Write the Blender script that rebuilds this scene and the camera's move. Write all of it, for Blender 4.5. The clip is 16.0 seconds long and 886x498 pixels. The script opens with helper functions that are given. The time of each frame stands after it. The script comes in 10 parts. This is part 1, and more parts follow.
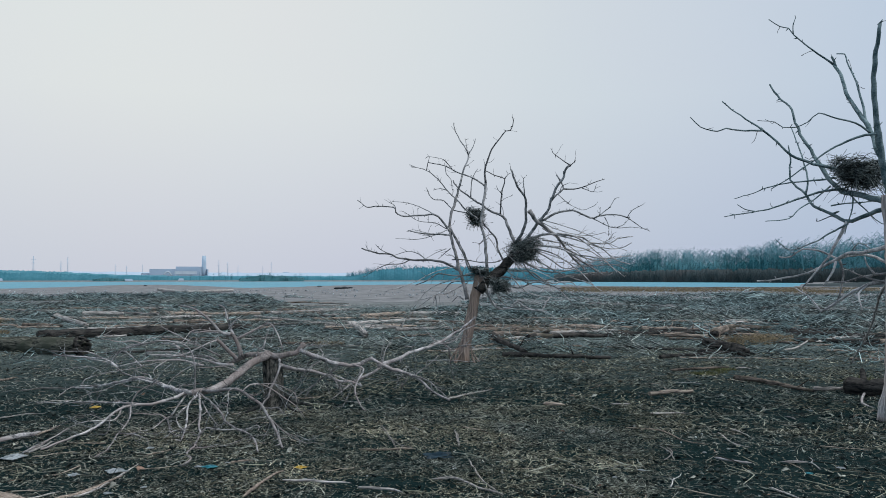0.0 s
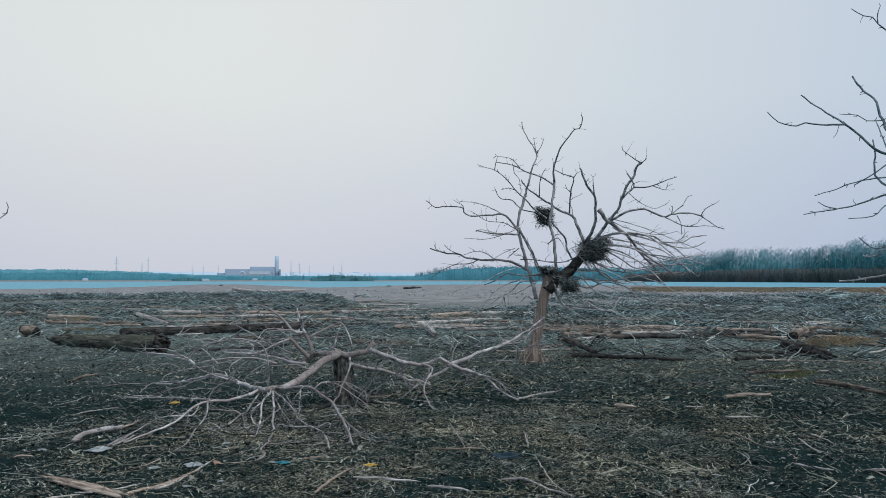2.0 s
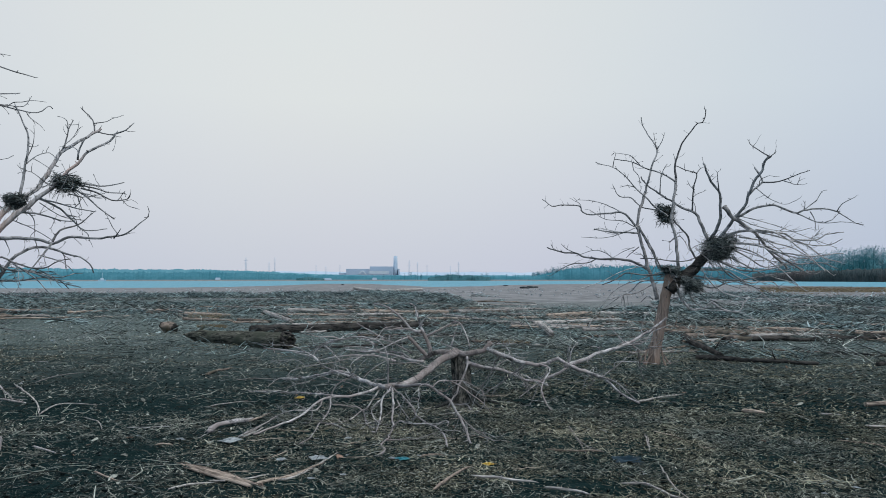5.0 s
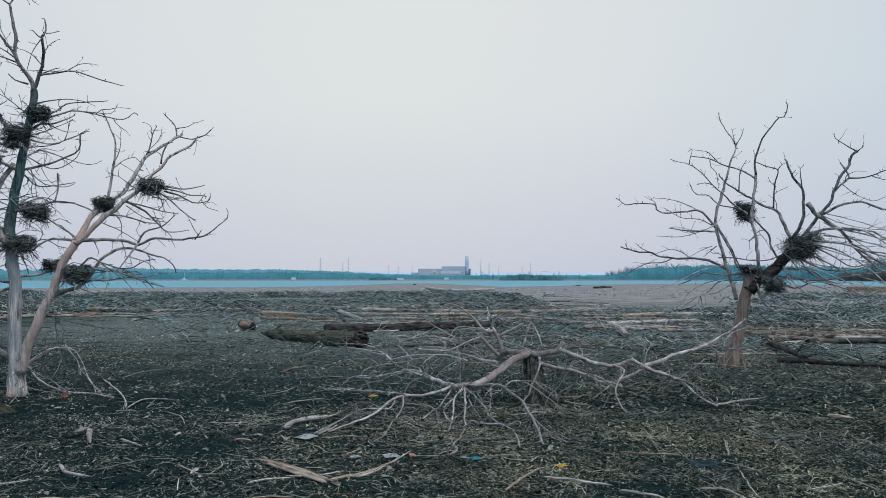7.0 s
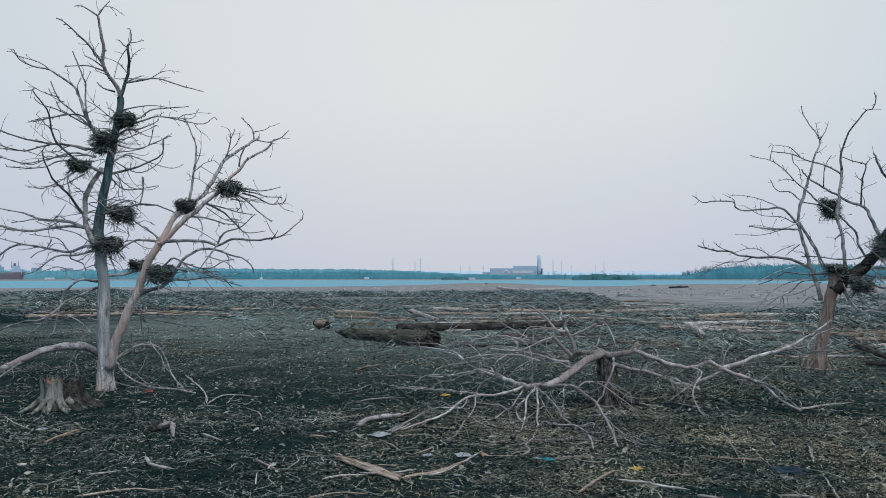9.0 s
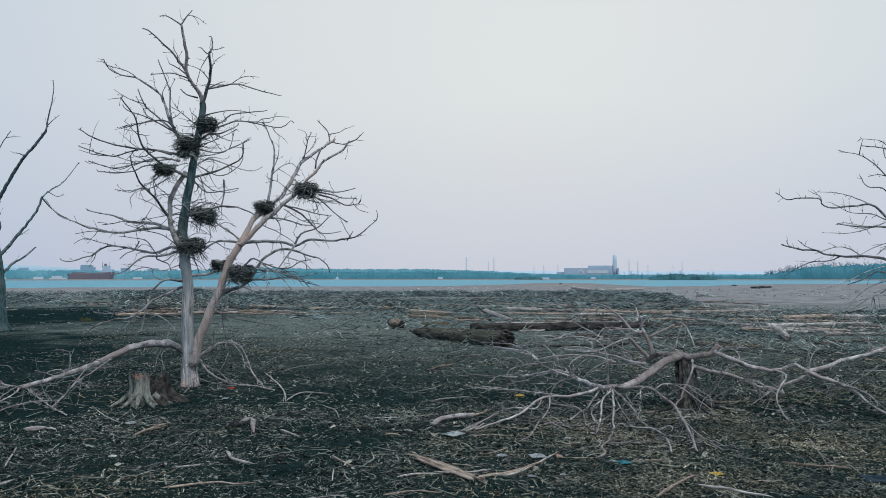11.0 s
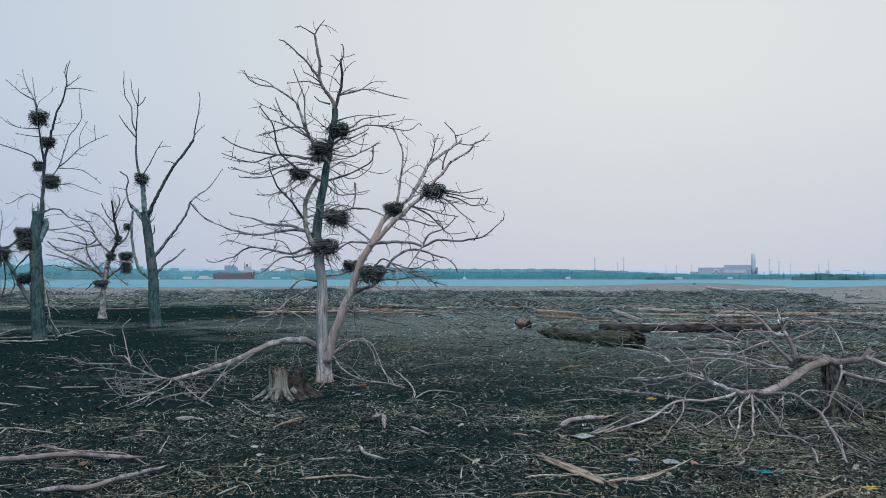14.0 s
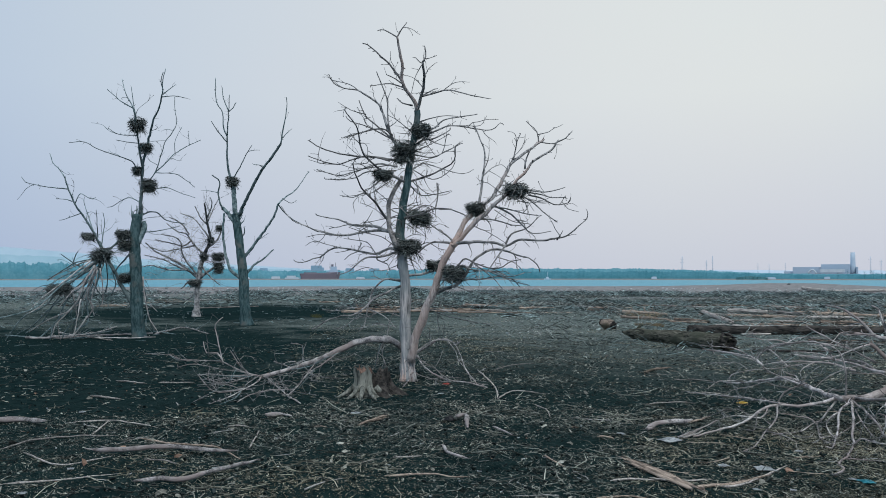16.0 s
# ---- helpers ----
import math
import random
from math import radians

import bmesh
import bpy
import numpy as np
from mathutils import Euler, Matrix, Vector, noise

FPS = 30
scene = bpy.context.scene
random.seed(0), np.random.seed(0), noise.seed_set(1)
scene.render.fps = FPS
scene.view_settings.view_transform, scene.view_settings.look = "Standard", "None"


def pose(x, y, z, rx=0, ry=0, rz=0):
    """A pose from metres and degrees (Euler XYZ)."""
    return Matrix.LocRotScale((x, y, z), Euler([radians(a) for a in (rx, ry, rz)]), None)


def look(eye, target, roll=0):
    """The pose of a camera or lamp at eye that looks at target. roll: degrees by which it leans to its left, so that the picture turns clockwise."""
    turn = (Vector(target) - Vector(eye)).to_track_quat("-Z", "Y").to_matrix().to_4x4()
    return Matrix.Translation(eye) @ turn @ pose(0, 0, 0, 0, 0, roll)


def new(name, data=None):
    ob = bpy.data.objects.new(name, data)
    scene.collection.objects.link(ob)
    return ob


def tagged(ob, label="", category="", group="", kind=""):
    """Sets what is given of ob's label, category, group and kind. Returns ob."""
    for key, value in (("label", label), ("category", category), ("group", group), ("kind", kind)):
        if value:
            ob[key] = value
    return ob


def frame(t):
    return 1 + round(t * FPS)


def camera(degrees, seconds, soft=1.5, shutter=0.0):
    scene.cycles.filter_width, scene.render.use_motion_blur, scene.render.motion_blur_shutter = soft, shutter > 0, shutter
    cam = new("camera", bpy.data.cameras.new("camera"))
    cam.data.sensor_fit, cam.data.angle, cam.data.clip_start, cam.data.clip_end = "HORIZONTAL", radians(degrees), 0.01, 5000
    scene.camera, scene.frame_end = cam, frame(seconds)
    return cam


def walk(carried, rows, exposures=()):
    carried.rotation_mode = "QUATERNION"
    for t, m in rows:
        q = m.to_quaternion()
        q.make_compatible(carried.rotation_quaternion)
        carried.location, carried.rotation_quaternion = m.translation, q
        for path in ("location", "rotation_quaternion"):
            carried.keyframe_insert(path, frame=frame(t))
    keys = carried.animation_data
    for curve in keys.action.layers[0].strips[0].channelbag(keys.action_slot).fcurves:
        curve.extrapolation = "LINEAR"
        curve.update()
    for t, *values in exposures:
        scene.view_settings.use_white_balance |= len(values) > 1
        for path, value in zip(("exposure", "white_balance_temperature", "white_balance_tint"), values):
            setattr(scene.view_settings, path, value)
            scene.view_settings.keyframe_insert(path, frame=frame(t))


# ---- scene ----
EYE = (0.0, 0.0, 2.2)
cam = camera(58.76, 16.0, soft=0.9)
# seconds, yaw and pitch in degrees: the camera turns on one spot, about head height above the mud
TURN = [(0.0, 0.0, 2.12), (0.5, 1.32, 2.12), (1.0, 2.77, 2.12), (1.5, 4.09, 2.11), (2.0, 4.97, 2.11), (2.5, 6.38, 2.1), (3.0, 8.35, 2.09),
        (3.5, 9.88, 2.08), (4.0, 10.96, 2.08), (6.5, 17.46, 2.06), (7.0, 18.65, 2.06), (7.5, 20.03, 2.05), (8.0, 21.52, 2.04), (8.5, 22.8, 2.03),
        (9.0, 23.86, 2.03), (11.5, 30.53, 2.02), (12.0, 31.77, 2.02), (12.5, 33.19, 2.01), (13.0, 34.97, 2.01), (13.5, 36.68, 2.01),
        (14.0, 38.42, 2.01), (14.5, 39.85, 2.01), (15.0, 41.41, 2.01), (15.5, 42.96, 2.01), (16.0, 44.41, 2.0)]
walk(cam, [(t, pose(*EYE, 90 + pitch, 0, yaw)) for t, yaw, pitch in TURN])

# ---- sky and sun: a bright overcast, the veiled sun high behind the camera ----
SUN_AZ, SUN_EL = -125.0, 58.0
world = bpy.data.worlds.new("overcast")
scene.world = world
world.use_nodes = True
wn, wl = world.node_tree.nodes, world.node_tree.links
wn.clear()
w_out, w_bg, w_bg2, w_add = wn.new("ShaderNodeOutputWorld"), wn.new("ShaderNodeBackground"), wn.new("ShaderNodeBackground"), wn.new("ShaderNodeAddShader")
w_sky = wn.new("ShaderNodeTexSky")
w_sky.sky_type, w_sky.sun_disc = "NISHITA", False
w_sky.sun_elevation, w_sky.sun_rotation = radians(SUN_EL), radians(-SUN_AZ)
w_sky.air_density, w_sky.dust_density = 1.0, 4.0
w_bg.inputs[1].default_value = 0.003
wl.new(w_sky.outputs[0], w_bg.inputs[0])
# the cloud sheet: thinnest and whitest ahead, bluer to the sides and near the horizon
w_geo = wn.new("ShaderNodeTexCoord")
w_sep = wn.new("ShaderNodeSeparateXYZ")
w_dot = wn.new("ShaderNodeVectorMath")
w_dot.operation = "DOT_PRODUCT"
w_dot.inputs[1].default_value = (-math.sin(radians(22)) * 0.93, math.cos(radians(22)) * 0.93, 0.36)
w_ramp, w_low, w_mix = wn.new("ShaderNodeValToRGB"), wn.new("ShaderNodeValToRGB"), wn.new("ShaderNodeMix")
w_noise, w_nmix = wn.new("ShaderNodeTexNoise"), wn.new("ShaderNodeMix")
w_mix.data_type, w_mix.blend_type = "RGBA", "MULTIPLY"
w_nmix.data_type, w_nmix.blend_type = "RGBA", "MULTIPLY"
w_mix.inputs[0].default_value = 1.0
w_nmix.inputs[0].default_value = 0.05
w_ramp.color_ramp.elements[0].position, w_ramp.color_ramp.elements[0].color = 0.45, (0.40, 0.535, 0.71, 1)
w_ramp.color_ramp.elements[1].position, w_ramp.color_ramp.elements[1].color = 0.99, (0.738, 0.769, 0.777, 1)
mid = w_ramp.color_ramp.elements.new(0.87)
mid.color = (0.640, 0.696, 0.754, 1)
w_low.color_ramp.elements[0].position, w_low.color_ramp.elements[0].color = 0.0, (0.86, 0.85, 0.93, 1)
w_low.color_ramp.elements[1].position, w_low.color_ramp.elements[1].color = 0.22, (1, 1, 1, 1)
w_noise.inputs["Scale"].default_value, w_noise.inputs["Detail"].default_value = 2.2, 3.0
wl.new(w_geo.outputs["Generated"], w_dot.inputs[0])
wl.new(w_geo.outputs["Generated"], w_sep.inputs[0])
wl.new(w_geo.outputs["Generated"], w_noise.inputs["Vector"])
wl.new(w_dot.outputs["Value"], w_ramp.inputs[0])
wl.new(w_sep.outputs[2], w_low.inputs[0])
wl.new(w_ramp.outputs[0], w_mix.inputs[6])
wl.new(w_low.outputs[0], w_mix.inputs[7])
wl.new(w_mix.outputs[2], w_nmix.inputs[6])
wl.new(w_noise.outputs["Color"], w_nmix.inputs[7])
wl.new(w_nmix.outputs[2], w_bg2.inputs[0])
w_bg2.inputs[1].default_value = 1.0
wl.new(w_bg.outputs[0], w_add.inputs[0])
wl.new(w_bg2.outputs[0], w_add.inputs[1])
wl.new(w_add.outputs[0], w_out.inputs[0])

sun = new("sun", bpy.data.lights.new("sun", "SUN"))
sun.data.energy, sun.data.angle, sun.data.color = 1.5, radians(28), (1.0, 0.98, 0.95)
sun.matrix_world = look((0, 0, 0), (math.sin(radians(SUN_AZ)), -math.cos(radians(SUN_AZ)), -math.tan(radians(SUN_EL))))


# ---- materials ----
def material(name, dark, light, scale=6.0, rough=0.85, bump=0.3, stretch=(1, 1, 1), fine=40.0, vary="", vary_by=0.35, tint=None, tint_scale=0.8,
             tint_at=(0.5, 0.62), spec=0.25, bump_dist=0.02, skew=1.0):
    """Two-scale noise between two colours, an optional third in patches, fine relief, and a lighter or darker cast per piece."""
    m = bpy.data.materials.new(name)
    m.use_nodes = True
    n, l = m.node_tree.nodes, m.node_tree.links
    b = n["Principled BSDF"]
    b.inputs["Roughness"].default_value = rough
    b.inputs["Specular IOR Level"].default_value = spec
    co, mp = n.new("ShaderNodeTexCoord"), n.new("ShaderNodeMapping")
    mp.inputs["Scale"].default_value = stretch
    l.new(co.outputs["Object"], mp.inputs["Vector"])
    big, small = n.new("ShaderNodeTexNoise"), n.new("ShaderNodeTexNoise")
    for t, s, d in ((big, scale, 5.0), (small, fine, 4.0)):
        t.inputs["Scale"].default_value, t.inputs["Detail"].default_value = s, d
        l.new(mp.outputs[0], t.inputs["Vector"])
    add = n.new("ShaderNodeMath")
    add.operation = "MULTIPLY_ADD"
    add.inputs[1].default_value = 0.6
    half = n.new("ShaderNodeMath")
    half.operation = "MULTIPLY"
    half.inputs[1].default_value = 0.4
    l.new(small.outputs["Fac"], half.inputs[0])
    l.new(big.outputs["Fac"], add.inputs[0])
    l.new(half.outputs[0], add.inputs[2])
    ramp = n.new("ShaderNodeValToRGB")
    ramp.color_ramp.elements[0].position, ramp.color_ramp.elements[0].color = 0.40, (*dark, 1)
    ramp.color_ramp.elements[1].position, ramp.color_ramp.elements[1].color = 0.61, (*light, 1)
    l.new(add.outputs[0], ramp.inputs[0])
    colour = ramp.outputs[0]
    if tint:
        patch, pr, pm = n.new("ShaderNodeTexNoise"), n.new("ShaderNodeMapRange"), n.new("ShaderNodeMix")
        patch.inputs["Scale"].default_value, patch.inputs["Detail"].default_value = tint_scale, 6.0
        l.new(co.outputs["Object"], patch.inputs["Vector"])
        pr.inputs[1].default_value, pr.inputs[2].default_value = tint_at
        l.new(patch.outputs["Fac"], pr.inputs[0])
        pm.data_type = "RGBA"
        l.new(pr.outputs[0], pm.inputs[0])
        l.new(colour, pm.inputs[6])
        pm.inputs[7].default_value = (*tint, 1)
        colour = pm.outputs[2]
    if vary:
        src = n.new("ShaderNodeNewGeometry" if vary == "island" else "ShaderNodeObjectInfo")
        vr, vm = n.new("ShaderNodeMapRange"), n.new("ShaderNodeMix")
        vr.inputs[3].default_value, vr.inputs[4].default_value = 1 - vary_by, 1 + vary_by * (1.6 if skew > 1 else 1.0)
        pw = n.new("ShaderNodeMath")
        pw.operation = "POWER"
        pw.inputs[1].default_value = skew
        l.new(src.outputs["Random Per Island" if vary == "island" else "Random"], pw.inputs[0])
        l.new(pw.outputs[0], vr.inputs[0])
        vm.data_type, vm.blend_type = "RGBA", "MULTIPLY"
        vm.inputs[0].default_value = 1.0
        l.new(colour, vm.inputs[6])
        l.new(vr.outputs[0], vm.inputs[7])
        colour = vm.outputs[2]
    l.new(colour, b.inputs["Base Color"])
    if bump:
        bp = n.new("ShaderNodeBump")
        bp.inputs["Strength"].default_value, bp.inputs["Distance"].default_value = bump, bump_dist
        l.new(add.outputs[0], bp.inputs["Height"])
        l.new(bp.outputs[0], b.inputs["Normal"])
    return m


M = {
    "trunk": material("weathered_trunk_wood", (0.075, 0.06, 0.053), (0.62, 0.49, 0.41), 4, 0.9, 1.0, (5, 5, 0.3), 18, tint=(0.35, 0.25, 0.19), tint_scale=1.3, tint_at=(0.34, 0.60), bump_dist=0.04),
    "pale": material("bleached_trunk_wood", (0.12, 0.125, 0.125), (0.74, 0.70, 0.67), 4, 0.9, 0.9, (5, 5, 0.28), 18, tint=(0.60, 0.45, 0.385), tint_scale=0.9, tint_at=(0.42, 0.62), bump_dist=0.04),
    "pale_grey": material("grey_streaked_trunk_wood", (0.12, 0.125, 0.125), (0.74, 0.70, 0.67), 4, 0.9, 0.9, (5, 5, 0.28), 18, tint=(0.30, 0.345, 0.36), tint_scale=0.9, tint_at=(0.36, 0.6), bump_dist=0.04),
    "bark": material("grey_bark", (0.03, 0.066, 0.07), (0.118, 0.185, 0.187), 4, 0.95, 0.8, (3.2, 3.2, 0.75), 14, tint=(0.17, 0.18, 0.165), tint_scale=1.8, tint_at=(0.54, 0.68), bump_dist=0.03, spec=0.04),
    "limb": material("dead_limb_wood", (0.062, 0.07, 0.072), (0.45, 0.435, 0.42), 6, 0.9, 0.6, (1, 1, 1), 45, vary="object", vary_by=0.45),
    "limb_grey": material("pale_grey_limb_wood", (0.19, 0.185, 0.179), (0.672, 0.627, 0.594), 6, 0.9, 0.6, (1, 1, 1), 45, vary="object", vary_by=0.4),
    # mist_hill, wood_fog, mist_ridge: aerial haze is mixed into the base colour
    "mist_hill": material("haze_tinted_hill", (0.31, 0.475, 0.551), (0.38, 0.54, 0.604), 0.02, 0.95, 0.0, spec=0.0),
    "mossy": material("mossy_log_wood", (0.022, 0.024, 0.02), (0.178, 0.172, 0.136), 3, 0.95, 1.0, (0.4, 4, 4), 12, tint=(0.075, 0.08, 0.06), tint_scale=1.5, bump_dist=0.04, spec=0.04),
    "wood_fog": material("haze_tinted_wooded_bank", (0.085, 0.25, 0.30), (0.14, 0.32, 0.37), 0.08, 0.95, 0.0, vary="island", vary_by=0.2, spec=0.0, fine=0.6),
    "mist_ridge": material("haze_tinted_ridge", (0.40, 0.545, 0.63), (0.45, 0.59, 0.67), 0.02, 0.95, 0.0, spec=0.0),
    "flake": material("bark_and_leaf_flakes", (0.075, 0.084, 0.068), (0.385, 0.366, 0.272), 0.6, 0.85, 0.0, vary="island", vary_by=0.85, tint=(0.16, 0.172, 0.145), tint_scale=0.5, tint_at=(0.45, 0.6), skew=2.3, spec=0.04),
    "flake_grey": material("grey_bark_and_leaf_flakes", (0.058, 0.076, 0.07), (0.345, 0.347, 0.292), 0.6, 0.85, 0.0, vary="island", vary_by=0.85, skew=2.1, tint=(0.225, 0.211, 0.154), tint_scale=0.35, tint_at=(0.50, 0.64), spec=0.04),
    "dark": material("dark_rotten_wood", (0.014, 0.015, 0.015), (0.10, 0.09, 0.08), 4, 0.95, 0.9, (0.6, 3, 3), 20, spec=0.04),
    "bleach": material("bleached_limb_wood", (0.11, 0.103, 0.10), (0.68, 0.635, 0.61), 6, 0.85, 0.9, (1, 1, 1), 45, vary="object", vary_by=0.3, tint=(0.34, 0.285, 0.265), tint_scale=1.6, tint_at=(0.45, 0.62)),
    "black_wood": material("black_rotten_wood", (0.011, 0.014, 0.014), (0.085, 0.086, 0.08), 5, 0.95, 0.9, (4, 4, 0.5), 22, spec=0.03),
    "bark_piece": material("pale_bark_piece", (0.10, 0.108, 0.094), (0.40, 0.395, 0.335), 5, 0.85, 0.4, vary="island", vary_by=0.5, spec=0.04),
    "drift_bit": material("grey_stick_wood", (0.14, 0.145, 0.14), (0.56, 0.54, 0.51), 9, 0.9, 0.4, vary="object", vary_by=0.4, spec=0.04),
    "drift_bit_tan": material("tan_stick_wood", (0.15, 0.125, 0.10), (0.54, 0.45, 0.36), 9, 0.9, 0.4, vary="object", vary_by=0.4, spec=0.04),
    "twig": material("dead_twigs", (0.10, 0.11, 0.11), (0.37, 0.37, 0.36), 8, 0.9, 0.0, vary="island", vary_by=0.5, spec=0.04),
    "nest": material("nest_sticks", (0.03, 0.042, 0.042), (0.235, 0.26, 0.245), 10, 0.95, 0.0, vary="island", vary_by=0.85, skew=1.4, spec=0.04),
    "root_wood": material("rotten_root_wood", (0.016, 0.02, 0.019), (0.165, 0.155, 0.135), 5, 0.95, 1.0, (4, 4, 0.5), 22, bump_dist=0.04, spec=0.03),
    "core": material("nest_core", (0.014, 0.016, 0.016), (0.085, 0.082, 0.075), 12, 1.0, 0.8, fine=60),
    "log": material("driftwood_log_wood", (0.042, 0.0368, 0.0322), (0.396, 0.31, 0.247), 3, 0.9, 0.9, (0.4, 4, 4), 12, vary="object", vary_by=0.3, tint=(0.114, 0.0978, 0.0747), tint_scale=1.5, spec=0.04),
    "tan": material("tan_driftwood", (0.13, 0.0986, 0.0763), (0.54, 0.429, 0.339), 4, 0.85, 0.8, (0.4, 5, 5), 16, vary="object", vary_by=0.25),
    "grey": material("grey_driftwood", (0.13, 0.122, 0.112), (0.58, 0.525, 0.475), 4, 0.85, 0.7, (0.4, 5, 5), 16, vary="object", vary_by=0.4),
    "stump": material("stump_wood", (0.045, 0.052, 0.046), (0.33, 0.335, 0.285), 5, 0.95, 1.0, (3, 3, 0.5), 26, bump_dist=0.04),
    "rot": material("reddish_rotten_wood", (0.08, 0.05, 0.04), (0.26, 0.175, 0.135), 9, 0.95, 0.8),
    "straw": material("reed_straw_litter", (0.09, 0.098, 0.074), (0.445, 0.41, 0.298), 0.6, 0.8, 0.0, vary="island", vary_by=0.85, tint=(0.215, 0.23, 0.195), tint_scale=0.5, tint_at=(0.45, 0.6), skew=1.8, spec=0.04),
    "straw_grey": material("grey_reed_litter", (0.075, 0.094, 0.086), (0.4, 0.392, 0.325), 0.6, 0.8, 0.0, vary="island", vary_by=0.85, skew=1.75, tint=(0.324, 0.304, 0.227), tint_scale=0.35, tint_at=(0.52, 0.66), spec=0.04),
    # islet: brush colour already tealed with painted haze
    "islet": material("haze_tinted_islet_brush", (0.049, 0.14, 0.154), (0.077, 0.182, 0.196), 0.1, 0.95, 0.0, spec=0.0, fine=0.6),
    "wrack": material("grey_stick_wrack", (0.08, 0.125, 0.123), (0.46, 0.55, 0.525), 0.35, 0.9, 0.0, vary="island", vary_by=0.85, skew=2.0, spec=0.04),
    "wrack_piece": material("grey_drift_stick", (0.105, 0.148, 0.145), (0.45, 0.54, 0.515), 0.35, 0.9, 0.0, vary="object", vary_by=0.85, skew=1.8, spec=0.04),
    "wrack_tan": material("brown_stick_wrack", (0.09, 0.115, 0.108), (0.49, 0.5, 0.45), 0.35, 0.9, 0.0, vary="island", vary_by=0.85, skew=1.7, tint=(0.25, 0.32, 0.31), tint_scale=0.12, tint_at=(0.44, 0.58), spec=0.04),
    # an overall teal cast is put into this wood's base colour
    "limb_teal": material("teal_cast_limb_wood", (0.05, 0.095, 0.10), (0.28, 0.355, 0.355), 6, 0.9, 0.6, (1, 1, 1), 45, vary="object", vary_by=0.35),
    "worn": material("worn_brown_limb_wood", (0.065, 0.058, 0.054), (0.55, 0.485, 0.45), 5, 0.9, 1.0, (1, 1, 1), 34, tint=(0.28, 0.228, 0.205), tint_scale=2.4, tint_at=(0.46, 0.64), bump_dist=0.03),
    "rust": material("rusty_leaf_and_bark_bits", (0.12, 0.07, 0.05), (0.33, 0.225, 0.165), 5, 0.9, 0.0, vary="island", vary_by=0.5, spec=0.05),
    # town: wall colour blued to carry the haze of its distance
    "town": material("haze_tinted_town_wall", (0.26, 0.42, 0.53), (0.30, 0.455, 0.56), 0.05, 0.95, 0.0, vary="object", vary_by=0.05, spec=0.0),
    "chips": material("pale_litter_and_gull_specks", (0.42, 0.45, 0.46), (0.72, 0.74, 0.74), 3, 0.7, 0.0, vary="island", vary_by=0.3),
    "clod": material("dark_mud_clods", (0.016, 0.026, 0.026), (0.05, 0.06, 0.056), 3, 0.95, 0.5, vary="island", vary_by=0.5, spec=0.04),
    "grass": material("dry_tan_grass", (0.16, 0.12, 0.07), (0.42, 0.33, 0.205), 2, 0.85, 0.0, vary="island", vary_by=0.4),
    "moss": material("olive_grass", (0.05, 0.06, 0.02), (0.18, 0.18, 0.07), 2, 0.85, 0.0, vary="island", vary_by=0.4),
    # wood_far, wood_mist, works, mist: haze of distance painted into these colours
    "wood_far": material("haze_tinted_far_wood", (0.045, 0.175, 0.2), (0.185, 0.385, 0.42), 0.05, 0.95, 0.0, vary="island", vary_by=0.45, spec=0.0),
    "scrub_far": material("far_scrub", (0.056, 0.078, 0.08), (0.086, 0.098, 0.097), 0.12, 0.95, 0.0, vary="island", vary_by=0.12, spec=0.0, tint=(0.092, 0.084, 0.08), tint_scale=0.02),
    "wood_mist": material("haze_tinted_wood", (0.054, 0.188, 0.228), (0.086, 0.242, 0.288), 0.08, 0.95, 0.0, vary="island", vary_by=0.2, spec=0.0, fine=0.6),
    "works": material("haze_tinted_works_cladding", (0.4, 0.505, 0.61), (0.44, 0.54, 0.64), 0.05, 0.9, 0.0, spec=0.0),
    "mist": material("haze_tinted_distance", (0.50, 0.61, 0.70), (0.55, 0.655, 0.74), 0.02, 0.95, 0.0, spec=0.0),
    "roof": material("pale_roof_sheet", (0.50, 0.58, 0.64), (0.62, 0.69, 0.73), 0.2, 0.7, 0.0, spec=0.1),
    # hull: the red is greyed and lightened to paint in distance haze
    "hull": material("haze_paled_red_hull_paint", (0.165, 0.15, 0.18), (0.205, 0.175, 0.2), 0.06, 0.8, 0.0, spec=0.1),
    "rag": material("soiled_white_plastic", (0.15, 0.17, 0.175), (0.42, 0.45, 0.455), 14, 0.55, 0.4),
    "blue": material("teal_plastic", (0.0, 0.12, 0.15), (0.02, 0.26, 0.31), 9, 0.5, 0.3),
    "navy": material("dark_blue_cloth", (0.008, 0.02, 0.03), (0.02, 0.05, 0.07), 9, 0.8, 0.3),
    "yellow": material("yellow_plastic", (0.40, 0.24, 0.02), (0.66, 0.44, 0.06), 9, 0.5, 0.3),
    "red": material("red_plastic", (0.26, 0.03, 0.02), (0.42, 0.07, 0.05), 9, 0.5, 0.3),
    "black": material("black_plastic", (0.004, 0.005, 0.006), (0.014, 0.015, 0.017), 9, 0.4, 0.5),
    "rock": material("dark_shore_stone", (0.02, 0.024, 0.026), (0.06, 0.065, 0.066), 3, 0.9, 0.6),
}


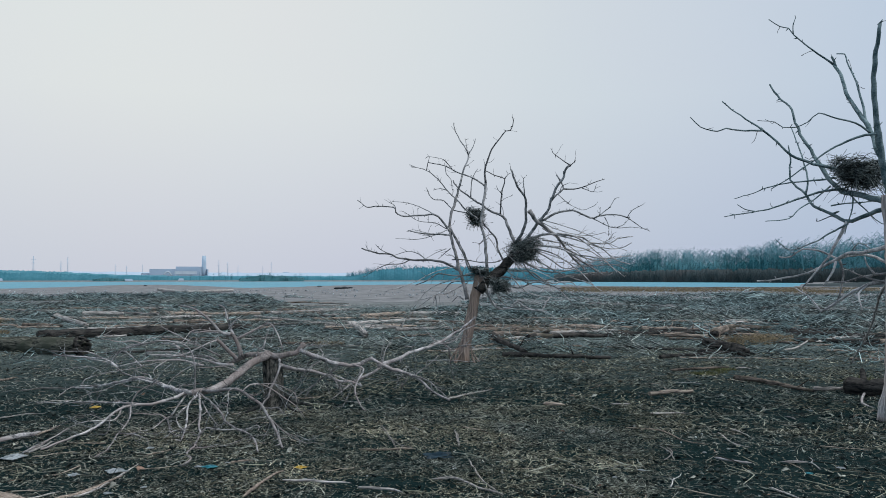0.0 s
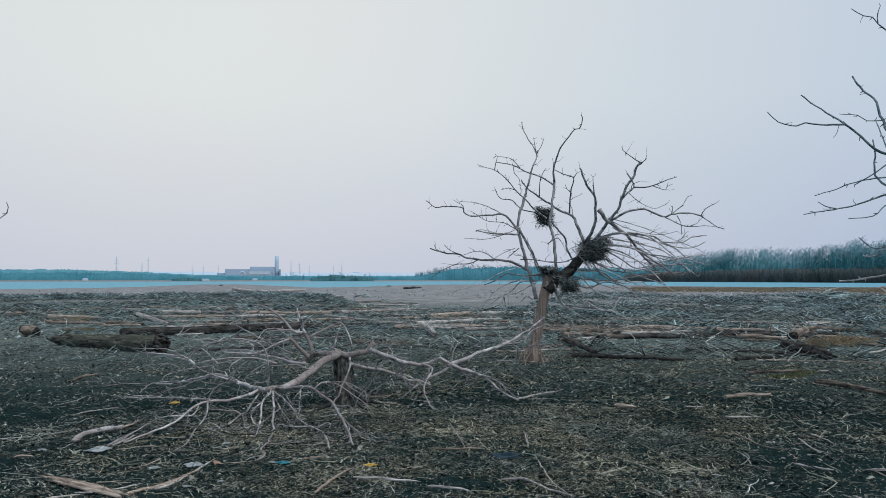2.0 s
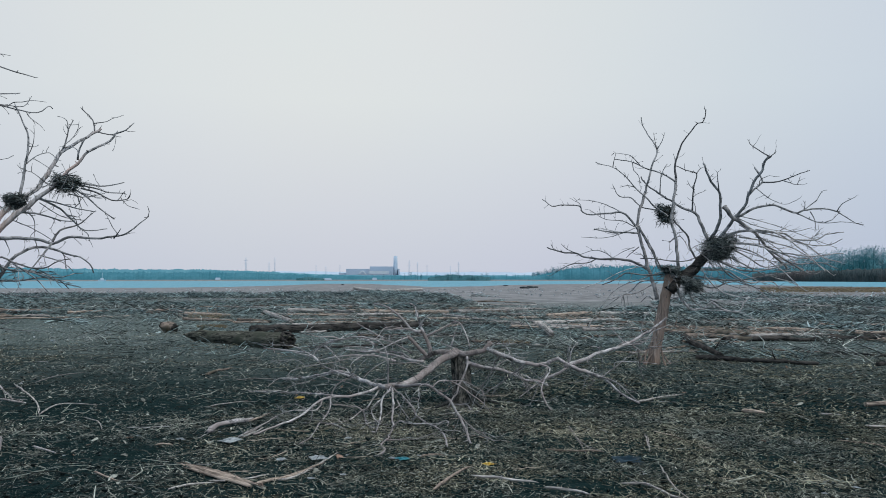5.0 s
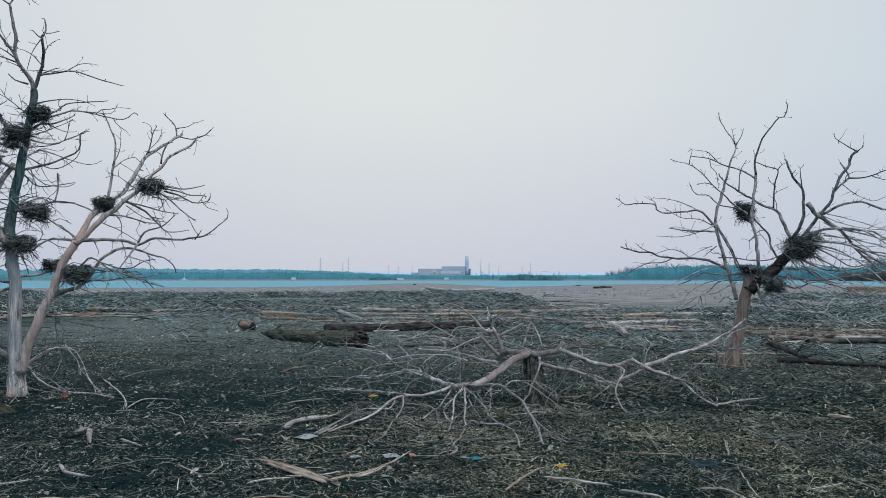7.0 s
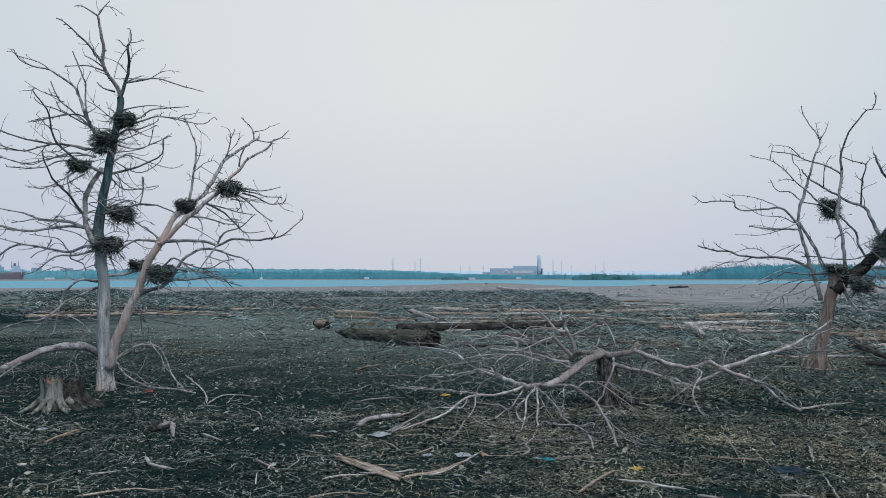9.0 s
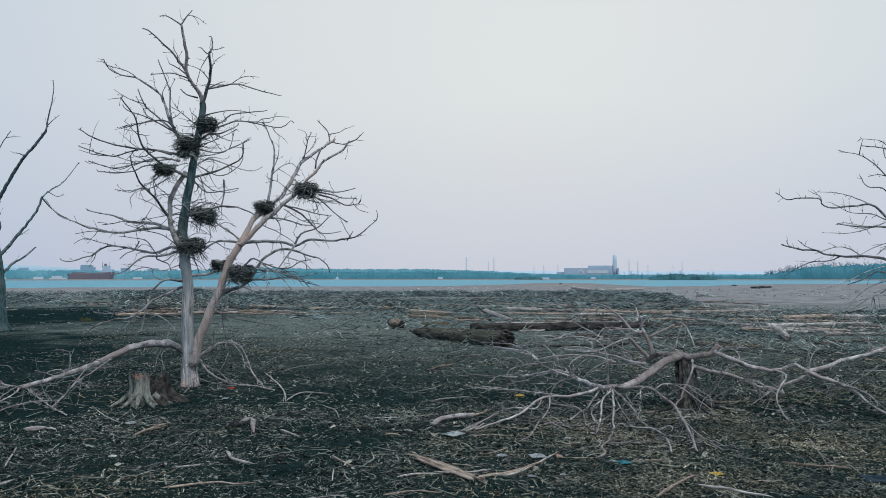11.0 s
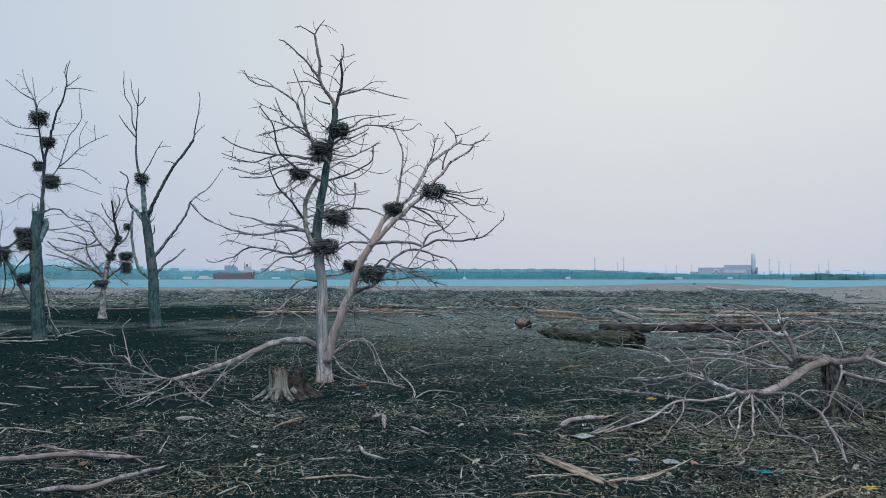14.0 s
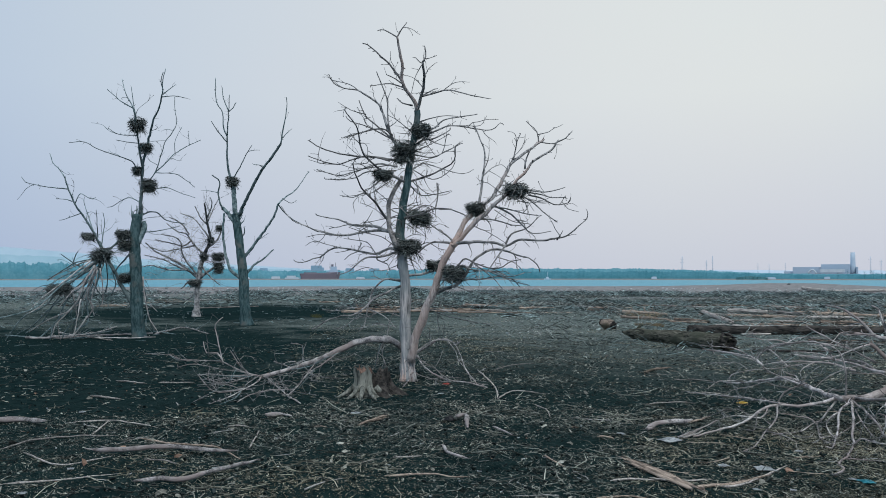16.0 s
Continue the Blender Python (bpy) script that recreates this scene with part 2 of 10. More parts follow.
def ground_material():
    """Dark guano-stained mud with straw in patches near by, paler silt further out."""
    m = bpy.data.materials.new("mud_and_silt")
    m.use_nodes = True
    n, l = m.node_tree.nodes, m.node_tree.links
    b = n["Principled BSDF"]
    b.inputs["Roughness"].default_value, b.inputs["Specular IOR Level"].default_value = 0.97, 0.0
    co = n.new("ShaderNodeTexCoord")

    def noise_at(scale, detail=6.0, rough=0.6):
        t = n.new("ShaderNodeTexNoise")
        t.inputs["Scale"].default_value, t.inputs["Detail"].default_value, t.inputs["Roughness"].default_value = scale, detail, rough
        l.new(co.outputs["Object"], t.inputs["Vector"])
        return t

    def ramp(fac, *stops):
        r = n.new("ShaderNodeValToRGB")
        for k, (at, c) in enumerate(stops):
            e = r.color_ramp.elements[k] if k < 2 else r.color_ramp.elements.new(at)
            e.position, e.color = at, (*c, 1)
        l.new(fac, r.inputs[0])
        return r.outputs[0]

    def blend(fac, a, c):
        x = n.new("ShaderNodeMix")
        x.data_type = "RGBA"
        l.new(fac, x.inputs[0])
        l.new(a, x.inputs[6])
        l.new(c, x.inputs[7])
        return x.outputs[2]

    def band(fac, lo, hi):
        r = n.new("ShaderNodeMapRange")
        r.inputs[1].default_value, r.inputs[2].default_value = lo, hi
        l.new(fac, r.inputs[0])
        return r.outputs[0]

    fleck, clod, patch, wide = noise_at(38, 8, 0.7), noise_at(6), noise_at(0.5), noise_at(0.06, 4)
    # straw strewn in three directions: stretched grain, kept where it is strongest
    straws = None
    for turn, across in ((12, 85), (71, 70), (128, 95)):
        mp, t = n.new("ShaderNodeMapping"), n.new("ShaderNodeTexNoise")
        mp.inputs["Rotation"].default_value, mp.inputs["Scale"].default_value = (0, 0, radians(turn)), (9, across, 1)
        t.inputs["Scale"].default_value, t.inputs["Detail"].default_value, t.inputs["Distortion"].default_value = 1.0, 3.0, 0.5
        l.new(co.outputs["Object"], mp.inputs["Vector"])
        l.new(mp.outputs[0], t.inputs["Vector"])
        one = band(t.outputs["Fac"], 0.60, 0.70)
        if straws is None:
            straws = one
        else:
            top = n.new("ShaderNodeMath")
            top.operation = "MAXIMUM"
            l.new(straws, top.inputs[0])
            l.new(one, top.inputs[1])
            straws = top.outputs[0]
    mud = ramp(clod.outputs["Fac"], (0.3, (0.003, 0.011, 0.012)), (0.7, (0.018, 0.038, 0.037)))
    straw = ramp(fleck.outputs["Fac"], (0.35, (0.030, 0.044, 0.042)), (0.65, (0.12, 0.148, 0.132)))
    # the black mud under the far nest trees carries little straw
    away = n.new("ShaderNodeVectorMath")
    away.operation = "DISTANCE"
    away.inputs[1].default_value = (-44.0, 26.0, 0.0)
    l.new(co.outputs["Object"], away.inputs[0])
    near_trees, least = n.new("ShaderNodeVectorMath"), n.new("ShaderNodeMath")
    near_trees.operation, least.operation = "DISTANCE", "MINIMUM"
    near_trees.inputs[1].default_value = (-25.0, 8.0, 0.0)
    l.new(co.outputs["Object"], near_trees.inputs[0])
    l.new(away.outputs["Value"], least.inputs[0])
    l.new(near_trees.outputs["Value"], least.inputs[1])
    wav = n.new("ShaderNodeMath")
    wav.operation = "MULTIPLY_ADD"
    wav.inputs[1].default_value = 22.0
    l.new(patch.outputs["Fac"], wav.inputs[0])
    l.new(least.outputs[0], wav.inputs[2])
    strewn, keep, thin = band(patch.outputs["Fac"], 0.30, 0.58), n.new("ShaderNodeMath"), n.new("ShaderNodeMath")
    keep.operation = thin.operation = "MULTIPLY"
    l.new(strewn, keep.inputs[0])
    l.new(band(wav.outputs[0], 16.0, 28.0), keep.inputs[1])
    l.new(keep.outputs[0], thin.inputs[0])
    l.new(straws, thin.inputs[1])
    near = blend(thin.outputs[0], mud, straw)
    dry = ramp(noise_at(9, 8, 0.75).outputs["Fac"], (0.385, (0.016, 0.033, 0.033)), (0.62, (0.25, 0.285, 0.26)))
    far_mask, both = n.new("ShaderNodeVectorMath"), n.new("ShaderNodeMath")
    far_mask.operation, both.operation = "LENGTH", "MULTIPLY"
    l.new(co.outputs["Object"], far_mask.inputs[0])
    l.new(band(far_mask.outputs["Value"], 15.0, 30.0), both.inputs[0])
    l.new(band(wav.outputs[0], 20.0, 29.0), both.inputs[1])
    near = blend(both.outputs[0], near, dry)
    silt = ramp(noise_at(0.35, 8, 0.7).outputs["Fac"], (0.35, (0.165, 0.165, 0.165)), (0.65, (0.36, 0.35, 0.34)))
    ln = n.new("ShaderNodeVectorMath")
    ln.operation = "LENGTH"
    l.new(co.outputs["Object"], ln.inputs[0])
    wob = n.new("ShaderNodeMath")
    wob.operation = "MULTIPLY_ADD"
    wob.inputs[1].default_value = 60.0
    l.new(wide.outputs["Fac"], wob.inputs[0])
    l.new(ln.outputs["Value"], wob.inputs[2])
    bank = n.new("ShaderNodeMath")
    bank.operation = "MULTIPLY"
    l.new(band(wob.outputs[0], 70.0, 110.0), bank.inputs[0])
    l.new(band(wav.outputs[0], 48.0, 72.0), bank.inputs[1])
    l.new(blend(bank.outputs[0], near, silt), b.inputs["Base Color"])
    bp = n.new("ShaderNodeBump")
    bp.inputs["Strength"].default_value, bp.inputs["Distance"].default_value = 0.7, 0.04
    l.new(fleck.outputs["Fac"], bp.inputs["Height"])
    l.new(bp.outputs[0], b.inputs["Normal"])
    return m


def water_material():
    m = bpy.data.materials.new("choppy_lake_water")
    m.use_nodes = True
    n, l = m.node_tree.nodes, m.node_tree.links
    b = n["Principled BSDF"]
    b.inputs["Base Color"].default_value = (0.075, 0.34, 0.42, 1)
    b.inputs["Roughness"].default_value, b.inputs["Specular IOR Level"].default_value = 0.55, 0.12
    co, mp, t, bp = n.new("ShaderNodeTexCoord"), n.new("ShaderNodeMapping"), n.new("ShaderNodeTexNoise"), n.new("ShaderNodeBump")
    mp.inputs["Scale"].default_value = (0.25, 0.9, 1)
    t.inputs["Scale"].default_value, t.inputs["Detail"].default_value = 1.0, 5.0
    bp.inputs["Strength"].default_value, bp.inputs["Distance"].default_value = 0.8, 0.5
    l.new(co.outputs["Object"], mp.inputs[0])
    l.new(mp.outputs[0], t.inputs["Vector"])
    l.new(t.outputs["Fac"], bp.inputs["Height"])
    l.new(bp.outputs[0], b.inputs["Normal"])
    r = n.new("ShaderNodeValToRGB")
    r.color_ramp.elements[0].position, r.color_ramp.elements[0].color = 0.3, (0.085, 0.29, 0.37, 1)
    r.color_ramp.elements[1].position, r.color_ramp.elements[1].color = 0.7, (0.17, 0.42, 0.51, 1)
    l.new(t.outputs["Fac"], r.inputs[0])
    l.new(r.outputs[0], b.inputs["Base Color"])
    return m


M["ground"], M["water"] = ground_material(), water_material()


# ---- mesh helpers ----
class Heap:
    """Vertices and faces gathered for one mesh."""

    def __init__(self):
        self.v, self.f = [], []

    def tube(self, pts, radii, sides=6, rough=0.0, rng=random, cap=True):
        """A round, tapering tube along pts; rough: how uneven its skin is, as a share of the radius."""
        base, n = len(self.v), len(pts)
        side = None
        for i, p in enumerate(pts):
            along = (pts[min(i + 1, n - 1)] - pts[max(i - 1, 0)])
            along = along.normalized() if along.length > 1e-9 else Vector((0, 0, 1))
            if side is None:
                side = along.cross(Vector((0.3, 0.2, 1.0)) if abs(along.z) < 0.9 else Vector((1, 0.1, 0)))
            side = (side - along * side.dot(along)).normalized()
            other = along.cross(side)
            for k in range(sides):
                a = 2 * math.pi * k / sides
                r = radii[i]
                if rough:
                    d = side * math.cos(a) + other * math.sin(a)
                    r *= 1 + rough * (noise.noise(p * 2.2 + d * 1.3) + 0.5 * noise.noise(p * 7 + d * 2.5))
                self.v.append(p + (side * math.cos(a) + other * math.sin(a)) * r)
        for i in range(n - 1):
            for k in range(sides):
                a, b = base + i * sides + k, base + i * sides + (k + 1) % sides
                self.f.append((a, b, b + sides, a + sides))
        if cap:
            self.f.append(tuple(base + k for k in reversed(range(sides))))
            self.f.append(tuple(base + (n - 1) * sides + k for k in range(sides)))

    def box(self, lo, hi, m=None):
        base = len(self.v)
        for z in (lo[2], hi[2]):
            for x, y in ((lo[0], lo[1]), (hi[0], lo[1]), (hi[0], hi[1]), (lo[0], hi[1])):
                p = Vector((x, y, z))
                self.v.append(m @ p if m else p)
        for q in ((3, 2, 1, 0), (4, 5, 6, 7), (0, 1, 5, 4), (1, 2, 6, 5), (2, 3, 7, 6), (3, 0, 4, 7)):
            self.f.append(tuple(base + k for k in q))

    def mesh(self, name, mat, smooth=True):
        me = bpy.data.meshes.new(name)
        me.from_pydata([tuple(p) for p in self.v], [], self.f)
        me.materials.append(mat)
        if smooth:
            me.polygons.foreach_set("use_smooth", [True] * len(me.polygons))
        me.update()
        return me


def part(name, heap, mat, parent=None, label="", smooth=True):
    ob = new(name, heap.mesh(name, M[mat], smooth))
    if parent:
        ob.parent = parent
    return tagged(ob, label) if label else ob


def quads_object(name, verts, quads, mat, smooth=False):
    """One mesh from numpy arrays: verts (n, 3), quads (m, 4)."""
    me = bpy.data.meshes.new(name)
    me.vertices.add(len(verts))
    me.vertices.foreach_set("co", np.ascontiguousarray(verts, dtype=np.float32).ravel())
    me.loops.add(quads.size)
    me.loops.foreach_set("vertex_index", np.ascontiguousarray(quads, dtype=np.int32).ravel())
    me.polygons.add(len(quads))
    me.polygons.foreach_set("loop_start", np.arange(0, quads.size, 4, dtype=np.int32))
    me.polygons.foreach_set("use_smooth", np.full(len(quads), smooth))
    me.materials.append(M[mat])
    me.update(calc_edges=True)
    me.validate()
    return new(name, me)


def smooth_path(pts, step, wiggle=0.0, rng=random):
    """A Catmull-Rom curve through pts with a small crooked wobble."""
    p = [Vector(q) for q in pts]
    ext = [p[0] * 2 - p[1]] + p + [p[-1] * 2 - p[-2]]
    out, ts = [], []
    total = sum((b - a).length for a, b in zip(p, p[1:]))
    run = 0.0
    for i in range(len(p) - 1):
        a, b, c, d = ext[i:i + 4]
        seg = (c - b).length
        n = max(2, int(seg / step))
        for k in range(n + (i == len(p) - 2)):
            t = k / n
            q = 0.5 * (2 * b + (c - a) * t + (2 * a - 5 * b + 4 * c - d) * t * t + (3 * b - a - 3 * c + d) * t ** 3)
            if wiggle and 0 < run + seg * t < total:
                q = q + Vector((noise.noise(q * 5 + Vector((9, 0, 0))), noise.noise(q * 5 + Vector((0, 7, 0))), noise.noise(q * 5))) * wiggle
            out.append(q)
            ts.append((run + seg * t) / max(total, 1e-6))
        run += seg
    return out, ts


def far(az, dist, z=0.0):
    """A place by its bearing (degrees to the left of +y) and distance from the turning point."""
    return Vector((-math.sin(radians(az)) * dist, math.cos(radians(az)) * dist, z))


# ---- the mud flat, one sheet under the lake to the horizon ----
SHORE = ((-180, 240), (-60, 260), (-40, 640), (-26, 640), (-24, 236), (-16.6, 212), (-10.8, 250), (-1, 320), (7.5, 262), (11, 215), (14, 200), (16.5, 240), (19, 295),
         (22, 300), (25, 240), (29, 203), (38, 200), (50, 198), (62, 196), (75, 205), (120, 230), (180, 240))


def shore_at(az):
    return np.interp(az, [s[0] for s in SHORE], [s[1] for s in SHORE])


def relief(x, y):
    r = math.hypot(x, y)
    h = 0.035 * noise.noise(Vector((x * 0.35, y * 0.35, 0))) + 0.018 * noise.noise(Vector((x * 1.3, y * 1.3, 3)))
    h *= min(1.0, max(0.0, (r - 4) / 4))
    if r < 34:
        # small hollows trodden and washed into the mud
        k = min(1.0, (34 - r) / 12)
        h -= k * (0.05 * max(0.0, noise.noise(Vector((x * 2.1, y * 2.1, 7)))) + 0.03 * max(0.0, noise.noise(Vector((x * 5.2, y * 5.2, 11)))))
    if r > 45:
        h += 0.10 * noise.noise(Vector((x * 0.06, y * 0.06, 5))) * min(1, (r - 45) / 30)
    az = math.degrees(math.atan2(-x, y))
    d = r - float(shore_at(az))
    if d > -18:
        h = h * max(0, -d / 18) - 0.45 * (d + 18) / 18 if d < 0 else max(-1.6, -0.45 - d * 0.06)
    if r > 595:
        h = max(h, -1.6 + 2.0 * min(1, (r - 595) / 40))
    return h


def build_ground():
    azs = np.concatenate([np.arange(-36, 80, 0.36), np.arange(80, 324, 4)])
    rs = np.concatenate([[0.0], np.geomspace(1.5, 6, 24), np.geomspace(6.1, 34, 230), np.geomspace(34.5, 60, 40), np.geomspace(61, 660, 130), [800, 1200, 2000, 4000]])
    verts = np.zeros((len(rs), len(azs), 3))
    for i, r in enumerate(rs):
        for j, a in enumerate(azs):
            x, y = -math.sin(radians(a)) * r, math.cos(radians(a)) * r
            verts[i, j] = x, y, relief(x, y)
    n, k = len(azs), np.arange(len(azs))
    quads = np.concatenate([np.stack([i * n + k, i * n + (k + 1) % n, (i + 1) * n + (k + 1) % n, (i + 1) * n + k], 1) for i in range(len(rs) - 1)])
    ob = quads_object("ground", verts.reshape(-1, 3), quads[:, ::-1], "ground", True)
    tagged(ob, "dark guano-stained mud flat running out to pale silt at the lake", "ground", kind="structure")


def build_water():
    h = Heap()
    n = 64
    for r in (150.0, 4500.0):
        for k in range(n):
            a = 2 * math.pi * k / n
            h.v.append(Vector((math.cos(a) * r, math.sin(a) * r, -0.45)))
    h.f = [(k, (k + 1) % n, n + (k + 1) % n, n + k)[::-1] for k in range(n)]
    tagged(part("water", h, "water"), "choppy teal lake water under a white sky", "water", kind="structure")


build_ground()
build_water()


# ---- dead trees ----
class Tree:
    """A dead tree or fallen crown at base: a trunk, limbs that are parts of their own, and fine twigs gathered in one."""

    def __init__(self, name, x, y, label, seed, mats=("trunk", "limb", "limb"), step=0.09, twigs=3.0, twig_len=0.45, category="dead tree", boughs=0.0):
        self.top = tagged(new(name), label, category, group="dead trees" if name == "dead_tree" else "")
        self.top.location = (x, y, 0)
        self.rng, self.mats, self.step, self.twigs, self.twig_len, self.boughs = random.Random(seed), mats, step, twigs, twig_len, boughs
        self.fine, self.last = Heap(), None

    def trunk(self, r0, r1, *pts, label="", flare=0.3):
        path, ts = smooth_path(pts, self.step, 0.02)
        swell = [1 + flare * max(0, 1 - p.z / (r0 * 4.0)) ** 1.5 for p in path]
        heap = Heap()
        heap.tube(path, [(r0 + (r1 - r0) * t) * f for t, f in zip(ts, swell)], 20, 0.16)
        part("trunk", heap, self.mats[0], self.top, label)

    def limb(self, r0, r1, *pts, mat="", name="limb"):
        path, ts = smooth_path(pts, self.step, min(0.03, r0 * 0.6))
        heap = Heap()
        sides = 12 if r0 > 0.06 else 7 if r0 > 0.02 else 5
        heap.tube(path, [max(0.004, (r0 + (r1 - r0) * t ** 0.65)) for t in ts], sides, 0.26 if r0 > 0.05 else 0.14 if r0 > 0.03 else 0.0)
        # knots and broken spurs
        for k in range(int(len(path) * 0.25)):
            i = self.rng.randrange(len(path))
            d = Vector((self.rng.gauss(0, 1), self.rng.gauss(0, 1), self.rng.gauss(0.2, 1))).normalized()
            r = max(0.004, r0 + (r1 - r0) * ts[i])
            heap.tube([path[i], path[i] + d * (r + self.rng.uniform(0.02, 0.07))], [min(r, 0.02 if r0 > 0.05 else 0.013), 0.004], 4)
        made = part(name, heap, mat or self.mats[2 if r0 > 0.05 else 1], self.last if name == "twig" and self.last else self.top)
        self.last = self.last if name == "twig" else made
        self.sprout(path, ts)
        length = sum((b - a).length for a, b in zip(path, path[1:]))
        for k in range(int(length * self.boughs + self.rng.random() * 0.8)):
            self.bough(path, r0, made if name != "twig" else self.last)

    def bough(self, path, r0, parent):
        """A thin crooked side branch that carries twigs of its own."""
        i = self.rng.randrange(max(1, len(path) // 8), max(2, int(len(path) * 0.75)))
        along = (path[min(i + 1, len(path) - 1)] - path[i - 1]).normalized()
        d = (along * 0.7 + Vector((self.rng.gauss(0, 1), self.rng.gauss(0, 1), self.rng.gauss(0.05, 0.6))) * 0.6).normalized()
        p, pts = path[i].copy(), [path[i].copy()]
        step = self.twig_len * self.rng.uniform(0.16, 0.38)
        for s in range(5):
            d = (d + Vector((self.rng.gauss(0, 1), self.rng.gauss(0, 1), self.rng.gauss(-0.05, 0.8))) * 0.3).normalized()
            p = p + d * step
            if self.top.name.startswith("fallen"):
                p.z = min(p.z, path[i].z + 0.12)
            p.z = max(p.z, 0.015)
            pts.append(p.copy())
        fine, ts = smooth_path(pts, 0.08)
        r = min(0.011, r0 * 0.6)
        heap = Heap()
        heap.tube(fine, [r * (1 - 0.65 * t) for t in ts], 5)
        part("bough", heap, self.mats[1], parent or self.top)
        self.sprout(fine, ts)

    def tangle(self, centre, count, reach, droop=0.35):
        """Thin dead shoots that start round a fork or nest and bend outward and down."""
        c = Vector(centre)
        for k in range(count):
            a = self.rng.uniform(0, 2 * math.pi)
            d = Vector((math.cos(a), math.sin(a), self.rng.gauss(0.25, 0.45))).normalized()
            p, pts = c + d * 0.06 + Vector((0, 0, self.rng.uniform(-0.25, 0.25))), []
            long = reach * self.rng.uniform(0.35, 1.0)
            for i in range(6):
                pts.append(p.copy())
                d = (d + Vector((self.rng.gauss(0, 0.22), self.rng.gauss(0, 0.22), self.rng.gauss(-droop * 0.35, 0.22)))).normalized()
                p = p + d * long / 6
            fine, ts = smooth_path(pts, 0.07)
            r = self.rng.uniform(0.007, 0.013)
            heap = Heap()
            heap.tube(fine, [r * (1 - 0.6 * t) for t in ts], 5)
            part("shoot", heap, self.mats[1], self.top)
            self.sprout(fine, ts)

    def twig(self, r0, r1, *pts):
        self.limb(r0, r1, *pts, name="twig")

    def sprout(self, path, ts):
        """Fine twigs along the outer part of a limb."""
        length = sum((b - a).length for a, b in zip(path, path[1:]))
        for k in range(int(length * self.twigs * 1.25 + self.rng.random())):
            u = self.rng.uniform(0.12, 1.0)
            i = min(len(path) - 1, max(1, int(u * len(path))))
            along = (path[min(i + 1, len(path) - 1)] - path[i - 1]).normalized()
            d = (along * 0.9 + Vector((self.rng.gauss(0, 1), self.rng.gauss(0, 1), self.rng.gauss(0.1, 0.8))) * 0.7).normalized()
            n, long = 4, self.twig_len * self.rng.uniform(0.18, 0.85) ** 1.4 * (1.0 if u < 0.55 else 1.0 - 1.2 * (u - 0.55))
            p, pts = path[i].copy(), [path[i].copy()]
            for s in range(n):
                d = (d + Vector((self.rng.gauss(0, 1), self.rng.gauss(0, 1), self.rng.gauss(0.15, 1))) * 0.22).normalized()
                p = p + d * long / n
                p.z = max(p.z, 0.012)
                pts.append(p.copy())
            self.fine.tube(pts, [0.007, 0.0062, 0.005, 0.0042, 0.010 if self.rng.random() < 0.3 else 0.003], 3)

    def done(self):
        if self.fine.f:
            tagged(part("twig_spray", self.fine, "twig", self.top), kind="stuff")


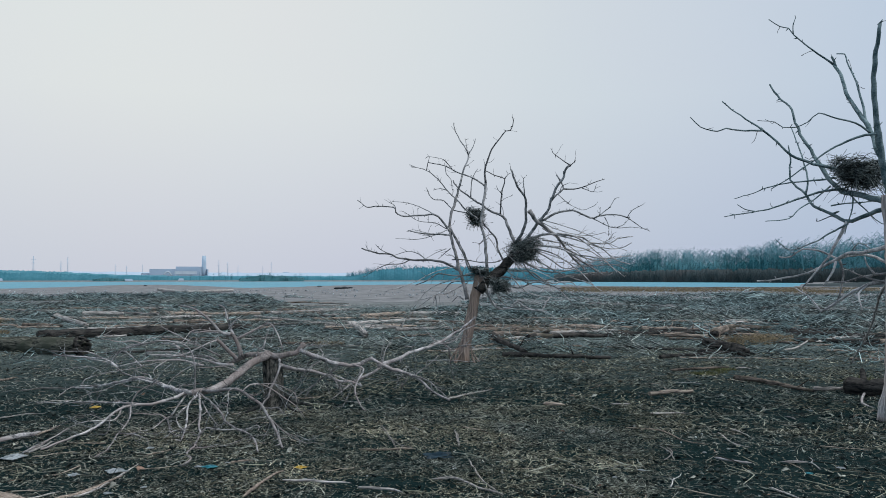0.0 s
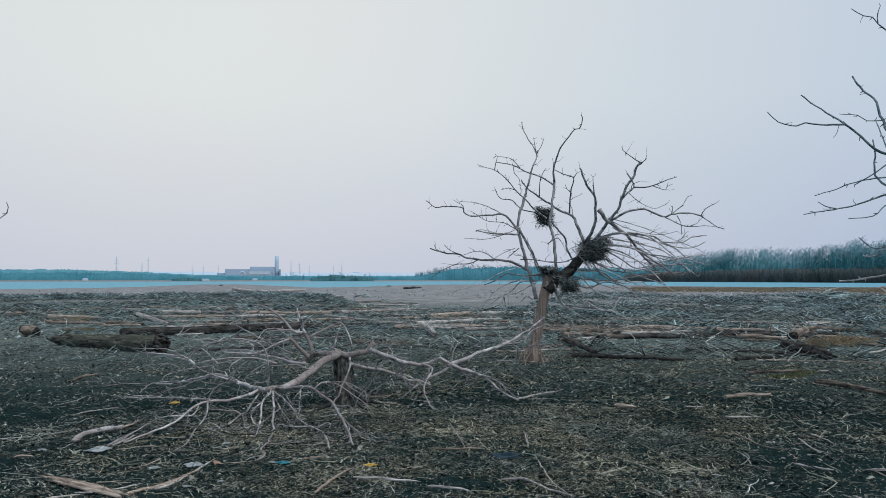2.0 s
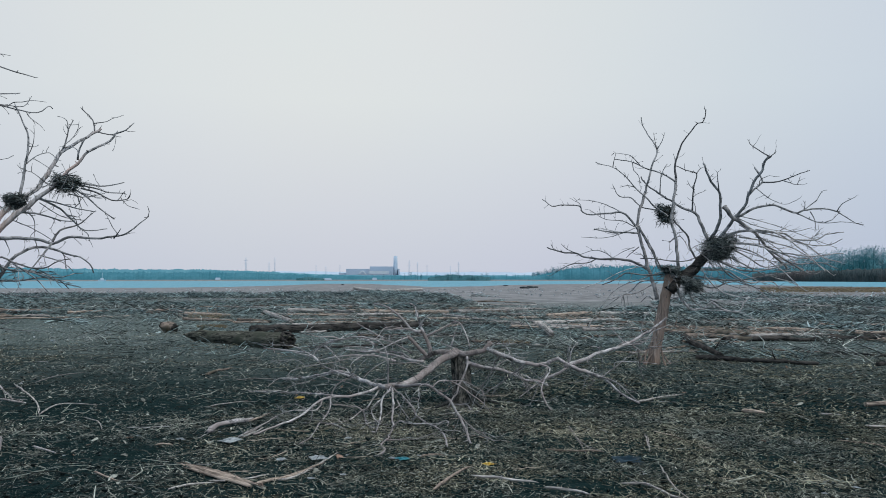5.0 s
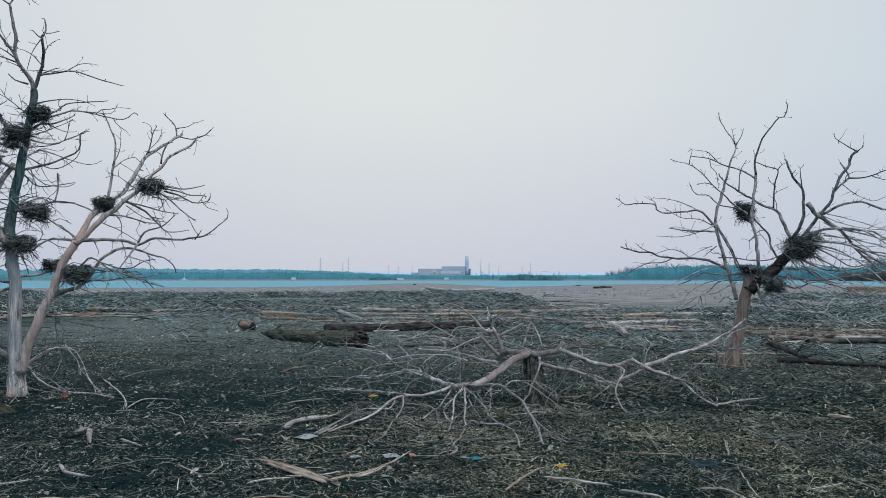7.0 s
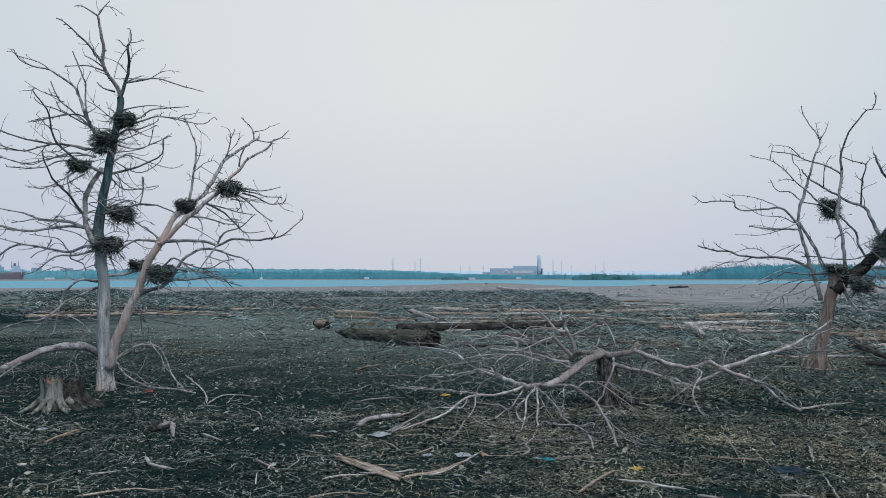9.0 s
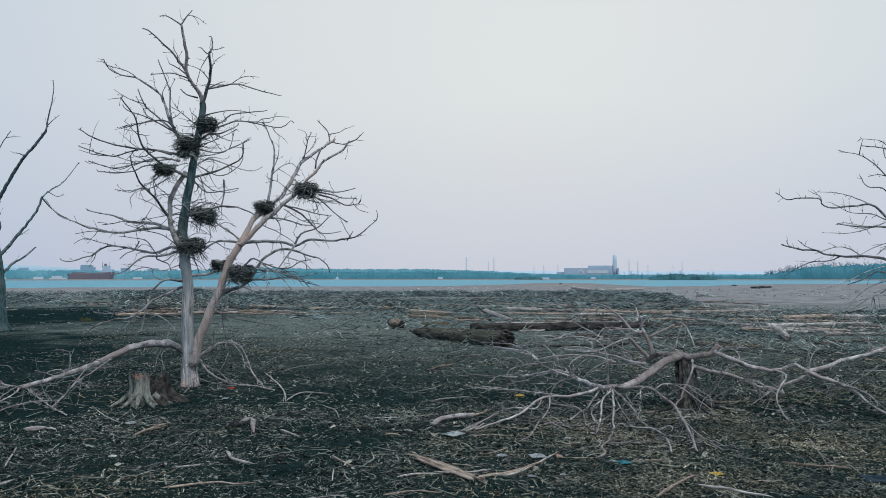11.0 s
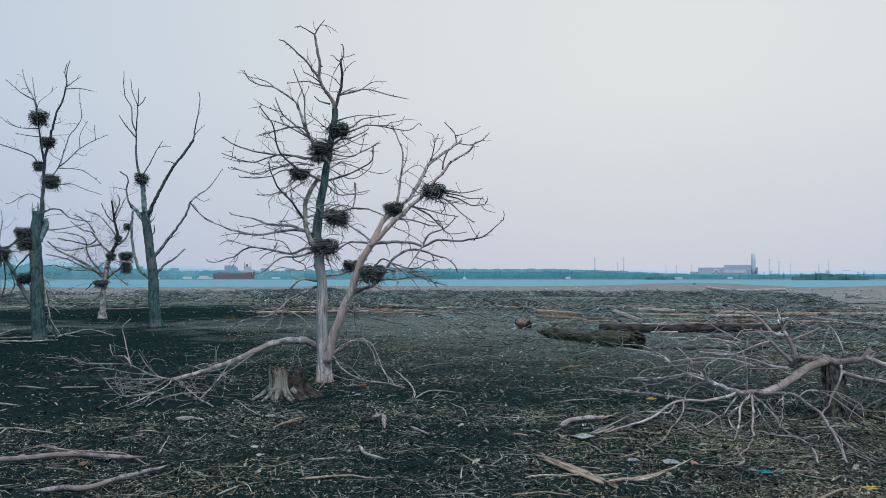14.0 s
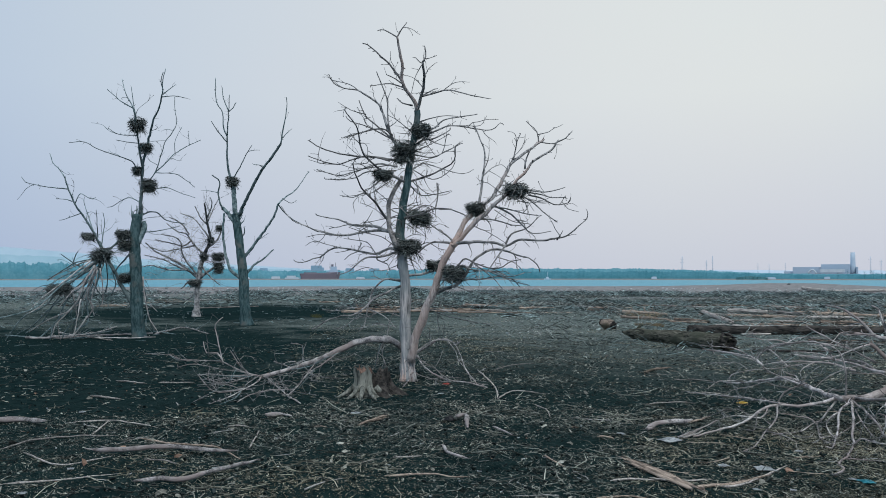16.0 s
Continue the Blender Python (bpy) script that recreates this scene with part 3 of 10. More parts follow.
def nest(centre, radius, height, seed=[0]):
    """A heaped bowl of dead sticks."""
    seed[0] += 1
    rng = random.Random(seed[0])
    c = Vector(centre)
    top = tagged(new("stick_nest"), "dark bowl-shaped bird nest of piled sticks in a dead tree", "nest", group="stick nests")
    top.location = c
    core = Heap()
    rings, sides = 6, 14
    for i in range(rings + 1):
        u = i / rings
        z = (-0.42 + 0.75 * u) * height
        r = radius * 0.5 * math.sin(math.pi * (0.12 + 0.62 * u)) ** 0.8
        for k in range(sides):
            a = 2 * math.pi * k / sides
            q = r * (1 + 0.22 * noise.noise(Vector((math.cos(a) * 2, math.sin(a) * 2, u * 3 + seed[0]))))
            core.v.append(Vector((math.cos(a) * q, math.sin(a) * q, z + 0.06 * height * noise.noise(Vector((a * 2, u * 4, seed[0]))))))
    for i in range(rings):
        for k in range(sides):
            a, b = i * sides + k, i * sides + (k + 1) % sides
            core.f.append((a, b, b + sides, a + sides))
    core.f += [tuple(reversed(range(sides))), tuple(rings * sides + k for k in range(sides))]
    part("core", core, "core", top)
    sticks = Heap()
    tip = rng.uniform(-0.25, 0.25)
    for k in range(int(380 + 900 * radius)):
        a = rng.uniform(0, 2 * math.pi)
        u = rng.uniform(0, 1)
        r = radius * 0.8 * math.sin(math.pi * (0.12 + 0.6 * u)) ** 0.8 * rng.uniform(0.6, 1.12)
        p = Vector((math.cos(a) * r, math.sin(a) * r, (-0.45 + 0.85 * u) * height * rng.uniform(0.8, 1.15)))
        p.z += tip * p.x
        tangent, out = Vector((-math.sin(a), math.cos(a), 0)), Vector((math.cos(a), math.sin(a), 0))
        d = (tangent * rng.choice((-1, 1)) + out * rng.gauss(0.15, 0.6) + Vector((0, 0, rng.gauss(0, 0.4)))).normalized()
        long = radius * (rng.uniform(0.3, 0.8) if rng.random() < 0.86 else rng.uniform(0.8, 1.4))
        bend = Vector((rng.gauss(0, 1), rng.gauss(0, 1), rng.gauss(0, 1))) * long * 0.14
        w = rng.uniform(0.0026, 0.0062)
        sticks.tube([p - d * long * 0.5, p + bend, p + d * long * 0.5], [w, w, w * 0.6], 3, cap=False)
    for k in range(int(26 + 40 * radius)):
        a = rng.uniform(0, 2 * math.pi)
        p = Vector((math.cos(a), math.sin(a), 0)) * radius * rng.uniform(0.3, 0.7) + Vector((0, 0, -0.25 * height))
        d = Vector((math.cos(a) * 0.6, math.sin(a) * 0.6, rng.gauss(-0.9, 0.4))).normalized()
        sticks.tube([p, p + d * radius * 0.4 + Vector((rng.gauss(0, 0.03), rng.gauss(0, 0.03), 0)), p + d * radius * rng.uniform(0.5, 1.0)], [0.0055, 0.005, 0.003], 3, cap=False)
    tagged(part("stick_weave", sticks, "nest", top), kind="stuff")



tree = Tree("dead_tree", 0.54, 20.89, "leaning dead tree with split brown trunk and drooping nested crown", 481, ("trunk", "limb", "limb_grey"), twigs=2.8, twig_len=0.46, boughs=0.30)
tree.trunk(0.152, 0.128, (0, 0, -0.03), (0.09, 0, 0.6), (0.24, -0.01, 1.34), (0.44, -0.01, 2.28), flare=0.08)
tree.limb(0.176, 0.108, (0.39, -0.01, 1.86), (0.57, 0.02, 2.09), (0.91, 0.06, 2.33), (1.29, 0.11, 2.75), (1.61, 0.16, 3.15), mat="dark")
tree.limb(0.052, 0.036, (0.09, -0.1, 1.64), (0.02, -0.05, 2.01), (-0.1, 0.02, 2.42), (-0.22, 0.09, 2.92), (-0.34, 0.17, 3.42), (-0.37, 0.21, 3.68), (-0.25, 0.27, 4.14), (-0.17, 0.3, 4.41), mat="limb_grey")
tree.limb(0.033, 0.011, (-0.17, 0.3, 4.41), (0.02, 0.52, 5.14), (0.15, 0.64, 5.58), (-0.16, 0.84, 6.19), (-0.24, 0.93, 6.53))
tree.limb(0.017, 0.007, (0.15, 0.64, 5.58), (0.3, 0.62, 5.84), (0.36, 0.61, 6.04))
tree.twig(0.011, 0.006, (0.15, 0.64, 5.58), (0.11, 0.62, 5.78), (0.08, 0.59, 5.99))
tree.limb(0.033, 0.022, (-0.33, 0.18, 3.51), (-0.15, -0.07, 3.14), (0.02, -0.33, 2.75), (0.13, -0.54, 2.44))
tree.limb(0.044, 0.033, (0.63, 0.04, 2.33), (0.59, 0.24, 3.15), (0.5, 0.37, 3.69), (0.59, 0.53, 4.4), (0.63, 0.62, 4.8))
tree.limb(0.033, 0.011, (0.63, 0.62, 4.8), (0.61, 0.59, 5.18), (0.79, 0.56, 5.72), (1.02, 0.53, 6.03), (1.18, 0.51, 6.23), (1.3, 0.5, 6.24), (1.39, 0.48, 6.48), (1.35, 0.47, 6.61))
tree.limb(0.025, 0.011, (0.61, 0.61, 4.72), (0.29, 0.42, 4.91), (-0.07, 0.24, 5.02), (-0.3, 0.11, 5.11), (-0.52, -0.01, 5.2), (-0.75, -0.12, 5.23), (-0.94, -0.22, 5.25))
tree.twig(0.014, 0.006, (-0.3, 0.11, 5.13), (-0.52, -0.09, 5.34), (-0.75, -0.24, 5.38), (-0.94, -0.36, 5.39))
tree.twig(0.014, 0.007, (-0.48, 0.02, 5.16), (-0.45, -0.05, 4.97), (-0.33, -0.12, 4.81), (-0.3, -0.22, 4.55))
tree.limb(0.050, 0.017, (1.43, 0.15, 3.08), (1.26, 0.35, 3.46), (1.17, 0.51, 3.78), (1.03, 0.62, 3.94), (0.8, 0.75, 4.03), (0.5, 0.94, 4.25), (0.22, 1.11, 4.46), (-0.09, 1.3, 4.72), (-0.25, 1.44, 4.98))
tree.limb(0.028, 0.008, (0.4, 0.39, 3.8), (0.04, 0.1, 4.05), (-0.12, -0.06, 4.22), (-0.42, -0.35, 4.49), (-0.67, -0.62, 4.75), (-0.96, -0.88, 4.95), (-1.14, -1.02, 4.99), (-1.38, -1.2, 5.05))
tree.twig(0.014, 0.006, (-0.96, -0.88, 4.95), (-0.93, -0.96, 5.11), (-0.88, -1.04, 5.27))
tree.twig(0.014, 0.006, (-0.42, -0.35, 4.49), (-0.6, -0.41, 4.54), (-0.8, -0.47, 4.49))
tree.limb(0.033, 0.011, (1.15, 0.08, 2.54), (1.01, 0.27, 2.82), (0.93, 0.4, 3.03), (0.91, 0.51, 3.24), (0.76, 0.67, 3.48), (0.5, 0.9, 3.78), (0.11, 1.15, 4.02), (-0.28, 1.39, 4.16), (-0.52, 1.58, 4.42), (-0.85, 1.76, 4.49), (-1.01, 1.94, 4.79))
tree.limb(0.019, 0.008, (0.24, 1.11, 4.46), (0.25, 0.96, 4.84), (0.31, 0.86, 5.06), (0.42, 0.78, 5.22))
tree.limb(0.025, 0.011, (1.03, 0.62, 3.94), (1.03, 0.46, 4.24), (1.06, 0.26, 4.6), (1.11, 0.1, 4.85), (0.83, -0.05, 4.94), (0.6, -0.17, 5.03))
tree.twig(0.011, 0.006, (1.03, 0.43, 4.28), (1.18, 0.56, 4.39), (1.34, 0.69, 4.46))
tree.twig(0.014, 0.006, (1.11, 0.1, 4.85), (1.19, -0.02, 4.96), (1.28, -0.11, 4.99))
tree.twig(0.014, 0.006, (1.08, 0.34, 4.46), (0.96, 0.34, 4.58), (0.9, 0.33, 4.71))
tree.limb(0.050, 0.022, (1.42, 0.18, 3.15), (1.54, 0.02, 3.37), (1.64, -0.16, 3.65), (1.61, -0.46, 4.15), (1.57, -0.57, 4.33), (1.4, -0.7, 4.49), (1.25, -0.91, 4.8), (1.18, -1.01, 4.96))
tree.limb(0.022, 0.008, (1.57, -0.57, 4.33), (1.54, -0.7, 4.56), (1.52, -0.82, 4.75))
tree.twig(0.011, 0.006, (1.4, -0.7, 4.49), (1.34, -0.81, 4.62), (1.42, -0.91, 4.71))
tree.limb(0.050, 0.028, (1.64, 0.16, 3.18), (1.95, -0.08, 3.64), (2.2, -0.25, 3.95), (2.28, -0.37, 4.23), (2.44, -0.55, 4.61), (2.58, -0.66, 4.79), (2.61, -0.75, 5), (2.73, -0.82, 5.09))
tree.limb(0.019, 0.008, (2.73, -0.82, 5.09), (2.47, -0.63, 5.31), (2.32, -0.5, 5.47), (2.31, -0.44, 5.6))
tree.twig(0.017, 0.006, (2.73, -0.82, 5.09), (2.81, -0.91, 5.16), (2.84, -0.95, 5.2))
tree.limb(0.025, 0.022, (2.27, -0.35, 4.19), (2.43, -0.37, 4.38), (2.61, -0.38, 4.54), (2.54, -0.39, 4.72), (2.43, -0.4, 4.9))
tree.limb(0.022, 0.008, (2.61, -0.38, 4.53), (2.85, -0.53, 4.51), (3.05, -0.66, 4.54), (3.37, -0.89, 4.66), (3.56, -1.02, 4.71))
tree.twig(0.014, 0.006, (3.05, -0.66, 4.52), (3.18, -0.72, 4.46), (3.32, -0.78, 4.41), (3.38, -0.85, 4.6))
tree.twig(0.014, 0.006, (2.48, -0.37, 4.38), (2.7, -0.57, 4.14), (3.02, -0.82, 3.94), (3.27, -1.01, 4.02))
tree.limb(0.039, 0.017, (1.95, -0.08, 3.64), (2.32, -0.09, 3.85), (2.55, -0.1, 3.96), (2.92, -0.11, 3.99), (3.21, -0.12, 3.85), (3.44, -0.12, 3.78), (3.59, -0.13, 3.85), (4.03, -0.14, 3.88), (4.33, -0.15, 3.8))
tree.limb(0.017, 0.008, (4.33, -0.15, 3.8), (4.54, -0.17, 3.65), (4.73, -0.2, 3.5), (4.9, -0.21, 3.46))
tree.limb(0.017, 0.007, (3.59, -0.13, 3.85), (3.91, -0.02, 4.11), (4.04, 0.04, 4.32), (4.17, 0.07, 4.35))
tree.limb(0.014, 0.007, (4.33, -0.15, 3.8), (4.44, -0.2, 3.98), (4.72, -0.28, 4.14))
tree.twig(0.014, 0.006, (3.73, -0.13, 3.81), (3.83, -0.17, 3.58), (3.82, -0.2, 3.31))
tree.limb(0.017, 0.006, (3.44, -0.12, 3.76), (3.91, -0.36, 3.52), (4.37, -0.58, 3.52), (4.63, -0.71, 3.47))
tree.twig(0.014, 0.006, (4, -0.41, 3.52), (4.23, -0.25, 3.62), (4.29, -0.17, 3.73))
tree.limb(0.061, 0.022, (1.71, -0.34, 3.95), (2.01, -0.16, 3.65), (2.49, 0.08, 3.32), (2.74, 0.25, 3), (2.99, 0.4, 2.73), (3.31, 0.56, 2.45))
tree.limb(0.042, 0.013, (1.59, 0.15, 3.12), (2.11, 0.04, 3.35), (2.48, -0.04, 3.36), (3.13, -0.17, 3.28), (3.34, -0.22, 3.13), (3.84, -0.33, 3.12), (4.01, -0.37, 3.23), (4.4, -0.45, 3.28), mat="limb_grey")
tree.limb(0.036, 0.010, (1.82, 0.11, 3.11), (2.52, -0.26, 2.98), (2.79, -0.41, 2.85), (3.32, -0.7, 2.74), (3.64, -0.88, 2.71), (4.21, -1.21, 2.76), mat="limb_grey")
tree.limb(0.028, 0.010, (2.48, -0.04, 3.39), (2.83, -0.16, 3.34), (3.18, -0.29, 3.13), (3.52, -0.44, 2.82), (3.84, -0.61, 2.46), (3.93, -0.66, 2.35), mat="limb_grey")
tree.limb(0.028, 0.010, (2.79, -0.41, 2.85), (3.22, -0.46, 2.53), (3.65, -0.5, 2.28), (3.86, -0.53, 2.34), mat="limb_grey")
tree.limb(0.028, 0.010, (2.74, 0.25, 3), (3.18, 0.14, 2.77), (3.61, 0.05, 2.66), (3.97, -0.04, 2.76), mat="limb_grey")
tree.limb(0.024, 0.010, (3.27, -0.21, 3.13), (3.64, -0.19, 2.98), (4.02, -0.16, 2.68), (4.39, -0.14, 2.57), mat="limb_grey")
tree.limb(0.028, 0.010, (1.82, 0.11, 2.99), (2.35, 0.13, 2.69), (2.72, 0.15, 2.46), (3.26, 0.16, 2.54), (3.64, 0.18, 2.39), mat="limb_grey")
tree.limb(0.036, 0.010, (1.59, 0.11, 2.66), (2.08, -0.17, 2.39), (2.63, -0.47, 2.38), (3.09, -0.73, 2.53), mat="limb_grey")
tree.limb(0.036, 0.013, (1.06, 0.07, 2.42), (1.85, 0.47, 2.36), (2.35, 0.76, 2.08), (3.02, 1.08, 2.08), (3.38, 1.31, 1.76), mat="limb_grey")
tree.limb(0.028, 0.013, (0.98, 0.05, 2.24), (1.98, 0.24, 2.13), (2.76, 0.39, 2.24), (3.39, 0.51, 2.32), mat="limb_grey")
tree.limb(0.028, 0.010, (0.91, 0.06, 2.21), (1.45, 0.28, 1.94), (2.01, 0.48, 2.09), (2.82, 0.77, 1.85), (3.32, 0.96, 1.61), mat="limb_grey")
tree.limb(0.042, 0.020, (0.57, 0, 1.94), (0.76, 0.22, 1.56), (1, 0.36, 1.36), (1.32, 0.51, 1.43), (1.48, 0.61, 1.55), (1.73, 0.74, 1.39), (2.05, 0.9, 1.3), (2.22, 0.97, 1.33), (2.33, 1.08, 1.53), (2.48, 1.18, 1.69), mat="limb_grey")
tree.limb(0.018, 0.008, (2.05, 0.9, 1.34), (2.37, 0.94, 1.22), (2.69, 0.99, 1.05), mat="limb_grey")
tree.limb(0.028, 0.010, (1.67, 0.11, 2.84), (2.22, 0.3, 2.54), (2.78, 0.49, 2.27), (3.43, 0.69, 2.08), (3.84, 0.83, 1.85), mat="limb_grey")
tree.limb(0.024, 0.010, (1.97, 0.12, 2.99), (2.43, -0.34, 2.8), (2.91, -0.93, 2.38), (3.19, -1.36, 2.03), mat="limb_grey")
tree.limb(0.024, 0.010, (2.11, 0.05, 3.22), (2.78, 0.48, 3.13), (3.56, 0.97, 2.95), (4.2, 1.43, 2.56), (4.68, 1.76, 2.24), mat="limb_grey")
tree.limb(0.022, 0.010, (2.48, -0.04, 3.36), (2.98, -0.15, 3.21), (3.55, -0.29, 3.02), (4.04, -0.4, 2.97), (4.36, -0.48, 3.12), mat="limb_grey")
tree.limb(0.022, 0.010, (1.59, 0.11, 2.62), (1.87, -0.04, 2.24), (2.44, -0.25, 1.94), (2.85, -0.45, 1.51), mat="limb_grey")
tree.limb(0.022, 0.010, (1.29, 0.11, 2.24), (1.65, 0.02, 1.86), (2.09, -0.07, 1.72), (2.67, -0.18, 1.67), mat="limb_grey")
tree.limb(0.022, 0.010, (2.99, 0.4, 2.73), (3.46, 0.05, 2.54), (3.92, -0.29, 2.56), (4.22, -0.54, 2.41), mat="limb_grey")
tree.limb(0.025, 0.011, (0.27, -0.01, 2.28), (-0.3, -0.23, 2.27), (-0.67, -0.38, 2.31), (-0.96, -0.52, 2.13), (-1.25, -0.64, 2.02))
tree.limb(0.022, 0.008, (0.27, -0.01, 2.13), (-0.3, 0, 2.09), (-0.52, 0, 1.86), (-0.82, 0, 1.71), (-1.2, 0.01, 1.42))
tree.twig(0.014, 0.008, (-0.75, 0, 1.76), (-0.69, 0.13, 1.41), (-0.6, 0.3, 0.95))
tree.limb(0.039, 0.017, (-0.09, 0.01, 2.39), (-0.52, 0.09, 2.61), (-0.98, 0.16, 2.69), (-1.43, 0.23, 2.69), (-1.82, 0.3, 2.77), (-1.97, 0.32, 2.85), (-2.36, 0.39, 2.88), (-2.75, 0.45, 3.01))
tree.twig(0.017, 0.007, (-1.43, 0.23, 2.69), (-1.67, 0.45, 2.59), (-2.16, 0.84, 2.55), (-2.76, 1.37, 2.24))
tree.twig(0.014, 0.007, (-1.97, 0.32, 2.85), (-2.19, 0.17, 2.95), (-2.33, 0.03, 3.09))
tree.twig(0.014, 0.007, (-0.98, 0.16, 2.69), (-1.2, 0.23, 2.85), (-1.51, 0.31, 2.92), (-1.98, 0.43, 2.77))
tree.twig(0.014, 0.007, (-2.36, 0.39, 2.88), (-2.54, 0.27, 2.94), (-2.61, 0.16, 3.1))
tree.limb(0.028, 0.017, (-0.31, 0.16, 3.36), (-0.67, 0.08, 3.37), (-1.05, 0.01, 3.38), (-1.47, -0.08, 3.46))
tree.twig(0.014, 0.006, (-0.67, 0.08, 3.38), (-1.2, -0.05, 3.23), (-1.79, -0.19, 3.25))
tree.limb(0.033, 0.011, (-0.34, 0.17, 3.42), (-0.52, 0.08, 3.67), (-0.75, -0.01, 3.89), (-1.19, -0.13, 3.85), (-1.64, -0.26, 3.84), (-1.78, -0.31, 3.94), (-1.81, -0.34, 4.04), (-2.29, -0.48, 4.07), (-2.5, -0.54, 4.04), (-2.75, -0.63, 4.21))
tree.twig(0.017, 0.006, (-0.75, -0.01, 3.89), (-1.21, 0.41, 4.15), (-1.61, 0.74, 4.29), (-1.94, 1, 4.34))
tree.twig(0.014, 0.006, (-0.45, 0.13, 3.52), (-0.75, 0.22, 3.68), (-1.21, 0.33, 3.75), (-1.6, 0.43, 4))
tree.twig(0.014, 0.007, (-0.34, 0.11, 2.99), (-0.52, 0.21, 2.84), (-0.66, 0.28, 2.72))
tree.twig(0.011, 0.006, (-0.45, 0.14, 2.99), (-0.75, 0.18, 2.87), (-1.05, 0.23, 2.69))
tree.limb(0.017, 0.011, (-0.3, 0.07, 2.69), (0, -0.09, 2.69), (0.44, -0.33, 2.61), (0.86, -0.57, 2.63), (1.31, -0.85, 2.87))
tree.limb(0.017, 0.008, (1.29, 0.11, 2.75), (1.45, 0.24, 2.54), (1.7, 0.43, 2.24), (1.78, 0.55, 2.01))
tree.limb(0.017, 0.008, (1.13, 0.09, 2.61), (1.26, -0.14, 2.24), (1.17, -0.36, 1.87))
tree.twig(0.017, 0.007, (0, -0.1, 1.64), (-0.15, 0.03, 1.71), (-0.3, 0.2, 1.56))
tree.limb(0.017, 0.007, (1.05, 0.00, 2.95), (1.52, -0.15, 2.51), (1.98, -0.30, 2.36), (2.56, -0.45, 2.08), (3.19, -0.60, 1.92), mat="limb_grey")
tree.limb(0.018, 0.007, (0.83, 0.04, 2.00), (0.97, 0.05, 1.64), (1.25, 0.06, 1.43), (1.74, 0.07, 1.50), (2.09, 0.08, 1.79), mat="limb_grey")
tree.limb(0.015, 0.007, (0.54, -0.09, 2.15), (0.80, -0.34, 1.51), (1.26, -0.58, 1.41), (2.10, -0.84, 1.37), mat="limb_grey")
tree.limb(0.015, 0.007, (1.26, 0.03, 2.80), (1.98, 0.29, 2.51), (2.86, 0.54, 2.40), (4.01, 0.78, 2.34), mat="limb_grey")
tree.limb(0.015, 0.007, (2.08, -0.18, 3.51), (2.78, 0.02, 3.08), (3.36, 0.23, 2.65), (3.60, 0.45, 2.37), mat="limb_grey")
tree.limb(0.015, 0.007, (1.95, -0.10, 3.73), (2.60, -0.31, 3.42), (3.23, -0.52, 3.30), (3.64, -0.72, 3.38), mat="limb_grey")
tree.limb(0.017, 0.007, (0.26, -0.08, 2.37), (-0.31, 0.12, 2.15), (-0.89, 0.32, 1.92), (-1.35, 0.52, 1.39), mat="limb_grey")
tree.limb(0.015, 0.007, (0.12, 0.07, 2.08), (-0.45, -0.22, 1.79), (-0.77, -0.50, 1.72), (-0.70, -0.80, 1.23), mat="limb_grey")
tree.limb(0.014, 0.007, (0.12, 0.00, 1.49), (-0.21, -0.40, 1.22), (-0.33, -0.81, 0.67), mat="limb_grey")
tree.limb(0.014, 0.007, (-0.09, 0.03, 2.52), (-0.74, -0.06, 2.37), (-1.32, -0.16, 2.08), (-2.04, -0.25, 1.85), mat="limb_grey")
tree.limb(0.015, 0.007, (0.98, 0.04, 2.51), (1.70, 0.29, 2.08), (2.57, 0.53, 1.78), (3.30, 0.78, 1.49), mat="limb_grey")
tree.limb(0.015, 0.007, (1.53, -0.06, 3.09), (2.40, 0.22, 2.80), (3.40, 0.50, 2.51), (4.36, 0.78, 2.81), mat="limb_grey")
tree.limb(0.015, 0.007, (2.15, -0.13, 3.72), (2.86, -0.38, 3.48), (3.85, -0.63, 3.04), (4.15, -0.87, 2.89), mat="limb_grey")
tree.limb(0.014, 0.007, (0.41, -0.01, 3.10), (0.67, -0.44, 3.22), (0.85, -0.87, 2.85), mat="limb_grey")
tree.limb(0.015, 0.007, (-0.30, -0.09, 3.54), (-0.73, -0.10, 3.37), (-1.31, -0.11, 3.48), (-1.46, -0.13, 3.43), mat="limb_grey")
tree.limb(0.023, 0.007, (0.20, -0.00, 2.44), (-0.02, -0.31, 2.94), (-0.28, -0.61, 3.39), mat="limb_grey")
tree.limb(0.014, 0.007, (1.66, -0.18, 2.94), (2.38, 0.07, 3.06), (3.24, 0.31, 2.94), (4.11, 0.56, 3.31), mat="limb_grey")
tree.tangle((1.63, 0.10, 2.95), 16, 1.1, 0.7)
tree.tangle((0.9, 0.0, 2.1), 12, 0.9, 0.6)
tree.tangle((0.40, 0.0, 2.3), 10, 0.8, 0.4)
for k, (x, y, lean, high) in enumerate(((-0.13, -0.12, -0.10, 0.62), (0.02, -0.17, 0.02, 0.85), (0.13, -0.12, 0.16, 0.50), (-0.17, 0.0, -0.22, 0.38), (0.17, 0.02, 0.26, 0.34), (-0.05, -0.16, -0.16, 0.30))):
    tree.limb(0.034, 0.010, (x + lean, y - 0.04, -0.04), (x + lean * 0.5, y * 0.95, high * 0.45), (x * 0.9 + 0.14 * high, y * 0.85, high), mat="trunk", name="splinter")
tree.done()
nest((0.91, 21.85, 3.91), 0.30, 0.53)
nest((2.17, 21, 2.96), 0.50, 0.67)
nest((0.99, 20.87, 2.39), 0.29, 0.21)
nest((1.47, 20.53, 2.02), 0.30, 0.38)

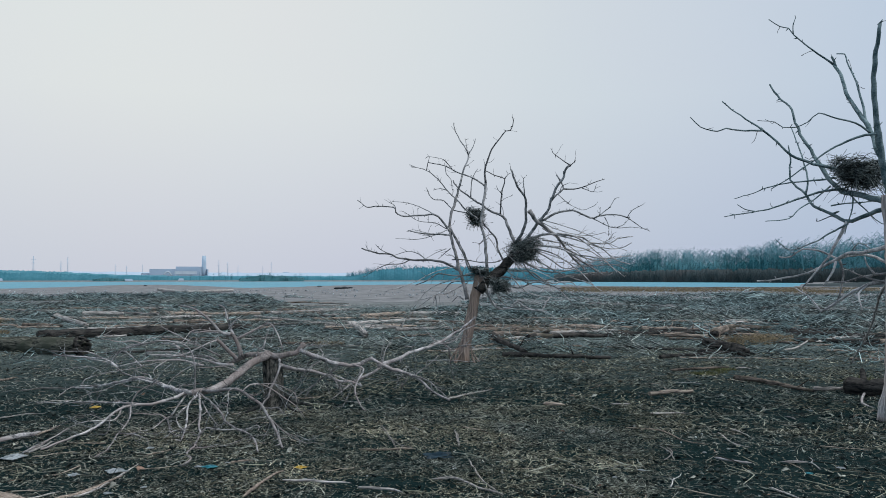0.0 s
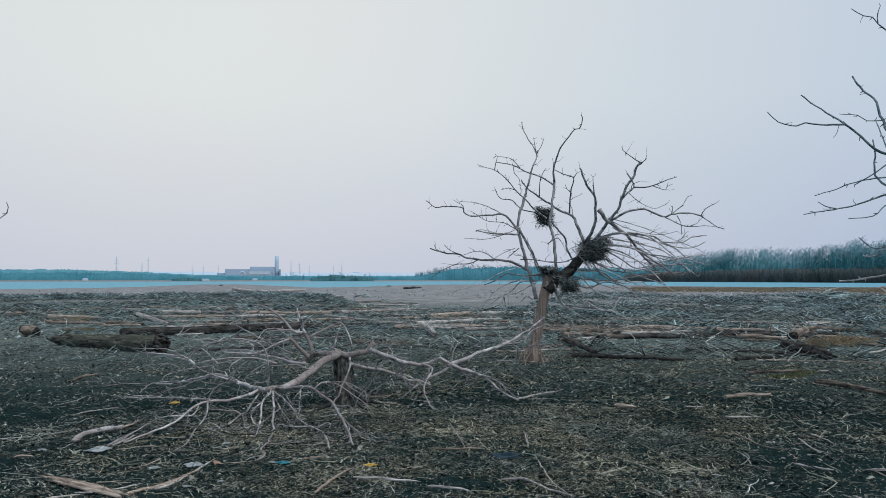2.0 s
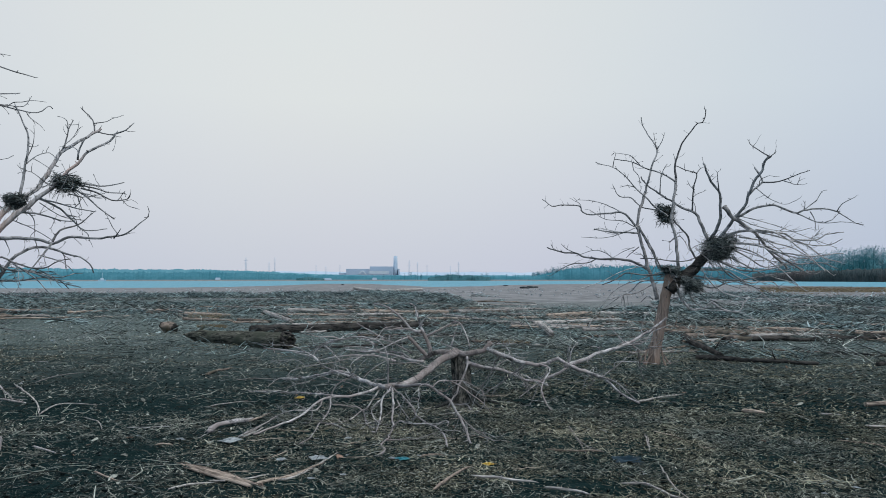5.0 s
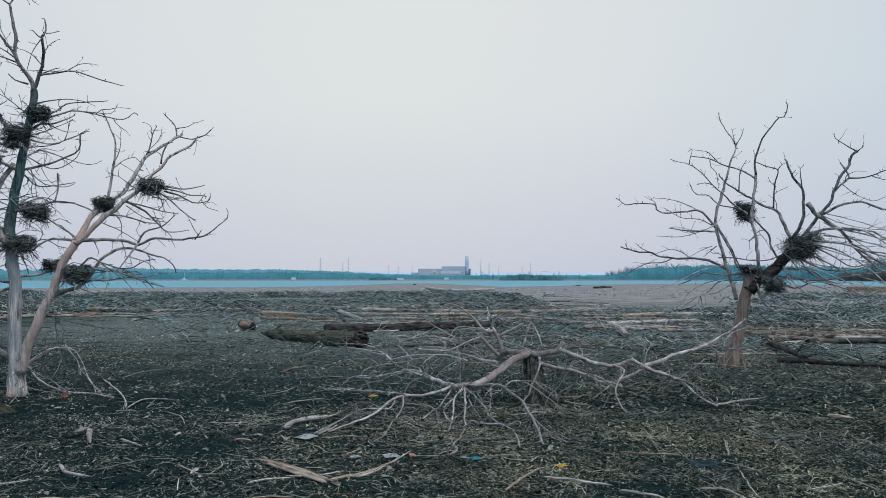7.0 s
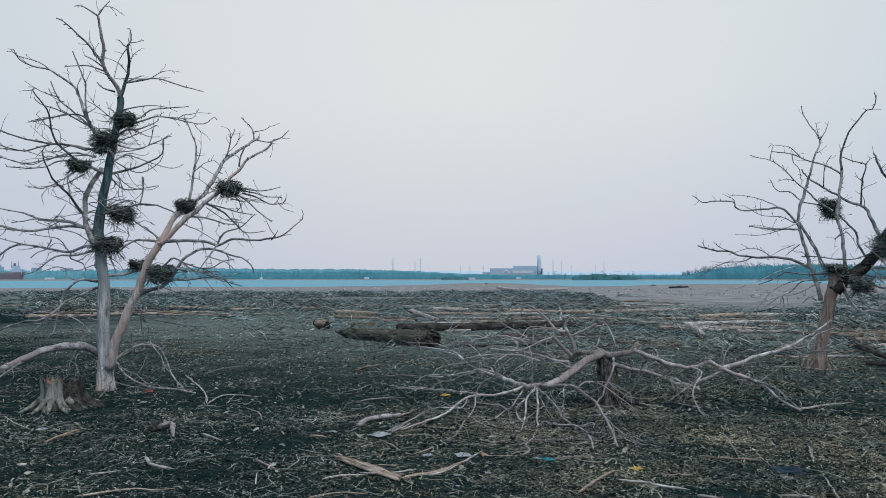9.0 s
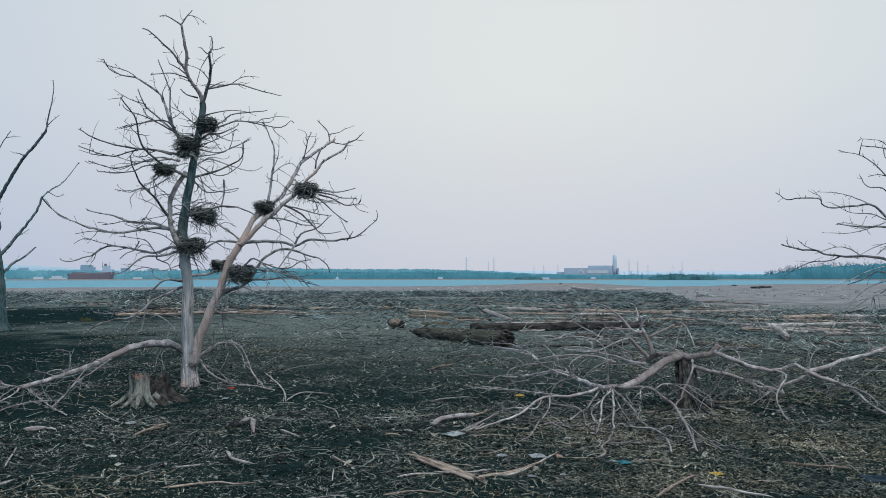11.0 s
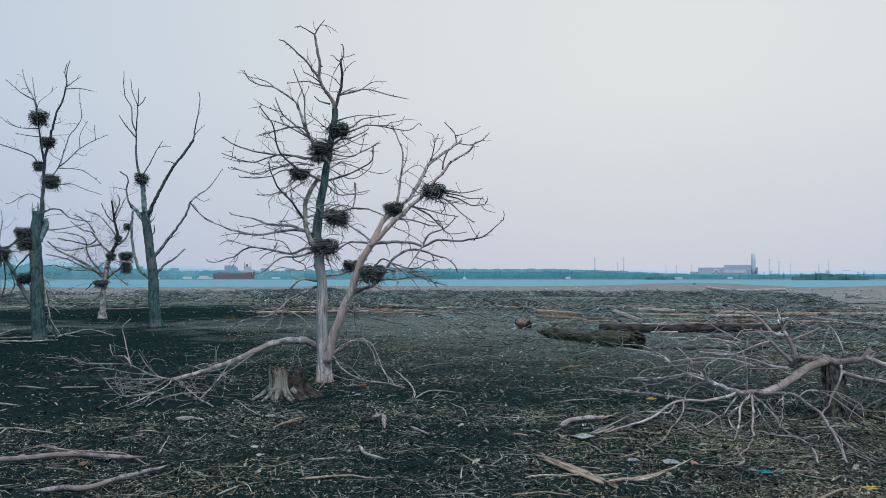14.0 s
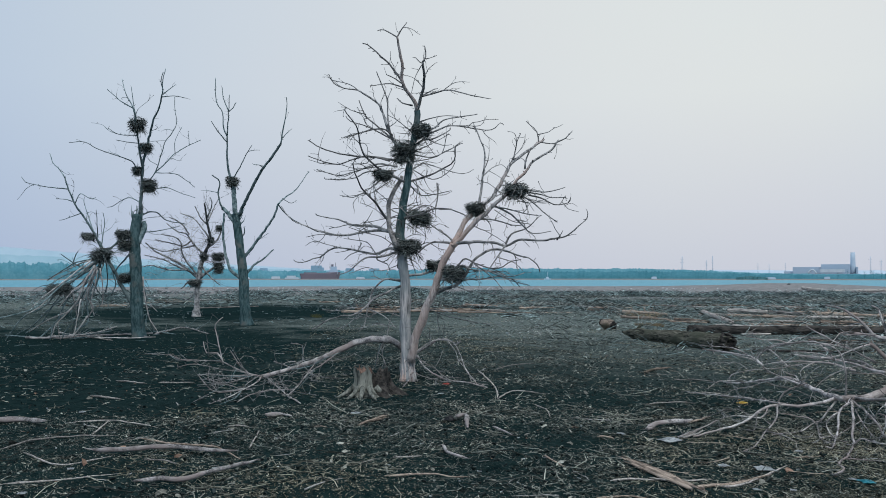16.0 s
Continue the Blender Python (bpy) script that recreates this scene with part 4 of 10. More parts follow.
tree = Tree("dead_tree", -12.22, 11.42, "tall two-stemmed bleached dead tree loaded with stick nests", 482, ("pale_grey", "limb", "pale"), twigs=2.7, twig_len=0.40, boughs=0.90)
tree.trunk(0.132, 0.102, (0, 0, -0.02), (-0.01, -0.01, 0.4), (-0.03, -0.04, 0.88), (-0.04, -0.05, 1.48), (-0.05, -0.05, 2.08), (-0.09, -0.1, 2.68), (-0.1, -0.11, 2.84), flare=0.38)
tree.limb(0.114, 0.059, (-0.09, -0.1, 2.74), (-0.11, -0.12, 3.1), (-0.09, -0.09, 3.52), (-0.04, -0.04, 4), (0, 0, 4.36), (0.04, 0.05, 4.85), (0.1, 0.11, 5.33), (0.13, 0.13, 5.76), mat="bark")
tree.limb(0.092, 0.070, (0.11, -0.03, 0.41), (0.24, -0.02, 0.9), (0.38, 0.02, 1.25), (0.52, 0.06, 1.61), (0.68, 0.13, 1.96), (0.79, 0.15, 2.31), (0.89, 0.18, 2.54), (1.07, 0.27, 2.87))
tree.limb(0.068, 0.023, (1.07, 0.27, 2.87), (1.17, 0.5, 3.31), (1.31, 0.75, 3.61), (1.47, 1.01, 3.85), (1.58, 1.24, 4.24), (1.67, 1.43, 4.58), (1.8, 1.64, 4.8), (1.9, 1.8, 4.94), (2, 1.97, 5.07), (2.05, 2.04, 5.14))
tree.limb(0.063, 0.017, (1.05, 0.25, 2.82), (1.23, 0.36, 3.01), (1.46, 0.49, 3.29), (1.71, 0.64, 3.55), (2.01, 0.83, 3.86), (2.16, 0.91, 4.08), (2.34, 1.01, 4.3), (2.51, 1.11, 4.52), (2.65, 1.2, 4.63), (2.8, 1.29, 4.74), (2.9, 1.34, 4.88))
tree.limb(0.017, 0.009, (2.9, 1.34, 4.88), (3.01, 1.48, 4.96), (3.11, 1.59, 5.12))
tree.limb(0.020, 0.014, (2.35, 1.01, 4.36), (2.43, 0.97, 4.57), (2.54, 0.98, 4.77))
tree.limb(0.014, 0.009, (2, 1.97, 5.07), (2.19, 2.12, 5.03), (2.28, 2.19, 5.06))
tree.limb(0.017, 0.009, (1.98, 1.95, 5.07), (1.88, 2.02, 5.32), (1.72, 2, 5.47), (1.62, 1.99, 5.57))
tree.limb(0.017, 0.009, (1.68, 1.46, 4.65), (1.71, 1.51, 4.92), (1.72, 1.53, 5.05), (1.77, 1.6, 5.23))
tree.twig(0.011, 0.006, (1.72, 1.53, 5.05), (1.67, 1.51, 5.14))
tree.limb(0.034, 0.011, (1.32, 0.77, 3.63), (1.33, 0.81, 3.9), (1.35, 0.86, 4.26), (1.35, 0.93, 4.8), (1.25, 0.86, 5.16), (1.16, 0.79, 5.41))
tree.twig(0.014, 0.006, (1.35, 0.88, 4.3), (1.36, 1.14, 4.49), (1.4, 1.42, 4.59), (1.41, 1.58, 4.5))
tree.limb(0.051, 0.023, (0.13, 0.13, 5.74), (0.15, 0.06, 5.87), (0.13, -0.13, 6.08), (0.12, -0.29, 6.27), (0.26, -0.42, 6.66), (0.32, -0.59, 6.97), (0.36, -0.66, 7.12))
tree.limb(0.017, 0.009, (0.36, -0.66, 7.11), (0.33, -0.52, 7.29), (0.31, -0.34, 7.5))
tree.limb(0.017, 0.009, (0.36, -0.66, 7.11), (0.29, -0.94, 7.21), (0.25, -1.09, 7.17))
tree.limb(0.029, 0.011, (0.13, -0.28, 6.27), (-0.19, -0.36, 6.7), (-0.44, -0.46, 6.95), (-0.68, -0.55, 7.19), (-0.8, -0.61, 7.23))
tree.twig(0.017, 0.009, (0.12, -0.27, 6.24), (0.12, -0.56, 6.34), (0.12, -0.73, 6.36))
tree.limb(0.017, 0.009, (0.12, -0.24, 6.18), (-0.08, -0.46, 6.26), (-0.2, -0.59, 6.24), (-0.35, -0.77, 6.2))
tree.limb(0.040, 0.023, (0.13, 0.13, 5.76), (0.37, 0.02, 6), (0.67, -0.19, 6.33), (0.83, -0.38, 6.56))
tree.limb(0.023, 0.011, (0.83, -0.38, 6.56), (0.86, -0.33, 6.68), (0.84, -0.34, 6.89))
tree.twig(0.014, 0.009, (0.8, -0.36, 6.55), (0.78, -0.42, 6.56), (0.75, -0.51, 6.64))
tree.limb(0.023, 0.009, (0.33, 0.02, 5.99), (0.64, 0.25, 6.08), (0.84, 0.39, 6.11), (1.18, 0.63, 6), (1.52, 0.87, 5.9))
tree.twig(0.017, 0.011, (0.33, 0.02, 5.99), (0.42, 0.15, 6.08), (0.5, 0.28, 6.17))
tree.twig(0.020, 0.011, (0.11, 0.02, 5.84), (-0.02, -0.15, 5.88), (-0.09, -0.25, 5.99))
tree.twig(0.011, 0.006, (0.79, -0.37, 6.51), (0.68, -0.44, 6.29), (0.59, -0.47, 5.95))
tree.twig(0.009, 0.006, (0.67, -0.19, 6.33), (0.69, -0.08, 6.5), (0.73, 0.03, 6.6))
tree.twig(0.011, 0.006, (0.84, -0.36, 6.63), (0.91, -0.26, 6.65), (0.99, -0.14, 6.71))
tree.limb(0.040, 0.017, (-0.15, -0.16, 4.94), (-0.4, -0.17, 5.3), (-0.59, -0.16, 5.64), (-0.8, -0.15, 5.99), (-1, -0.22, 6.15), (-1.31, -0.33, 6.35))
tree.limb(0.017, 0.009, (-1.31, -0.33, 6.35), (-1.42, -0.6, 6.36), (-1.51, -0.84, 6.44), (-1.52, -0.96, 6.62))
tree.twig(0.011, 0.009, (-1.31, -0.33, 6.35), (-1.46, -0.41, 6.48), (-1.83, -0.65, 6.61))
tree.limb(0.023, 0.011, (-0.21, -0.17, 5.02), (-0.35, -0.25, 5.41), (-0.41, -0.23, 5.91), (-0.43, -0.22, 6.03), (-0.55, -0.29, 6.35), (-0.65, -0.34, 6.64))
tree.twig(0.011, 0.006, (-0.43, -0.22, 6.03), (-0.47, -0.11, 6.18), (-0.49, -0.03, 6.29))
tree.limb(0.023, 0.011, (-0.25, -0.19, 5.1), (-0.54, -0.37, 5.41), (-0.75, -0.51, 5.61), (-0.88, -0.56, 5.86), (-0.94, -0.59, 6.02))
tree.twig(0.014, 0.006, (-0.78, -0.52, 5.7), (-0.95, -0.82, 5.78), (-1.07, -1.06, 5.93))
tree.limb(0.034, 0.011, (-0.05, -0.06, 4.22), (-0.06, -0.31, 4.28), (-0.05, -0.63, 4.37), (-0.03, -0.96, 4.51), (0.02, -1.23, 4.65), (0.12, -1.43, 4.84), (0.28, -1.62, 5.08), (0.35, -1.79, 5.21), (0.43, -2.07, 5.38))
tree.limb(0.029, 0.011, (-0.17, -0.18, 4.66), (-0.67, -0.42, 4.78), (-0.91, -0.54, 4.79), (-1.39, -0.77, 4.89), (-1.7, -0.92, 4.99), (-1.89, -1.01, 5.09), (-2.06, -1.09, 5.21))
tree.limb(0.023, 0.009, (-0.31, -0.25, 4.67), (-0.65, -0.59, 4.77), (-0.9, -0.86, 4.67), (-1.06, -1.03, 4.59), (-1.27, -1.25, 4.64), (-1.52, -1.51, 4.77))
tree.twig(0.014, 0.006, (-1.06, -1.03, 4.59), (-1.41, -1.22, 4.63), (-1.68, -1.37, 4.72))
tree.limb(0.023, 0.009, (-0.17, -0.18, 4.54), (-0.21, -0.65, 4.56), (-0.24, -1.09, 4.4), (-0.26, -1.65, 4.23), (-0.27, -2.07, 4.27), (-0.27, -2.2, 4.29))
tree.limb(0.020, 0.009, (-0.19, -0.2, 4.45), (-0.24, -0.93, 4.36), (-0.24, -1.24, 4.21), (-0.25, -1.66, 4.14), (-0.26, -2, 4.12))
tree.limb(0.020, 0.009, (-0.27, -0.2, 5.22), (-0.38, -0.43, 5.35), (-0.57, -0.81, 5.24), (-0.73, -1.14, 5.1))
tree.limb(0.017, 0.009, (-0.32, -0.24, 5.16), (-0.6, -0.63, 5.39), (-0.82, -0.92, 5.5), (-0.87, -1.01, 5.61))
tree.limb(0.034, 0.011, (-0.25, -0.27, 3.31), (-0.2, -0.58, 3.56), (-0.15, -0.85, 3.77), (-0.13, -1.1, 3.93), (-0.08, -1.29, 4.08), (0.01, -1.47, 4.28), (0.09, -1.58, 4.43))
tree.twig(0.017, 0.006, (-0.12, -0.96, 3.88), (-0.21, -1.11, 3.9), (-0.29, -1.26, 3.81), (-0.43, -1.49, 3.85))
tree.limb(0.046, 0.011, (-0.13, -0.14, 3.04), (-0.34, -0.21, 3.14), (-0.73, -0.36, 3.29), (-0.99, -0.46, 3.3), (-1.25, -0.56, 3.33), (-1.52, -0.66, 3.46), (-1.79, -0.77, 3.51), (-2.03, -0.87, 3.56))
tree.limb(0.040, 0.009, (-0.15, -0.16, 2.92), (-0.35, -0.21, 3.14), (-0.64, -0.35, 3.19), (-0.95, -0.5, 3.15), (-1.43, -0.73, 3.1), (-1.8, -0.91, 3.17), (-2.18, -1.09, 3.32), (-2.48, -1.23, 3.46), (-2.78, -1.33, 3.79))
tree.limb(0.020, 0.009, (-0.73, -0.36, 3.27), (-1.17, -0.63, 3.33), (-1.38, -0.77, 3.28), (-1.58, -0.89, 3.25))
tree.twig(0.014, 0.006, (-0.99, -0.46, 3.3), (-0.89, -0.39, 3.42), (-0.78, -0.32, 3.64))
tree.twig(0.014, 0.006, (-1.43, -0.73, 3.1), (-1.93, -0.82, 3.14), (-2.4, -0.91, 3.09))
tree.limb(0.034, 0.011, (-0.15, -0.16, 2.74), (-0.36, -0.2, 2.8), (-0.75, -0.26, 2.69), (-1.13, -0.34, 2.75), (-1.75, -0.48, 2.85), (-1.99, -0.53, 2.81), (-2.33, -0.59, 2.65), (-2.9, -0.73, 2.52), (-3.08, -0.77, 2.59))
tree.twig(0.014, 0.006, (-1.75, -0.48, 2.85), (-1.97, -0.7, 2.93), (-2.15, -0.88, 2.99), (-2.28, -1.02, 2.88))
tree.twig(0.014, 0.009, (-1.16, -0.32, 2.94), (-1.24, -0.38, 2.75), (-1.36, -0.47, 2.69), (-1.46, -0.55, 2.57))
tree.twig(0.014, 0.006, (-0.75, -0.26, 2.69), (-1, -0.29, 2.94), (-1.33, -0.42, 3.01), (-1.56, -0.5, 3.04))
tree.limb(0.029, 0.009, (-0.17, -0.18, 2.71), (-0.42, -0.46, 2.61), (-0.62, -0.68, 2.59), (-0.82, -0.9, 2.34), (-1.02, -1.12, 2.23))
tree.limb(0.020, 0.009, (-0.7, -0.26, 2.66), (-0.74, -0.22, 2.56), (-0.69, 0.02, 2.47), (-0.71, 0.11, 2.34))
tree.limb(0.029, 0.011, (-0.12, -0.12, 2.11), (-0.3, -0.41, 2.14), (-0.39, -0.57, 1.98), (-0.43, -0.68, 1.78), (-0.43, -0.76, 1.49), (-0.43, -0.84, 1.2), (-0.48, -0.95, 1.06))
tree.limb(0.029, 0.011, (-0.1, -0.11, 2), (-0.11, -0.42, 1.9), (-0.1, -0.89, 1.73), (-0.06, -1.15, 1.57), (-0.04, -1.46, 1.43), (-0.04, -1.81, 1.42), (-0.02, -2.17, 1.33), (0.02, -2.46, 1.21))
tree.twig(0.014, 0.006, (-0.44, -0.75, 1.57), (-0.52, -1.14, 1.55), (-0.57, -1.4, 1.5), (-0.64, -1.77, 1.54))
tree.twig(0.017, 0.006, (-0.4, -0.72, 1.51), (-0.01, -0.66, 1.38), (0.33, -0.66, 1.16))
tree.twig(0.014, 0.006, (-0.04, -1.24, 1.51), (-0.15, -1.51, 1.24), (-0.27, -1.74, 1.15))
tree.limb(0.034, 0.023, (-0.04, -0.04, 2.2), (0.15, 0.32, 2.27), (0.35, 0.72, 2.39))
tree.limb(0.046, 0.023, (0.65, 0.13, 1.84), (0.86, 0.28, 1.94), (1.01, 0.38, 2), (1.16, 0.47, 2.2), (1.27, 0.53, 2.37), (1.42, 0.62, 2.6), (1.66, 0.78, 2.75), (1.85, 0.92, 2.74))
tree.limb(0.023, 0.011, (1.85, 0.92, 2.74), (1.98, 1.21, 2.64), (2.09, 1.44, 2.58), (2.17, 1.63, 2.45), (2.18, 1.72, 2.29))
tree.limb(0.040, 0.017, (1.07, 0.28, 2.89), (1.56, 0.38, 2.9), (1.95, 0.45, 2.87), (2.27, 0.5, 2.81), (2.54, 0.53, 2.91), (2.72, 0.56, 2.93), (2.97, 0.59, 2.88), (3.28, 0.63, 2.91))
tree.limb(0.020, 0.009, (3.28, 0.63, 2.91), (3.4, 0.92, 2.97), (3.46, 1.11, 3.08), (3.5, 1.23, 3.18), (3.56, 1.4, 3.31))
tree.twig(0.014, 0.006, (3.32, 0.75, 2.89), (3.41, 0.76, 3), (3.46, 0.76, 3.07))
tree.twig(0.011, 0.006, (3.56, 1.4, 3.31), (3.58, 1.41, 3.42), (3.57, 1.37, 3.51))
tree.limb(0.023, 0.009, (2.27, 0.5, 2.84), (2.27, 0.68, 3.04), (2.36, 1.02, 3.16), (2.41, 1.24, 3.31), (2.42, 1.35, 3.4))
tree.limb(0.023, 0.009, (2.26, 0.49, 2.8), (2.17, 0.37, 2.58), (2.04, 0.21, 2.31))
tree.limb(0.026, 0.009, (1.76, 0.67, 3.67), (1.82, 0.96, 3.56), (1.86, 1.18, 3.48), (1.89, 1.42, 3.32), (1.92, 1.67, 3.15), (1.97, 1.89, 3.12), (2.07, 2.25, 3.17))
tree.limb(0.023, 0.009, (1.51, 0.52, 3.37), (1.59, 0.96, 3.37), (1.68, 1.41, 3.29), (1.74, 1.71, 3.28))
tree.limb(0.017, 0.009, (1.77, 0.75, 3.62), (1.93, 1.01, 3.58), (2.09, 1.27, 3.5), (2.28, 1.59, 3.45))
tree.limb(0.023, 0.009, (2.18, 0.97, 3.89), (2.54, 1.07, 3.66), (2.72, 1.1, 3.49), (3.01, 1.18, 3.28))
tree.limb(0.020, 0.009, (2.29, 1.02, 3.91), (2.5, 1.4, 3.86), (2.59, 1.57, 3.81), (2.74, 1.84, 3.82))
tree.limb(0.020, 0.009, (2.32, 1.07, 3.94), (2.68, 1.35, 3.9), (2.95, 1.55, 3.99))
tree.limb(0.020, 0.009, (2.34, 1.13, 3.85), (2.51, 1.39, 3.78), (2.63, 1.6, 3.67), (2.8, 1.86, 3.7), (2.82, 1.92, 3.82))
tree.twig(0.011, 0.006, (2.73, 1.75, 3.73), (2.91, 1.7, 3.57), (3.14, 1.7, 3.5))
tree.limb(0.023, 0.009, (0.94, 0.28, 2.2), (1.24, 0.3, 2.48), (1.37, 0.33, 2.56), (1.69, 0.41, 2.42), (2.05, 0.51, 2.36), (2.36, 0.57, 2.5), (2.56, 0.62, 2.53))
tree.limb(0.020, 0.009, (1.22, 0.32, 2.43), (1.38, 0.58, 2.33), (1.57, 0.89, 2.31), (1.76, 1.21, 2.2), (1.94, 1.5, 2.28))
tree.limb(0.020, 0.009, (1.06, 0.41, 2.14), (1.24, 0.91, 2.14), (1.37, 1.3, 2.2), (1.49, 1.63, 2.14), (1.54, 1.85, 1.98))
tree.limb(0.017, 0.009, (1.56, 0.37, 2.45), (1.99, 0.4, 2.2), (2.3, 0.38, 1.95))
tree.twig(0.014, 0.006, (2.17, 0.37, 2.58), (2.45, 0.54, 2.47), (2.61, 0.62, 2.31))
tree.limb(0.029, 0.017, (1.05, 0.25, 2.87), (0.74, 0.07, 2.92), (0.54, -0.03, 2.83), (0.4, -0.09, 2.69))
tree.limb(0.023, 0.011, (1.07, 0.28, 2.92), (0.71, 0.26, 3.14), (0.48, 0.24, 3.27), (0.23, 0.24, 3.46))
tree.limb(0.029, 0.011, (-0.1, -0.11, 3.42), (0.37, -0.06, 3.49), (0.84, -0.03, 3.59), (1.29, 0, 3.54), (1.67, 0.01, 3.4))
tree.twig(0.017, 0.009, (0.84, -0.03, 3.59), (0.85, 0.04, 3.88), (0.83, 0.06, 4.12))
tree.limb(0.017, 0.009, (0, 0, 4.18), (0.02, 0.35, 3.96), (0.12, 0.78, 4.01), (0.19, 1.12, 4.1))
tree.limb(0.017, 0.009, (-0.09, -0.09, 3.46), (0.03, 0.17, 3.71), (0.14, 0.36, 3.71), (0.23, 0.54, 3.6))
tree.limb(0.029, 0.011, (0, 0, 4.22), (0.38, 0.26, 4.35), (0.64, 0.42, 4.49), (0.83, 0.54, 4.64), (0.9, 0.51, 4.95))
tree.limb(0.017, 0.009, (0.1, 0.11, 4.79), (0.39, 0.33, 4.74), (0.64, 0.51, 4.86), (0.89, 0.68, 5.01))
tree.limb(0.029, 0.011, (0.04, 0.05, 4.87), (0.07, 0.3, 5.12), (0.17, 0.64, 5.21), (0.26, 1.02, 5.44))
tree.limb(0.023, 0.009, (0.14, 0.15, 5.19), (0.49, 0.32, 5.37), (0.66, 0.4, 5.5), (0.99, 0.57, 5.55), (1.32, 0.74, 5.59))
tree.limb(0.023, 0.009, (0.13, 0.14, 5.14), (0.22, 0.68, 5.39), (0.29, 1.05, 5.53), (0.43, 1.64, 5.52), (0.54, 2.09, 5.54), (0.58, 2.34, 5.73), (0.6, 2.44, 5.69))
tree.limb(0.017, 0.007, (0.13, 0.13, 5.48), (0.23, 0.41, 5.6), (0.37, 0.78, 5.7), (0.5, 1.1, 5.69))
tree.twig(0.014, 0.006, (0.29, 1.05, 5.53), (0.38, 1.5, 5.57), (0.45, 1.81, 5.62), (0.44, 2.03, 5.87))
tree.limb(0.017, 0.006, (0.06, 0.07, 4.48), (0.17, 0.3, 4.62), (0.37, 0.7, 4.52), (0.57, 1.11, 4.44), (0.68, 1.32, 4.55))
tree.twig(0.014, 0.006, (0.13, 0.5, 5.16), (0.44, 0.62, 5.02), (0.62, 0.7, 5.03))
tree.limb(0.058, 0.042, (-0.04, -0.21, 2.77), (-0.16, -0.33, 3.08), (-0.22, -0.37, 3.41), (-0.21, -0.34, 3.80), (-0.13, -0.23, 4.11), (-0.05, -0.13, 4.33), mat="limb_grey")
tree.limb(0.014, 0.006, (0.14, 0.07, 4.26), (0.16, 0.17, 4.00), (0.15, 0.23, 3.69))
tree.limb(0.012, 0.006, (0.15, 0.12, 4.14), (0.25, 0.30, 3.98), (0.45, 0.58, 3.94), (0.54, 0.73, 4.01))
tree.limb(0.011, 0.006, (0.40, 0.46, 4.20), (0.51, 0.35, 3.87), (0.51, 0.13, 3.68), (0.51, -0.09, 3.46))
tree.limb(0.013, 0.006, (0.09, -0.04, 3.58), (0.22, 0.30, 3.72), (0.33, 0.63, 3.64), (0.36, 0.88, 3.67))
tree.limb(0.014, 0.006, (0.09, 0.02, 4.48), (0.41, 0.31, 4.26), (0.67, 0.52, 4.40), (0.80, 0.60, 4.61), (0.82, 0.56, 4.92), (0.93, 0.60, 5.00))
tree.limb(0.012, 0.006, (0.03, 0.18, 4.67), (0.31, 0.41, 4.74), (0.57, 0.63, 4.91), (0.75, 0.76, 5.00))
tree.limb(0.012, 0.006, (0.10, 0.21, 4.91), (0.40, 0.46, 5.10), (0.61, 0.62, 5.24))
tree.limb(0.014, 0.006, (-0.29, -0.27, 4.58), (-0.65, -0.79, 4.46), (-0.79, -1.08, 4.31), (-0.93, -1.37, 4.34), (-1.00, -1.58, 4.42))
tree.limb(0.012, 0.006, (-0.41, -0.40, 4.26), (-0.85, -0.62, 3.97), (-1.25, -0.79, 3.93))
tree.limb(0.011, 0.006, (-0.29, -0.31, 4.21), (-0.60, -0.46, 4.01), (-0.87, -0.57, 3.95))
tree.limb(0.012, 0.006, (0.01, 0.06, 5.31), (0.00, -0.29, 5.48), (0.03, -0.60, 5.55))
tree.limb(0.012, 0.006, (-0.27, -0.21, 5.14), (-0.51, -0.45, 5.36), (-0.78, -0.72, 5.26), (-1.02, -0.95, 5.18))
tree.limb(0.013, 0.006, (-0.09, -0.16, 2.77), (-0.25, -0.53, 3.03), (-0.38, -0.88, 3.11), (-0.47, -1.19, 3.20))
tree.limb(0.014, 0.006, (-0.18, -0.08, 2.66), (-0.19, -0.14, 2.39), (-0.05, -0.04, 2.22), (-0.05, -0.10, 2.06))
tree.limb(0.011, 0.006, (0.17, 0.25, 1.54), (0.47, 0.73, 1.35), (0.75, 1.19, 1.22), (1.09, 1.72, 1.15))
tree.limb(0.010, 0.006, (0.26, 0.34, 1.50), (0.36, 0.63, 1.48), (0.48, 0.94, 1.39), (0.64, 1.30, 1.31))
tree.limb(0.012, 0.006, (0.69, 0.71, 2.22), (1.03, 1.23, 2.32), (1.30, 1.67, 2.15), (1.58, 2.14, 2.00))
tree.limb(0.011, 0.006, (0.79, 0.82, 2.44), (1.03, 1.42, 2.34), (1.07, 1.79, 2.45))
tree.limb(0.011, 0.006, (0.53, 0.68, 2.08), (0.90, 0.84, 1.91), (1.37, 1.12, 1.84), (1.84, 1.38, 1.75))
tree.limb(0.012, 0.006, (-0.17, -0.29, 3.27), (-0.33, -0.62, 3.60), (-0.46, -0.91, 3.73))
tree.limb(0.010, 0.006, (-0.22, -0.10, 2.44), (-0.41, -0.38, 2.32), (-0.60, -0.66, 2.39), (-0.74, -0.88, 2.29))
tree.limb(0.012, 0.006, (0.10, 0.15, 3.38), (0.34, 0.29, 3.23), (0.54, 0.39, 3.32), (0.73, 0.49, 3.22))
